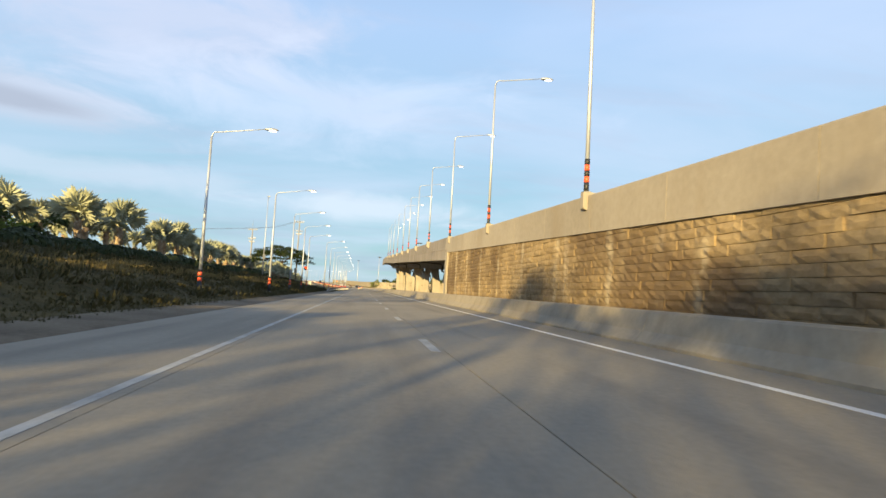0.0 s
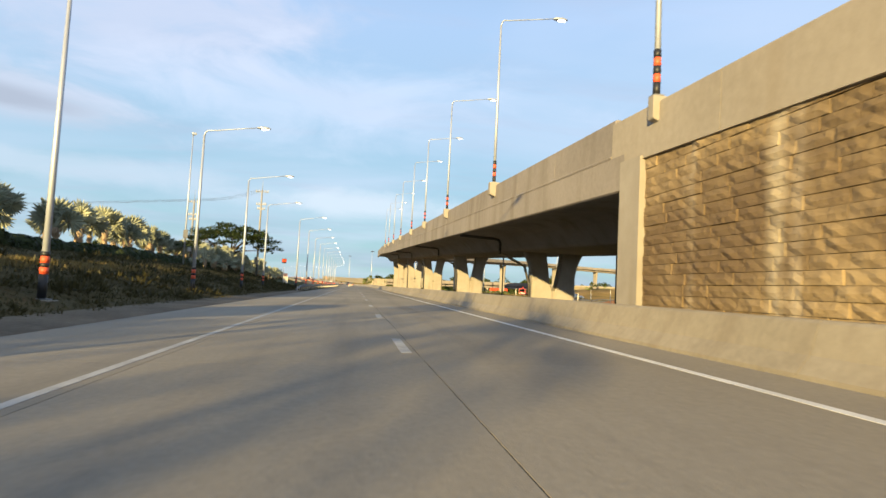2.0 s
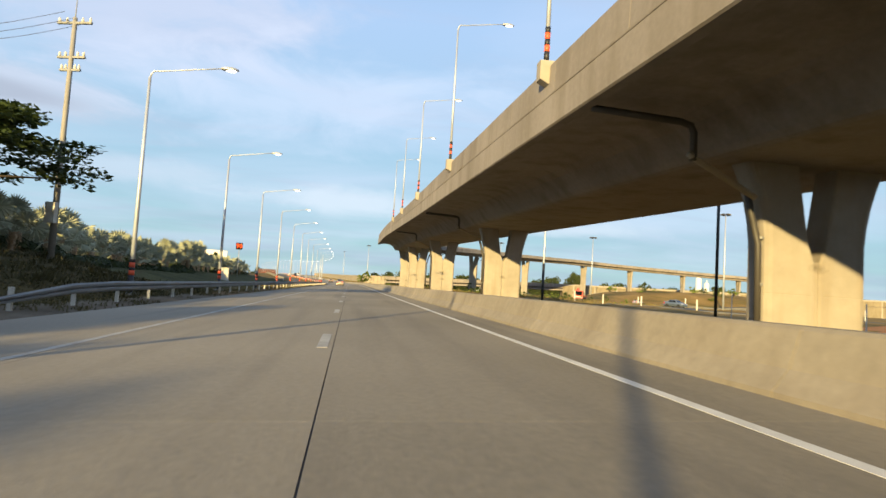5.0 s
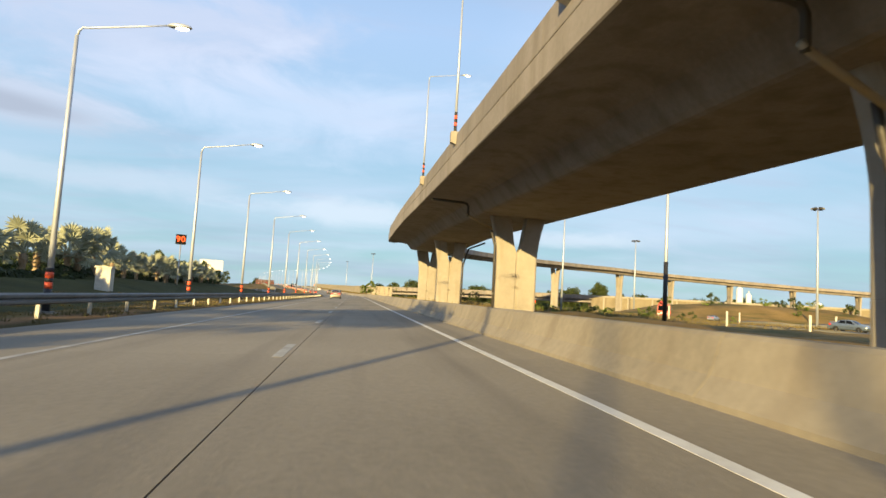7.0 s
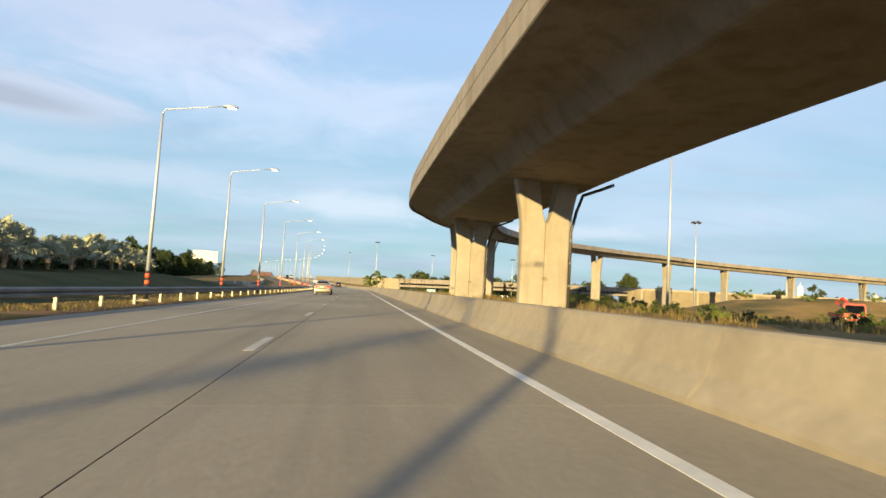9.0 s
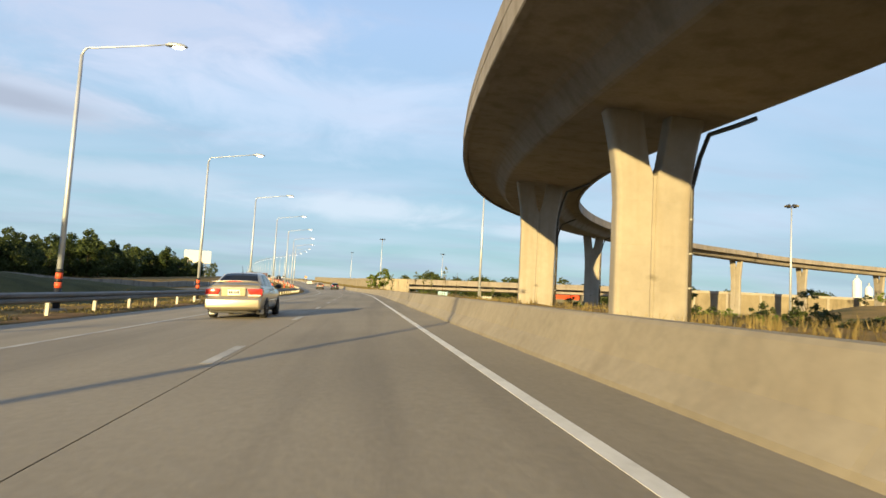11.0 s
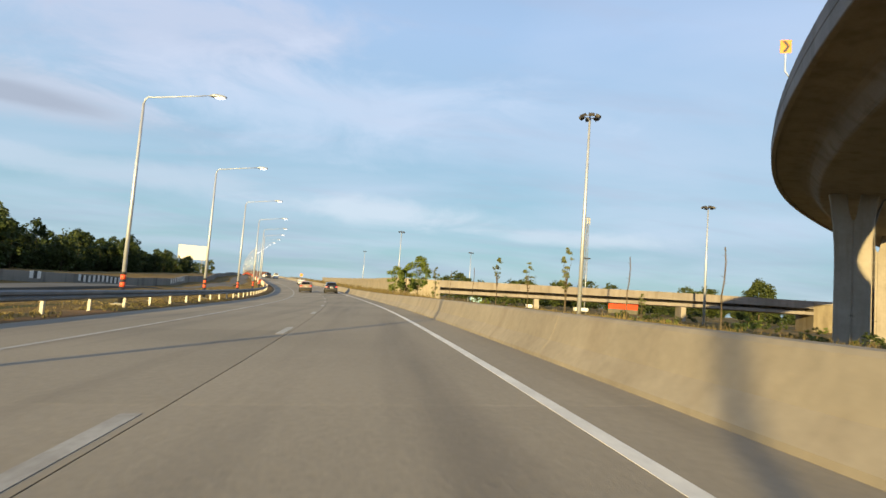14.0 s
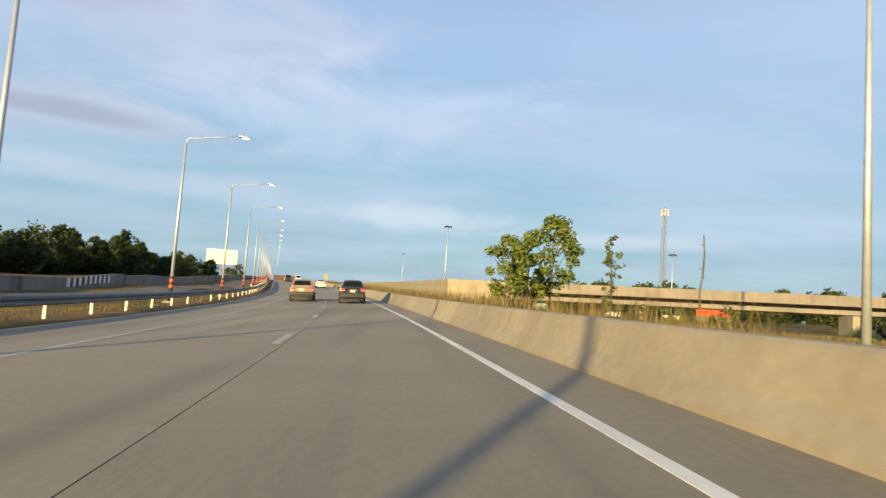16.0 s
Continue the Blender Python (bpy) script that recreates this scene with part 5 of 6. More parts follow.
# the clipped hedge on top of the bank: separate rounded bushes that touch
r7 = random.Random(11)
v, f = [], []
y = -40.0
while y < 270:
    size = r7.uniform(0.5, 0.85) * float(np.interp(y, [150, 160, 195, 210], [1.0, 1.2, 1.2, 1.7]))
    for row in (0, 1):
        if math.sin(y * 0.33 + 2.1 * row) + 0.6 * math.sin(y * 0.87 + row) > 0.72:
            continue
        cx, cy = float(np.interp(y, [105, 115, 140, 158, 192, 206], [-17.9, -18.9, -18.9, -24.6, -24.6, -29.0])) - 1.3 * row + r7.gauss(0, 0.25), y + r7.gauss(0, 0.3)
        zb = floor_z(cx, cy) - 0.1
        for i in range(330):
            d = Vector((r7.gauss(0, 1), r7.gauss(0, 1), abs(r7.gauss(0, 1)))).normalized()
            p = Vector((cx + d.x * size * 1.15, cy + d.y * size * 1.5, zb + d.z * size * 0.95 * r7.uniform(0.9, 1.04)))
            u = d.cross(Vector((r7.gauss(0, 1), r7.gauss(0, 1), r7.gauss(0, 1)))).normalized()
            w = (d + Vector((r7.gauss(0, 0.5), r7.gauss(0, 0.5), r7.gauss(0, 0.5)))).cross(u).normalized()
            sz = r7.uniform(0.09, 0.19)
            n = len(v)
            v += [p - u * sz, p + w * sz * 0.7, p + u * sz, p - w * sz * 0.7]
            f.append((n, n + 1, n + 2, n + 3))
    y += 1.25 if y < 150 else 1.7
tagged(mesh("hedge", v, f, m_hedge), "dark clipped hedge along the top of the bank", "hedge", kind="stuff")


# ---- vehicles ----
m_glass = plain("dark_car_glass", (0.008, 0.009, 0.011), 0.05, 0.0, 0.0)
m_glass.node_tree.nodes["Principled BSDF"].inputs["Specular IOR Level"].default_value = 0.22
m_tyre = plain("tyre_rubber", (0.02, 0.02, 0.021), 0.85)
m_rim = plain("alloy_rim", (0.50, 0.50, 0.50), 0.3, 0.85)
m_tail = plain("tail_lamp_red", (0.62, 0.03, 0.02), 0.15, 0.0, 0.8)
m_clear = plain("clear_lamp", (0.52, 0.49, 0.46), 0.3, 0.0, 0.3)
m_chrome = plain("chrome", (0.75, 0.74, 0.72), 0.15, 1.0)
m_trim = plain("black_plastic", (0.025, 0.025, 0.027), 0.6)
m_plate = plain("plate_white", (0.62, 0.62, 0.60), 0.5)
m_ink = plain("plate_ink", (0.06, 0.06, 0.07), 0.6)


def car_paint(name, colour, metal=0.6, rough=0.32):
    return plain(name, colour, rough, metal, 0.7)


def ring_body(hw, zl, zb, zt):
    zm = zl + (zb - zl) * 0.62
    half = [(0.0, zl), (hw * 0.78, zl), (hw * 0.93, zl + 0.07), (hw * 0.985, zl + 0.2), (hw, zm), (hw * 0.985, zb - 0.05), (hw * 0.95, zb), (hw * 0.80, zb + (zt - zb) * 0.75), (hw * 0.4, zt), (0.0, zt)]
    return half


def ring_top(hb, zb, hr, zr):
    return [(hb, zb), (hb * 0.6 + hr * 0.4, zb + (zr - zb) * 0.36), (hr + 0.015, zb + (zr - zb) * 0.86), (hr - 0.03, zr - 0.025), (hr - 0.13, zr), (hr * 0.4, zr + 0.012), (0.0, zr + 0.015)]


def loft(rings, ys):
    """Half rings of (x, z) at each y, mirrored and joined."""
    bm = bmesh.new()
    full = []
    for r, y in zip(rings, ys):
        row = [bm.verts.new((x, y, z)) for x, z in r]
        mir = [bm.verts.new((-x, y, z)) if x > 1e-6 else row[i] for i, (x, z) in enumerate(r)]
        full.append((row, mir))
    for (a, am), (b, bmr) in zip(full, full[1:]):
        for j in range(len(a) - 1):
            bm.faces.new((a[j], a[j + 1], b[j + 1], b[j]))
            bm.faces.new((am[j + 1], am[j], bmr[j], bmr[j + 1]))
    for row, mir in (full[0], full[-1]):
        loop = row + [q for q in mir[::-1] if q not in row]
        try:
            bm.faces.new(loop)
        except ValueError:
            pass
    return bm


def sample(rings, ys, y, q):
    """A place on a lofted half: y along, q along the ring from 0 to 1."""
    i = max(0, min(len(ys) - 2, int(np.searchsorted(ys, y) - 1)))
    t = (y - ys[i]) / (ys[i + 1] - ys[i])
    k = q * (len(rings[0]) - 1)
    j = min(len(rings[0]) - 2, int(k))
    u = k - j
    p = [Vector((rings[m][j][0], 0, rings[m][j][1])).lerp(Vector((rings[m][j + 1][0], 0, rings[m][j + 1][1])), u) for m in (i, i + 1)]
    r = p[0].lerp(p[1], t)
    return Vector((r.x, y, r.z))


def patch(rings, ys, corners, out, nu=6, nv=5, mirror=1, both=False):
    """A thin panel lying on a loft: corners are (y, q) at four corners in turn."""
    bm = bmesh.new()
    (y0, q0), (y1, q1), (y2, q2), (y3, q3) = corners

    def at(u, w):
        y = (y0 * (1 - u) + y1 * u) * (1 - w) + (y3 * (1 - u) + y2 * u) * w
        q = (q0 * (1 - u) + q1 * u) * (1 - w) + (q3 * (1 - u) + q2 * u) * w
        return sample(rings, ys, y, q)

    for side in ((1, -1) if both else (mirror,)):
        rows = []
        for b in range(nv + 1):
            row = []
            for a in range(nu + 1):
                u, w = a / nu, b / nv
                p = at(u, w)
                e = 0.02
                du = at(min(1, u + e), w) - at(max(0, u - e), w)
                dw = at(u, min(1, w + e)) - at(u, max(0, w - e))
                n = du.cross(dw)
                n = n.normalized() if n.length > 1e-9 else Vector((0, 0, 1))
                if n.x < -0.02 or (abs(n.x) <= 0.02 and n.z < 0):
                    n = -n
                p = p + n * out
                row.append(bm.verts.new((p.x * side, p.y, p.z)))
            rows.append(row)
        for b in range(nv):
            for a in range(nu):
                bm.faces.new((rows[b][a], rows[b][a + 1], rows[b + 1][a + 1], rows[b + 1][a]))
    return bm


def wheel(e, x, y, r, width, side):
    prof = [(r * 0.62, -width / 2), (r * 0.93, -width / 2), (r, -width * 0.32), (r, width * 0.32), (r * 0.93, width / 2), (r * 0.62, width / 2)]
    bm = bmesh.new()
    n = 22
    rows = []
    for i in range(n):
        a = 2 * math.pi * i / n
        rows.append([bm.verts.new((x + w, y + q * math.cos(a), r + q * math.sin(a))) for q, w in prof])
    for i in range(n):
        for j in range(len(prof) - 1):
            bm.faces.new((rows[i][j], rows[i][j + 1], rows[(i + 1) % n][j + 1], rows[(i + 1) % n][j]))
    tyre = part("wheel", bm, m_tyre, e, "black tyre on an alloy rim", True)
    bm = bmesh.new()
    face = x + side * width * 0.42
    for i in range(7):
        a = 2 * math.pi * i / 7
        c, s2 = math.cos(a), math.sin(a)
        q = [(-0.03, 0.05), (0.03, 0.05), (0.045, r * 0.6), (-0.045, r * 0.6)]
        bm.faces.new([bm.verts.new((face, y + v2 * c - u2 * s2, r + v2 * s2 + u2 * c)) for u2, v2 in q])
    for rr0, rr1, dx in ((0.0, 0.07, 0.01), (r * 0.56, r * 0.66, 0.0)):
        inner = [bm.verts.new((face + side * dx, y + rr0 * math.cos(2 * math.pi * i / 20), r + rr0 * math.sin(2 * math.pi * i / 20))) for i in range(20)]
        outer = [bm.verts.new((face, y + rr1 * math.cos(2 * math.pi * i / 20), r + rr1 * math.sin(2 * math.pi * i / 20))) for i in range(20)]
        for i in range(20):
            bm.faces.new((inner[i], inner[(i + 1) % 20], outer[(i + 1) % 20], outer[i]))
    part("rim", bm, m_rim, tyre)
    bm = bmesh.new()
    disc = [bm.verts.new((x + side * width * 0.2, y + r * 0.62 * math.cos(2 * math.pi * i / 20), r + r * 0.62 * math.sin(2 * math.pi * i / 20))) for i in range(20)]
    bm.faces.new(disc)
    part("brake_disc", bm, m_trim, tyre)


def car(name, m, label, spec, paint):
    e = thing(name, m, label, "car")
    ys = [b[0] for b in spec["body"]]
    rings = [ring_body(*b[1:]) for b in spec["body"]]
    ob = part("body", loft(rings, ys), paint, e, "", True)
    yt = [t[0] for t in spec["top"]]
    tops = [ring_top(*t[1:]) for t in spec["top"]]
    part("cabin", loft(tops, yt), paint, e, "", True)
    for c in spec["side_glass"]:
        part("side_window", patch(tops, yt, c, 0.006, 6, 4, 1), m_glass, e, "dark tinted side window")
        part("side_window", patch(tops, yt, c, 0.006, 6, 4, -1), m_glass, e, "dark tinted side window")
    a, b = spec["rear_glass"]
    part("rear_window", patch(tops, yt, [(a, 0.56), (b, 0.62), (b, 1.0), (a, 1.0)], 0.008, 8, 6, both=True), m_glass, e, "dark tinted rear window")
    a, b = spec["front_glass"]
    part("windscreen", patch(tops, yt, [(a, 0.62), (b, 0.5), (b, 1.0), (a, 1.0)], 0.008, 8, 6, both=True), m_glass, e)
    hw, L, r = spec["hw"], spec["length"], spec["wheel"]
    for y in spec["axles"]:
        for side in (-1, 1):
            wheel(e, side * (hw - 0.085), y, r, 0.2, side)
            bm = bmesh.new()
            n = 20
            ro = r * 1.17
            o = [bm.verts.new((side * (hw + 0.004), y + ro * math.cos(math.pi * i / n), r + ro * math.sin(math.pi * i / n))) for i in range(n + 1)]
            i2 = [bm.verts.new((side * (hw - 0.22), y + ro * math.cos(math.pi * i / n), r + ro * math.sin(math.pi * i / n))) for i in range(n + 1)]
            # flat black sheet on the body paints the shade of the wheel opening
            bm.faces.new(o + [bm.verts.new((side * (hw + 0.004), y - ro, r - 0.12)), bm.verts.new((side * (hw + 0.004), y + ro, r - 0.12))])
            for i in range(n):
                bm.faces.new((o[i], o[i + 1], i2[i + 1], i2[i]))
            part("wheel_arch_shade", bm, m_trim, e)
    rz = spec["rear"]
    for side in (-1, 1):
        x0, x1, z0, z1, y0 = rz["lamp"]
        bm = boxed((x0, y0, z0), (x1, y0 + rz.get("wrap", 0.12), z1), 0.035)
        for w in bm.verts:
            if w.co.x > (x0 + x1) / 2:
                w.co.y += 0.05 * (w.co.x - (x0 + x1) / 2) / (x1 - x0) * 2
            elif w.co.z < (z0 + z1) / 2:
                w.co.x += rz.get("slant", 0.0)
        bmesh.ops.transform(bm, matrix=Matrix.Diagonal((side, 1, 1, 1)), verts=bm.verts)
        lamp = part("tail_lamp", bm, m_tail, e, "red tail lamp", True)
        bm = boxed((x0 + 0.02, y0 - 0.004, z0 + 0.005), (x1 - 0.03, y0 + 0.1, z0 + (z1 - z0) * 0.24), 0.01)
        bmesh.ops.transform(bm, matrix=Matrix.Diagonal((side, 1, 1, 1)), verts=bm.verts)
        part("reversing_lens", bm, m_clear, lamp)
        mx, my, mz = spec["mirror"]
        bm = bmesh.new()
        bmesh.ops.create_uvsphere(bm, u_segments=12, v_segments=8, radius=1)
        for w in bm.verts:
            w.co = Vector((side * (mx + w.co.x * 0.11), my + w.co.y * 0.08, mz + w.co.z * 0.085))
        mir = part("mirror", bm, spec.get("mirror_mat", m_trim), e, "door mirror", True)
        part("stalk", boxed((min(side * (mx - 0.16), side * mx), my - 0.03, mz - 0.05), (max(side * (mx - 0.16), side * mx), my + 0.03, mz + 0.0), 0.01), m_trim, mir)
        for y in spec["handles"]:
            zz = spec["handle_z"]
            part("door_handle", boxed((min(side * (hw - 0.01), side * (hw + 0.03)), y, zz), (max(side * (hw - 0.01), side * (hw + 0.03)), y + 0.2, zz + 0.035), 0.012), m_chrome, e)
        zz = spec["strip_z"]
        part("side_strip", boxed((min(side * (hw - 0.02), side * (hw + 0.012)), spec["axles"][0] + 0.42, zz), (max(side * (hw - 0.02), side * (hw + 0.012)), spec["axles"][1] - 0.42, zz + 0.05), 0.01), spec.get("strip_mat", m_chrome), e)
        part("mud_flap", boxed((min(side * (hw - 0.26), side * (hw - 0.04)), spec["axles"][0] - r - 0.05, 0.12), (max(side * (hw - 0.26), side * (hw - 0.04)), spec["axles"][0] - r - 0.035, 0.36)), m_plate if spec.get("pale_flaps") else m_trim, e)
        for y in spec["seams"]:
            p0, p1 = sample(rings, ys, y, 0.36), sample(rings, ys, y, 0.64)
            v2, f2 = tube([Vector((side * (p0.x + 0.002), y, p0.z)), Vector((side * (max(p0.x, p1.x) + 0.003), y + 0.02, (p0.z + p1.z) / 2)), Vector((side * (p1.x + 0.002), y, p1.z))], 0.006, 4)
            mesh("door_seam", v2, f2, m_trim, e)
    y0, zb0, zb1 = rz["bumper"]
    part("bumper", boxed((-hw * 0.955, y0, zb0), (hw * 0.955, y0 + 0.30, zb1), 0.075), rz.get("bumper_mat", paint), e, "", True)
    px, pz, py = rz["plate"]
    pl = part("number_plate", boxed((-0.18, py - 0.012, pz - 0.085), (0.18, py + 0.01, pz + 0.085), 0.006), m_plate, e, "white number plate")
    for a, b in ((-0.14, -0.095), (-0.08, -0.035), (0.0, 0.03), (0.045, 0.075), (0.09, 0.12), (0.13, 0.16)):
        part("bar", boxed((a, py - 0.017, pz - 0.045), (b, py - 0.012, pz + 0.04)), m_ink, pl)
    part("plate_recess", boxed((-0.36, py - 0.002, pz - 0.13), (0.36, py + 0.02, pz + 0.12), 0.03), rz.get("recess_mat", m_trim if paint is p_dark else paint), e)
    part("plate_trim", boxed((-0.38, py - 0.016, pz + 0.12), (0.38, py + 0.02, pz + 0.14), 0.006), rz.get("trim_mat", paint), e)
    v2, f2 = tube([(0.48, y0 + 0.02, 0.27), (0.48, y0 + 0.3, 0.27)], 0.045, 10, False)
    mesh("exhaust", v2, f2, m_chrome, e, True)
    part("underbody", boxed((-hw * 0.85, 0.25, 0.17), (hw * 0.85, L - 0.3, 0.34), 0.05), m_trim, e)
    for side in (-1, 1):
        part("headlamp", boxed((min(side * 0.38, side * (hw - 0.1)), L - 0.32, 0.6), (max(side * 0.38, side * (hw - 0.1)), L - 0.12, 0.74), 0.05), m_clear, e)
    if spec.get("spoiler"):
        sy, sz = spec["spoiler"]
        pts = [(-hw * 0.9, sy + 0.16, sz - 0.17), (-hw * 0.86, sy + 0.05, sz - 0.05)] + [(hw * q, sy - 0.03 * (1 - q * q), sz + 0.045 * (1 - q * q)) for q in (-0.78, -0.5, -0.2, 0.2, 0.5, 0.78)] + [(hw * 0.86, sy + 0.05, sz - 0.05), (hw * 0.9, sy + 0.16, sz - 0.17)]
        bm = bmesh.new()
        rows = []
        for p in pts:
            rows.append([bm.verts.new((p[0], p[1] + dy, p[2] + dz)) for dy, dz in ((-0.10, 0.005), (-0.04, 0.028), (0.08, 0.012), (0.08, -0.012), (-0.06, -0.02))])
        for a, b in zip(rows, rows[1:]):
            for j in range(5):
                bm.faces.new((a[j], a[(j + 1) % 5], b[(j + 1) % 5], b[j]))
        bm.faces.new(rows[0]), bm.faces.new(rows[-1])
        sp = part("spoiler", bm, paint, e, "", True)
        part("brake_light", boxed((-0.2, sy - 0.145, sz + 0.02), (0.2, sy - 0.10, sz + 0.045), 0.005), m_tail, sp)
    if spec.get("aerial"):
        v2, f2 = tube([(0, spec["aerial"][0], spec["aerial"][1]), (0, spec["aerial"][0] - 0.1, spec["aerial"][1] + 0.22)], [0.012, 0.004], 6)
        mesh("aerial", v2, f2, m_trim, e)
    return e


# darker copy of the champagne paint, with the plate recess's shade in its colour
p_shade = car_paint("shaded_champagne", (0.17, 0.145, 0.105), 0.6, 0.35)
SEDAN = dict(
    body=[(0.0, 0.66, 0.33, 0.56, 0.58), (0.03, 0.76, 0.28, 0.60, 0.62), (0.10, 0.79, 0.26, 0.63, 0.66), (0.13, 0.80, 0.26, 0.90, 0.95), (0.17, 0.82, 0.25, 0.955, 1.015), (0.40, 0.84, 0.23, 0.965, 1.06), (0.75, 0.848, 0.21, 0.96, 1.07),
          (1.3, 0.85, 0.20, 0.945, 1.0), (2.2, 0.85, 0.20, 0.925, 0.97), (3.0, 0.85, 0.20, 0.915, 0.96), (3.4, 0.845, 0.20, 0.895, 0.95), (3.9, 0.835, 0.21, 0.83, 0.90), (4.25, 0.80, 0.23, 0.73, 0.78), (4.42, 0.72, 0.27, 0.62, 0.66), (4.5, 0.58, 0.34, 0.55, 0.58)],
    top=[(0.66, 0.72, 1.0, 0.68, 1.05), (0.85, 0.755, 0.975, 0.65, 1.17), (1.1, 0.775, 0.96, 0.60, 1.315), (1.35, 0.785, 0.95, 0.575, 1.395), (1.7, 0.79, 0.94, 0.575, 1.43), (2.1, 0.79, 0.93, 0.58, 1.435), (2.5, 0.785, 0.925, 0.57, 1.405), (2.8, 0.78, 0.92, 0.58, 1.30), (3.15, 0.77, 0.92, 0.62, 1.11), (3.45, 0.75, 0.91, 0.68, 0.965)],
    side_glass=[[(1.14, 0.06), (1.22, 0.06), (1.30, 0.34), (1.30, 0.34)], [(1.27, 0.05), (2.02, 0.05), (1.98, 0.36), (1.36, 0.36)], [(2.12, 0.05), (3.0, 0.05), (2.62, 0.35), (2.08, 0.36)]],
    rear_glass=(0.74, 1.30), front_glass=(2.62, 3.38), hw=0.85, length=4.5, wheel=0.30, axles=(0.97, 3.57), mirror=(0.93, 3.02, 1.0), handles=(1.40, 2.30), handle_z=0.80, strip_z=0.52, seams=(1.32, 2.07, 3.05), pale_flaps=True,
    rear=dict(lamp=(0.40, 0.832, 0.68, 0.91, 0.075), wrap=0.30, slant=0.07, bumper=(-0.07, 0.30, 0.63), plate=(0, 0.80, 0.10), recess_mat=p_shade), spoiler=(0.26, 1.10), aerial=(1.42, 1.41))
SUV = dict(
    body=[(0.0, 0.72, 0.45, 0.70, 0.72), (0.04, 0.82, 0.38, 0.76, 0.78), (0.09, 0.84, 0.36, 0.98, 1.0), (0.15, 0.86, 0.34, 1.04, 1.07), (0.6, 0.885, 0.30, 1.06, 1.10), (1.6, 0.89, 0.28, 1.04, 1.08), (2.8, 0.89, 0.28, 1.01, 1.05), (3.4, 0.885, 0.28, 0.98, 1.04), (3.9, 0.87, 0.29, 0.92, 0.99), (4.3, 0.82, 0.32, 0.80, 0.86), (4.45, 0.72, 0.38, 0.68, 0.72)],
    top=[(0.14, 0.80, 1.04, 0.72, 1.08), (0.26, 0.815, 1.045, 0.68, 1.30), (0.42, 0.83, 1.05, 0.62, 1.54), (0.62, 0.835, 1.05, 0.615, 1.61), (1.4, 0.84, 1.04, 0.62, 1.665), (2.2, 0.84, 1.02, 0.62, 1.645), (2.6, 0.83, 1.01, 0.62, 1.58), (3.0, 0.82, 1.0, 0.66, 1.32), (3.4, 0.80, 0.98, 0.70, 1.06)],
    side_glass=[[(0.62, 0.06), (1.05, 0.06), (1.05, 0.34), (0.80, 0.34)], [(1.13, 0.05), (1.95, 0.05), (1.93, 0.35), (1.13, 0.35)], [(2.03, 0.05), (2.95, 0.05), (2.60, 0.34), (2.01, 0.35)]],
    rear_glass=(0.19, 0.40), front_glass=(2.66, 3.34), hw=0.89, length=4.45, wheel=0.345, axles=(0.85, 3.50), mirror=(0.98, 2.95, 1.10), handles=(1.25, 2.15), handle_z=0.90, strip_z=0.46, strip_mat=m_trim, seams=(1.1, 2.0, 2.95),
    rear=dict(lamp=(0.54, 0.85, 0.86, 1.05, 0.03), bumper=(-0.06, 0.40, 0.72), bumper_mat=m_trim, plate=(0, 0.86, 0.05)), aerial=(0.7, 1.62))
VAN = dict(
    body=[(0.0, 0.78, 0.42, 0.95, 0.97), (0.05, 0.86, 0.34, 1.08, 1.10), (0.2, 0.90, 0.30, 1.14, 1.16), (2.0, 0.92, 0.26, 1.14, 1.16), (4.0, 0.92, 0.26, 1.10, 1.14), (4.6, 0.88, 0.30, 0.98, 1.05), (4.85, 0.76, 0.40, 0.80, 0.84)],
    top=[(0.08, 0.85, 1.10, 0.80, 1.14), (0.16, 0.87, 1.12, 0.76, 1.7), (0.35, 0.88, 1.12, 0.72, 2.05), (1.5, 0.88, 1.12, 0.72, 2.1), (3.2, 0.88, 1.10, 0.72, 2.05), (3.8, 0.86, 1.08, 0.74, 1.7), (4.5, 0.82, 1.0, 0.76, 1.06)],
    side_glass=[[(0.5, 0.1), (2.0, 0.1), (2.0, 0.34), (0.5, 0.34)], [(2.15, 0.1), (3.7, 0.1), (3.3, 0.34), (2.15, 0.34)]],
    rear_glass=(0.11, 0.30), front_glass=(3.35, 4.3), hw=0.92, length=4.85, wheel=0.34, axles=(0.9, 3.9), mirror=(1.02, 3.9, 1.3), handles=(2.0, 3.0), handle_z=1.0, strip_z=0.5, seams=(1.9, 3.0, 3.9),
    rear=dict(lamp=(0.72, 0.88, 0.85, 1.12, 0.02), bumper=(-0.05, 0.38, 0.6), plate=(0, 0.75, 0.03)))

p_gold = car_paint("champagne_metallic", (0.43, 0.375, 0.275), 0.75, 0.30)
p_dark = car_paint("dark_grey_paint", (0.035, 0.035, 0.04), 0.4, 0.25)
p_tan = car_paint("bronze_metallic", (0.40, 0.30, 0.19), 0.6, 0.3)
p_white = car_paint("white_car_paint", (0.74, 0.74, 0.73), 0.0, 0.3)
p_silver = car_paint("silver_paint", (0.48, 0.50, 0.52), 0.7, 0.3)
p_blue = car_paint("grey_blue_paint", (0.16, 0.20, 0.25), 0.5, 0.3)


def park(name, s, l, label, spec, paint):
    p = rd(s, l)
    fall = math.degrees(math.atan(float(np.interp(s, CROSS_S, CROSS_V))))
    return car(name, pose(p.x, p.y, p.z, 0, -fall, rd_turn(s)), label, spec, paint)


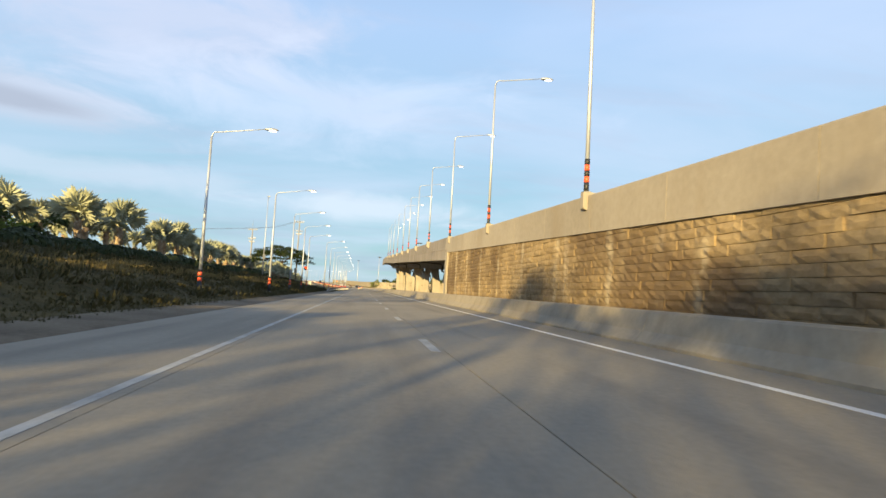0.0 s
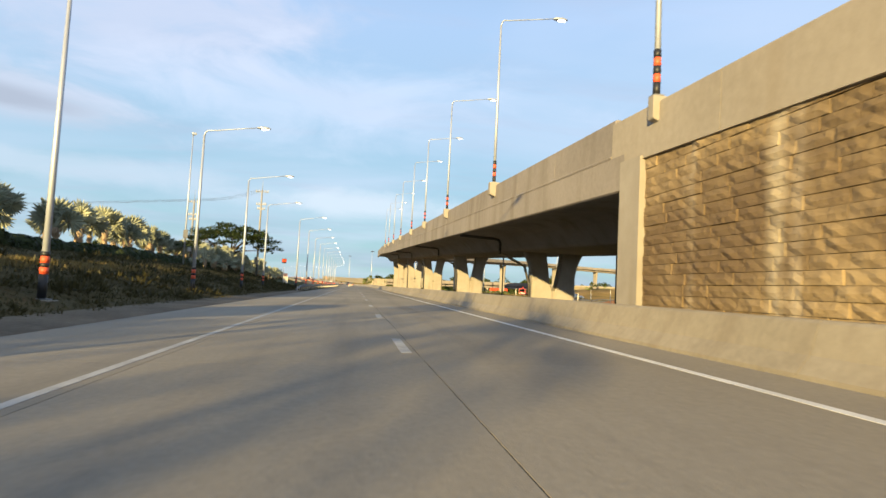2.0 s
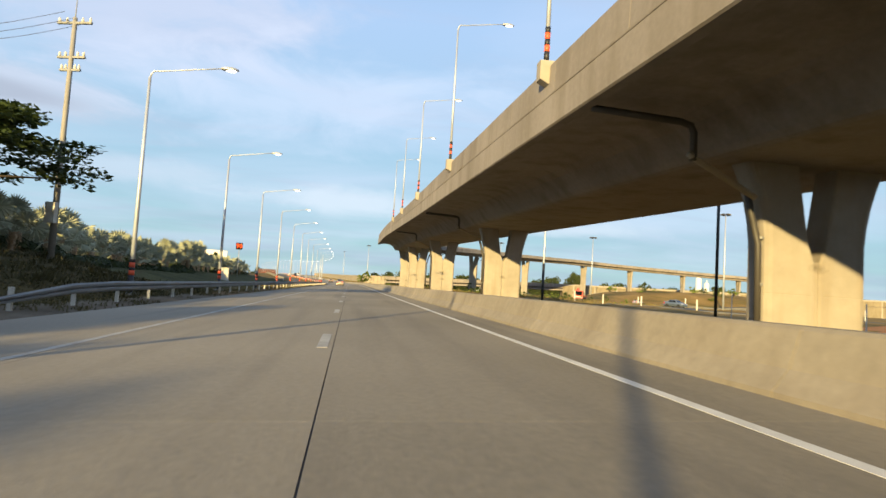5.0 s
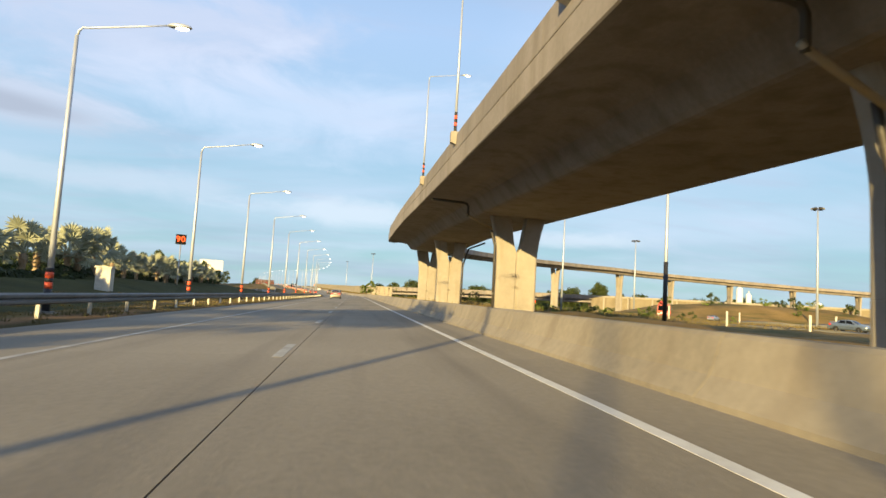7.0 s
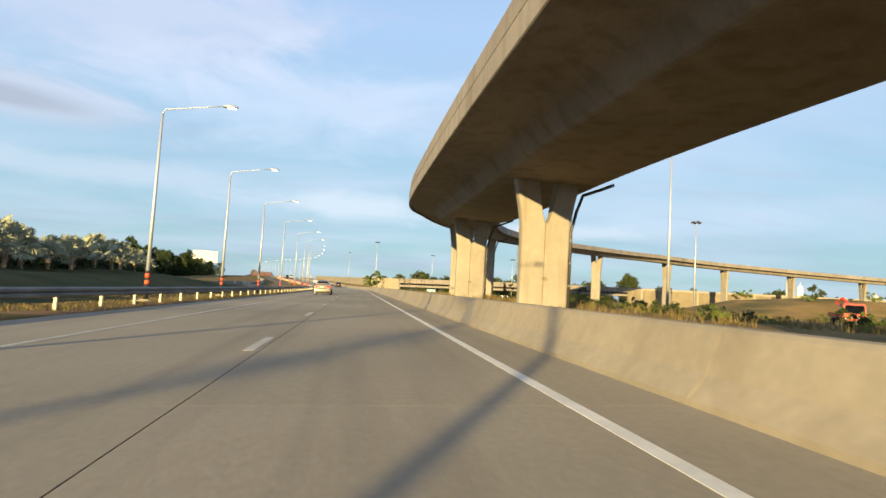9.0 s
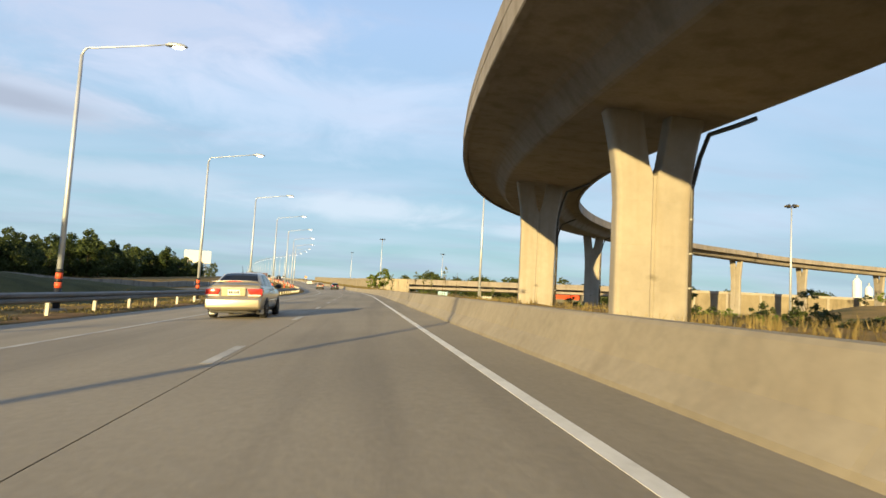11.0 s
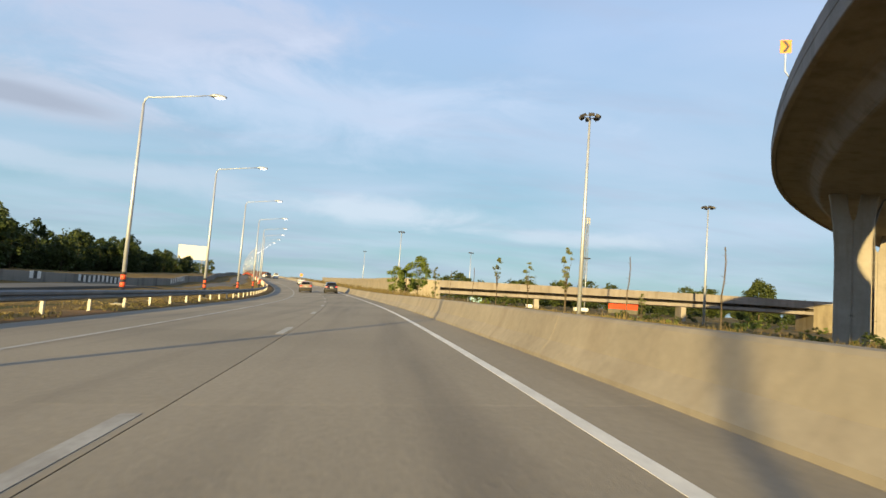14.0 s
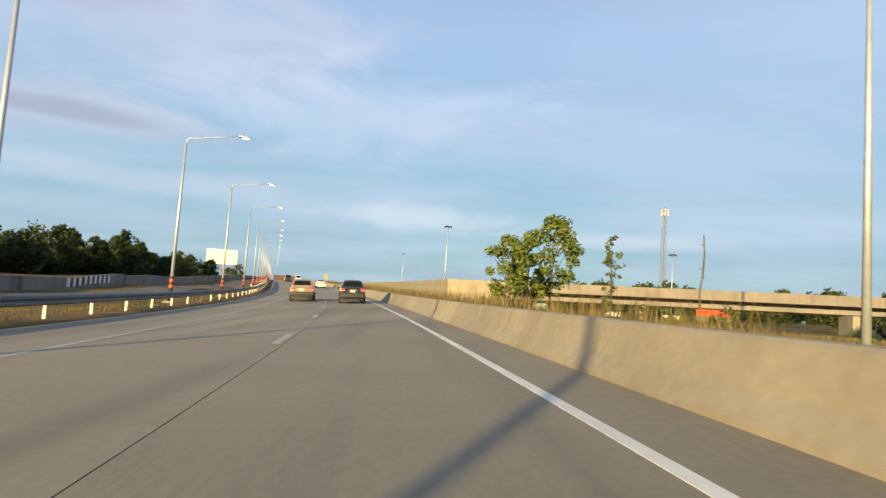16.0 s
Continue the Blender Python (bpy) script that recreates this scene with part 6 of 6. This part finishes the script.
park("sedan", 235.6, -1.95, "champagne metallic sedan with a boot spoiler in its lane", SEDAN, p_gold)
park("suv", 369.5, 1.69, "dark grey compact sport utility car ahead in its lane", SUV, p_dark)
park("suv", 372.5, -1.85, "bronze sport utility car with black trim ahead in its lane", dict(SUV, rear=dict(SUV["rear"], bumper_mat=m_trim)), p_tan)
park("sedan", 433.0, 1.8, "small white sedan far ahead on the road", SEDAN, p_white)
park("van", 512.0, 0.6, "white passenger van near the crest of the road", VAN, p_white)
park("van", 505.0, -2.4, "dark passenger van near the crest of the road", VAN, p_dark)
park("sedan", 540.0, -2.2, "white sedan far ahead near the crest", SEDAN, p_white)
car("sedan", pose(92.0, 275.3, floor_z(92.0, 276) + 0.14, 0, 0, -55), "silver sedan on the far slip road", SEDAN, p_silver)
car("sedan", pose(61.0, 201.5, floor_z(60.0, 200) + 0.12, 0, 0, 200), "grey-blue sedan on the slip road beyond the piers", SEDAN, p_blue)
car("suv", pose(153.5, 369, floor_z(155, 370) + 0.12, 0, 0, 100), "white car parked beside the scrub", SUV, p_white)

trk = thing("crane_truck", pose(59.2, 239.0, floor_z(57, 233) + 0.12, 0, 0, 150), "red truck with a folded loading crane on the slip road", "truck")
p_red = car_paint("truck_red", (0.48, 0.045, 0.016), 0.0, 0.5)
bm = bmesh.new()
CAB = [(5.3, 0.75), (7.0, 0.75), (7.05, 1.45), (6.85, 2.55), (6.6, 2.66), (5.3, 2.66)]
sides = [[bm.verts.new((x * (1.0 if z < 1.6 else 0.93), y, z)) for y, z in CAB] for x in (-1.12, 1.12)]
bm.faces.new(sides[0]), bm.faces.new(sides[1][::-1])
for i in range(6):
    bm.faces.new((sides[0][i], sides[1][i], sides[1][(i + 1) % 6], sides[0][(i + 1) % 6]))
bmesh.ops.recalc_face_normals(bm, faces=bm.faces)
bmesh.ops.bevel(bm, geom=bm.edges[:], offset=0.07, segments=2, affect="EDGES")
part("cab", bm, p_red, trk)
bm = bmesh.new()
bm.faces.new([bm.verts.new(q) for q in ((-0.95, 7.055, 1.55), (0.95, 7.055, 1.55), (0.9, 6.90, 2.42), (-0.9, 6.90, 2.42))])
bmesh.ops.solidify(bm, geom=bm.faces[:], thickness=0.02)
part("windscreen", bm, m_glass, trk)
part("sun_visor", boxed((-0.95, 6.78, 2.48), (0.95, 7.08, 2.55), 0.02), p_red, trk)
part("grille", boxed((-0.6, 7.03, 1.02), (0.6, 7.09, 1.22), 0.02), m_plate, trk)
part("bumper", boxed((-1.12, 6.95, 0.42), (1.12, 7.18, 0.74), 0.05), m_trim, trk)
for sd in (-1, 1):
    part("headlamp", boxed((sd * 0.85 - 0.18, 7.02, 0.84), (sd * 0.85 + 0.18, 7.09, 1.05), 0.03), m_clear, trk)
    part("mirror", boxed((sd * 1.32 - 0.1, 6.7, 1.75), (sd * 1.32 + 0.1, 6.8, 2.25), 0.03), m_trim, trk)
    part("side_board", boxed((sd * 1.13 - 0.04, 0.0, 1.1), (sd * 1.13 + 0.04, 4.3, 1.55), 0.015), p_red, trk)
part("load_bed", boxed((-1.15, 0.0, 0.98), (1.15, 4.3, 1.09), 0.02), m_trim, trk)
part("tail_board", boxed((-1.1, -0.08, 1.1), (1.1, -0.01, 1.55), 0.015), p_red, trk)
v, f = tube([(0, 4.8, 1.0), (0, 4.8, 2.5)], [0.26, 0.18], 10)
mesh("crane_post", v, f, p_red, trk, True)
v, f = tube([(0, 4.8, 2.5), (0.5, 4.0, 3.25), (1.0, 3.2, 2.7), (0.6, 4.6, 2.15)], [0.17, 0.16, 0.13, 0.10], 6)
mesh("crane_boom", v, f, p_red, trk)
part("chassis", boxed((-0.45, 0.1, 0.6), (0.45, 6.6, 0.97), 0.02), m_trim, trk)
for y in (0.9, 2.1, 6.1):
    for sd in (-1, 1):
        wheel(trk, sd * 1.0, y, 0.48, 0.3, sd)


# ---- far things ----
m_lane = material("lane_asphalt", (0.09, 0.088, 0.084), (0.17, 0.165, 0.155), 0.9, 0, 0.2, 10, 0.3)


def strip_road(name, pts, left, half, label):
    """A narrow asphalt road laid along a few places."""
    d = [0.0]
    for a, b in zip(pts, pts[1:]):
        d.append(d[-1] + math.hypot(b[0] - a[0], b[1] - a[1]))

    def at(s, l, h):
        x, y = np.interp(s, d, [p[0] for p in pts]), np.interp(s, d, [p[1] for p in pts])
        x2, y2 = np.interp(s + 3, d, [p[0] for p in pts]), np.interp(s + 3, d, [p[1] for p in pts])
        if s + 3 > d[-1]:
            x2, y2 = 2 * x - np.interp(s - 3, d, [p[0] for p in pts]), 2 * y - np.interp(s - 3, d, [p[1] for p in pts])
        t = math.atan2(y2 - y, x2 - x)
        cz = floor_z(float(x), float(y))
        return Vector((x + l * math.sin(t), y - l * math.cos(t), cz + 0.1 + h))

    v2, f2 = sweep([(left, 0), (half, 0), (half, -1.2), (left, -1.2)], steps(0, d[-1], 6), at)
    tagged(mesh(name, v2, f2, m_lane), label, "road", kind="structure")
    return at, d[-1]


strip_road("slip_road", [(80, 70), (81, 120), (76, 165), (63, 193), (57, 213), (57, 232), (68, 258), (100, 280), (140, 284), (196, 300), (250, 340), (330, 400)], -3.6, 3.6, "narrow grey slip road through the scrub")
left_at, left_len = strip_road("side_road", [(-40, 250), (-33, 300), (-28.5, 335), (-26.3, 352), (-25.8, 370), (-25.6, 386), (-29.5, 420), (-38.5, 461), (-52, 540), (-72, 660)], -0.6, 3.4, "grey side road beyond the verge")
m_noise = material("weathered_concrete", (0.17, 0.16, 0.14), (0.30, 0.28, 0.25), 0.9, streak=((0.07, 0.065, 0.06), (0.8, 0.8, 0.2), 0.5, 0.7, 0.6))
m_zebra = plain("white_stripe_paint", (0.70, 0.69, 0.66), 0.6)
v, f = sweep([(-5.0, -0.8), (-5.0, 0.95), (-5.25, 0.95), (-5.25, -0.8)], steps(0, left_len, 5), left_at)
sidewall = tagged(mesh("barrier_side", v, f, m_noise), "weathered concrete parapet beside the side road", "barrier", kind="structure")
for s0, s1 in ((96.0, 97.5), (104.5, 115.5), (133.5, 142.5)):
    s = s0
    k = 0
    while s < s1:
        v, f = sweep([(-4.985, 0.15), (-4.985, 0.9), (-5.0, 0.9), (-5.0, 0.15)], [s, s + 0.55], left_at)
        mesh("stripe", v, f, m_black if k % 2 else m_zebra, sidewall)
        s += 0.55
        k += 1

# orange works fence behind the rail, works sign
m_orange = plain("fence_orange", (0.70, 0.16, 0.03), 0.6)
fence = thing("works_fence", Matrix.Identity(4), "orange works fence behind the crash rail", "fence")
s = 402.0
while s < 500:
    for h0, h1 in ((0.30, 0.52), (0.66, 0.92)):
        v, f = sweep([(-8.15, h0), (-8.15, h1), (-8.2, h1), (-8.2, h0)], [s, s + 2.9], rd)
        mesh("board", v, f, m_orange, fence)
    v, f = sweep([(-8.2, -0.2), (-8.2, 0.95), (-8.3, 0.95), (-8.3, -0.2)], [s, s + 0.1], rd)
    mesh("stake", v, f, m_white_post, fence)
    s += 3.0
p = rd(478, 6.2)
ws = thing("works_sign", pose(p.x, p.y, p.z, 0, 0, rd_turn(478)), "orange works sign on a thin post", "traffic sign")
v, f = tube([(0, 0, -0.5), (0, 0, 2.0)], 0.05, 6)
mesh("post", v, f, m_galv, ws)
part("panel", boxed((-0.4, -0.05, 1.6), (0.4, -0.02, 2.5), 0.01), plain("works_orange", (0.85, 0.30, 0.04), 0.5), ws)

# lattice tower
tw = thing("lattice_tower", pose(120.8, 608, -2, 0, 0, 15), "tall grey steel lattice tower with aerials on top", "tower")
H = 54.0
for sx in (-1, 1):
    for sy in (-1, 1):
        v, f = tube([(sx * 1.3, sy * 1.3, 0), (sx * 0.6, sy * 0.6, H)], 0.11, 5)
        mesh("leg", v, f, m_galv_dull, tw)
for i in range(18):
    z0, z1 = H * i / 18, H * (i + 1) / 18
    w0, w1 = 1.3 - 0.7 * i / 18, 1.3 - 0.7 * (i + 1) / 18
    for k in range(4):
        a0 = Matrix.Rotation(k * math.pi / 2, 4, "Z")
        for q in (((-w0, -w0, z0), (w1, -w1, z1)), ((w0, -w0, z0), (-w1, -w1, z1)), ((-w1, -w1, z1), (w1, -w1, z1))):
            v, f = tube([a0 @ Vector(q[0]), a0 @ Vector(q[1])], 0.05, 4)
            mesh("brace", v, f, m_galv_dull, tw)
for k in range(6):
    a = k * math.pi / 3
    part("aerial_panel", boxed((1.5 * math.cos(a) - 0.2, 1.5 * math.sin(a) - 0.2, H - 4), (1.5 * math.cos(a) + 0.2, 1.5 * math.sin(a) + 0.2, H - 0.5), 0.03), m_white_post, tw)

# silos, container, sheds far across the scrub
for x, y, r, h in ((238, 471, 1.9, 21), (243.5, 470, 1.6, 17.5), (300, 480, 2.5, 15)):
    e = thing("silo", pose(x, y, -2, 0, 0, 0), "white round silo far across the scrub", "silo", "far silos")
    v, f = tube([(0, 0, 0), (0, 0, h * 0.93), (0, 0, h)], [r, r, r * 0.4], 18)
    mesh("shell", v, f, m_zebra, e)
    v, f = tube([(0, 0, h - 0.2), (0, 0, h + 1.5)], r * 0.25, 8)
    mesh("cap", v, f, m_galv, e)


def shed(x, y, w, d, h, turn, colour, label, category, name, base=None):
    e = thing(name, pose(x, y, floor_z(x, y) - 0.2 if base is None else base, 0, 0, turn), label, category)
    mt = plain(name + "_paint", colour, 0.6)
    part("body", boxed((-w / 2, -d / 2, 0), (w / 2, d / 2, h), 0.05), mt, e)
    for i in range(int(w / 1.2)):
        x0 = -w / 2 + 0.5 + i * 1.2
        part("rib", boxed((x0, -d / 2 - 0.06, 0.2), (x0 + 0.35, -d / 2, h - 0.2)), mt, e)
    return e


low = floor_z(134.8, 585.0) - 0.2
shed(134.8, 585.0, 19.5, 3, 2.6, 24, (0.16, 0.15, 0.11), "dull grey-brown container carrying an orange one", "container", "container")
shed(134.8, 585.0, 19.0, 3, 4.6, 24, (0.75, 0.09, 0.03), "orange-red shipping container under the flyover", "container", "container", low + 2.6)
shed(95, 540, 6, 3, 1.7, 0, (0.70, 0.70, 0.68), "white site cabin under the flyover", "cabin", "site_cabin")
shed(70, 530, 5, 3, 1.7, 0, (0.70, 0.70, 0.68), "white site cabin under the flyover", "cabin", "site_cabin")
shed(48, 545, 5, 3, 3.0, 0, (0.30, 0.48, 0.55), "pale blue site cabin under the flyover", "cabin", "site_cabin")
shed(-89, 760, 18, 12, 7, 10, (0.09, 0.035, 0.03), "long dark red shed beyond the road crest", "shed", "shed")
for x, y in ((56.5, 184.0), (52.5, 195.0), (51.0, 208.0), (50.5, 222.0), (74.1, 238.1), (72.0, 212.9), (77, 196), (84, 180)):
    e = thing("marker_post", pose(x, y, floor_z(x, y) - 0.1, 0, 0, 0), "white marker post beside the slip road", "post", "marker posts")
    v, f = tube([(0, 0, 0), (0, 0, 2.1)], 0.14, 10)
    mesh("shaft", v, f, m_white_post, e)
    v, f = tube([(0, 0, 2.1), (0, 0, 2.17)], 0.16, 10)
    mesh("cap", v, f, m_white_post, e)

fence2 = thing("wire_fence", Matrix.Identity(4), "thin pale fence posts with wire before the mound", "fence")
y = 92.0
last = None
while y < 152:
    x = 33.0 + 0.04 * (y - 92)
    z = floor_z(x, y)
    v, f = tube([(x, y, z - 0.3), (x, y, z + 2.6)], 0.045, 6)
    mesh("post", v, f, m_white_post, fence2)
    if last:
        for h in (1.2, 2.4):
            v, f = tube([(last[0], last[1], last[2] + h), (x, y, z + h)], 0.01, 4)
            mesh("wire", v, f, m_wire, fence2)
    last = (x, y, z)
    y += 7.5

fence3 = thing("ridge_fence", Matrix.Identity(4), "row of short pale posts along the top of the mound", "fence")
for k in range(13):
    x, y = 55.5 + 0.6 * math.sin(k), 88.0 + 3.1 * k
    z = floor_z(x, y)
    v, f = tube([(x, y, z - 0.3), (x, y, z + 1.9)], 0.05, 6)
    mesh("post", v, f, m_white_post, fence3)

# ---- pieces of road, barrier, parapet and wall ----
s = -90.0
while s < 470:
    e = s + 9.0
    for l0, l1 in ((-6.48, -3.354), (-3.345, 0.026), (0.04, 4.5)):
        v, f = sweep([(l0, 0), (l1, 0), (l1, -0.06), (l0, -0.06)], steps(s + 0.0015, e - 0.0015, 3), rd)
        mesh("slab", v, f, m_slab, road)
    s = e
v, f = sweep([(-6.48, 0), (4.5, 0), (4.5, -0.06), (-6.48, -0.06)], steps(s, 900, 6), rd)
tagged(mesh("far_slabs", v, f, m_slab, road), kind="stuff")

s = -60.0
while s < 460:
    e = s + 8.0
    v, f = sweep(BARRIER, steps(s + 0.006, e - 0.006, 4), rd)
    mesh("panel", v, f, m_barrier, barrier)
    s = e
v, f = sweep(BARRIER, steps(s, 800, 8), rd)
tagged(mesh("far_panels", v, f, m_barrier, barrier), kind="stuff")

PARAPET = [(-7.435, -0.985), (-7.445, -0.93), (-7.37, -0.88), (-7.34, 0.09), (-7.30, 0.13), (-7.11, 0.13), (-7.07, 0.09), (-6.99, -0.97)]
FASCIA = [(-7.42, -1.27), (-7.40, -0.04), (-7.36, 0), (-7.17, 0), (-7.13, -0.04), (-7.05, -1.27)]
RIGHT_SIDE = [(5.22, -0.35), (5.31, -0.04), (5.35, 0), (5.54, 0), (5.58, -0.04), (5.62, -0.90), (5.65, -0.94), (5.65, -1.36), (5.60, -1.40), (5.32, -1.40), (5.32, -0.35)]
s = -60.0
while s < 590:
    e = s + 4.9
    prof = FASCIA if e < 53 else PARAPET
    v, f = sweep(prof, steps(s + 0.008, e - 0.008, 2.5), ramp)
    mesh("parapet_panel", v, f, m_fascia if e < 53 else m_deck, ramp_body)
    v, f = sweep(RIGHT_SIDE if e >= 53 else [(-a, b) for a, b in prof][::-1], steps(s + 0.008, e - 0.008, 2.5), ramp)
    mesh("parapet_panel", v, f, m_deck, ramp_body)
    s = e

# rough blocks of the ramp wall: shared shapes, the nearest as pieces of their own
rb = random.Random(5)


def block_shape(w, h):
    bm = bmesh.new()
    nx2, nz2 = 4, 2
    grid = []
    for k in range(nz2 + 1):
        row = []
        for j in range(nx2 + 1):
            edge = j in (0, nx2) or k in (0, nz2)
            row.append(bm.verts.new((-(0.0 if edge else rb.uniform(0.008, 0.034)) - rb.uniform(0, 0.018), w * j / nx2, h * k / nz2)))
        grid.append(row)
    for k in range(nz2):
        for j in range(nx2):
            bm.faces.new((grid[k][j], grid[k][j + 1], grid[k + 1][j + 1], grid[k + 1][j]))
    rim = [grid[0][j] for j in range(nx2 + 1)] + [grid[k][nx2] for k in range(1, nz2 + 1)] + [grid[nz2][j] for j in range(nx2 - 1, -1, -1)] + [grid[k][0] for k in range(nz2 - 1, 0, -1)]
    back = [bm.verts.new((0.16, q.co.y, q.co.z)) for q in rim]
    for a in range(len(rim)):
        b = (a + 1) % len(rim)
        bm.faces.new((rim[b], rim[a], back[a], back[b]))
    me = bpy.data.meshes.new("block")
    bm.to_mesh(me)
    bm.free()
    me.materials.append(m_block)
    return me


COURSE = 0.235
shapes = [block_shape(rb.uniform(0.72, 0.9), COURSE - 0.009) for _ in range(10)]
near, rest_v, rest_f = 0, [], []
for k in range(26):
    z = -0.1 + COURSE * k
    y = -62.0 + (k % 2) * 0.4
    while y < 50.6:
        me = shapes[rb.randrange(len(shapes))]
        w = max(q.co.y for q in me.vertices)
        fit = 1.0 if 50.9 - y - w > 0.35 else (50.885 - y) / w
        if z < ramp(y, 0, -1.26).z:
            x = 5.93 + rb.uniform(-0.02, 0.02)
            if 12 < y < 46 and near < 300 and k > 2 and (k + int(y)) % 2 == 0:
                ob = new("block", me)
                ob.parent = wall_core
                ob.location = (x, y, z)
                near += 1
            else:
                n = len(rest_v)
                rest_v += [(x + q.co.x, y + q.co.y * fit, z + q.co.z) for q in me.vertices]
                rest_f += [tuple(n + c for c in p.vertices) for p in me.polygons]
        if fit != 1.0:
            break
        y += w + 0.012
tagged(mesh("blocks", rest_v, rest_f, m_block, wall_core), kind="stuff")
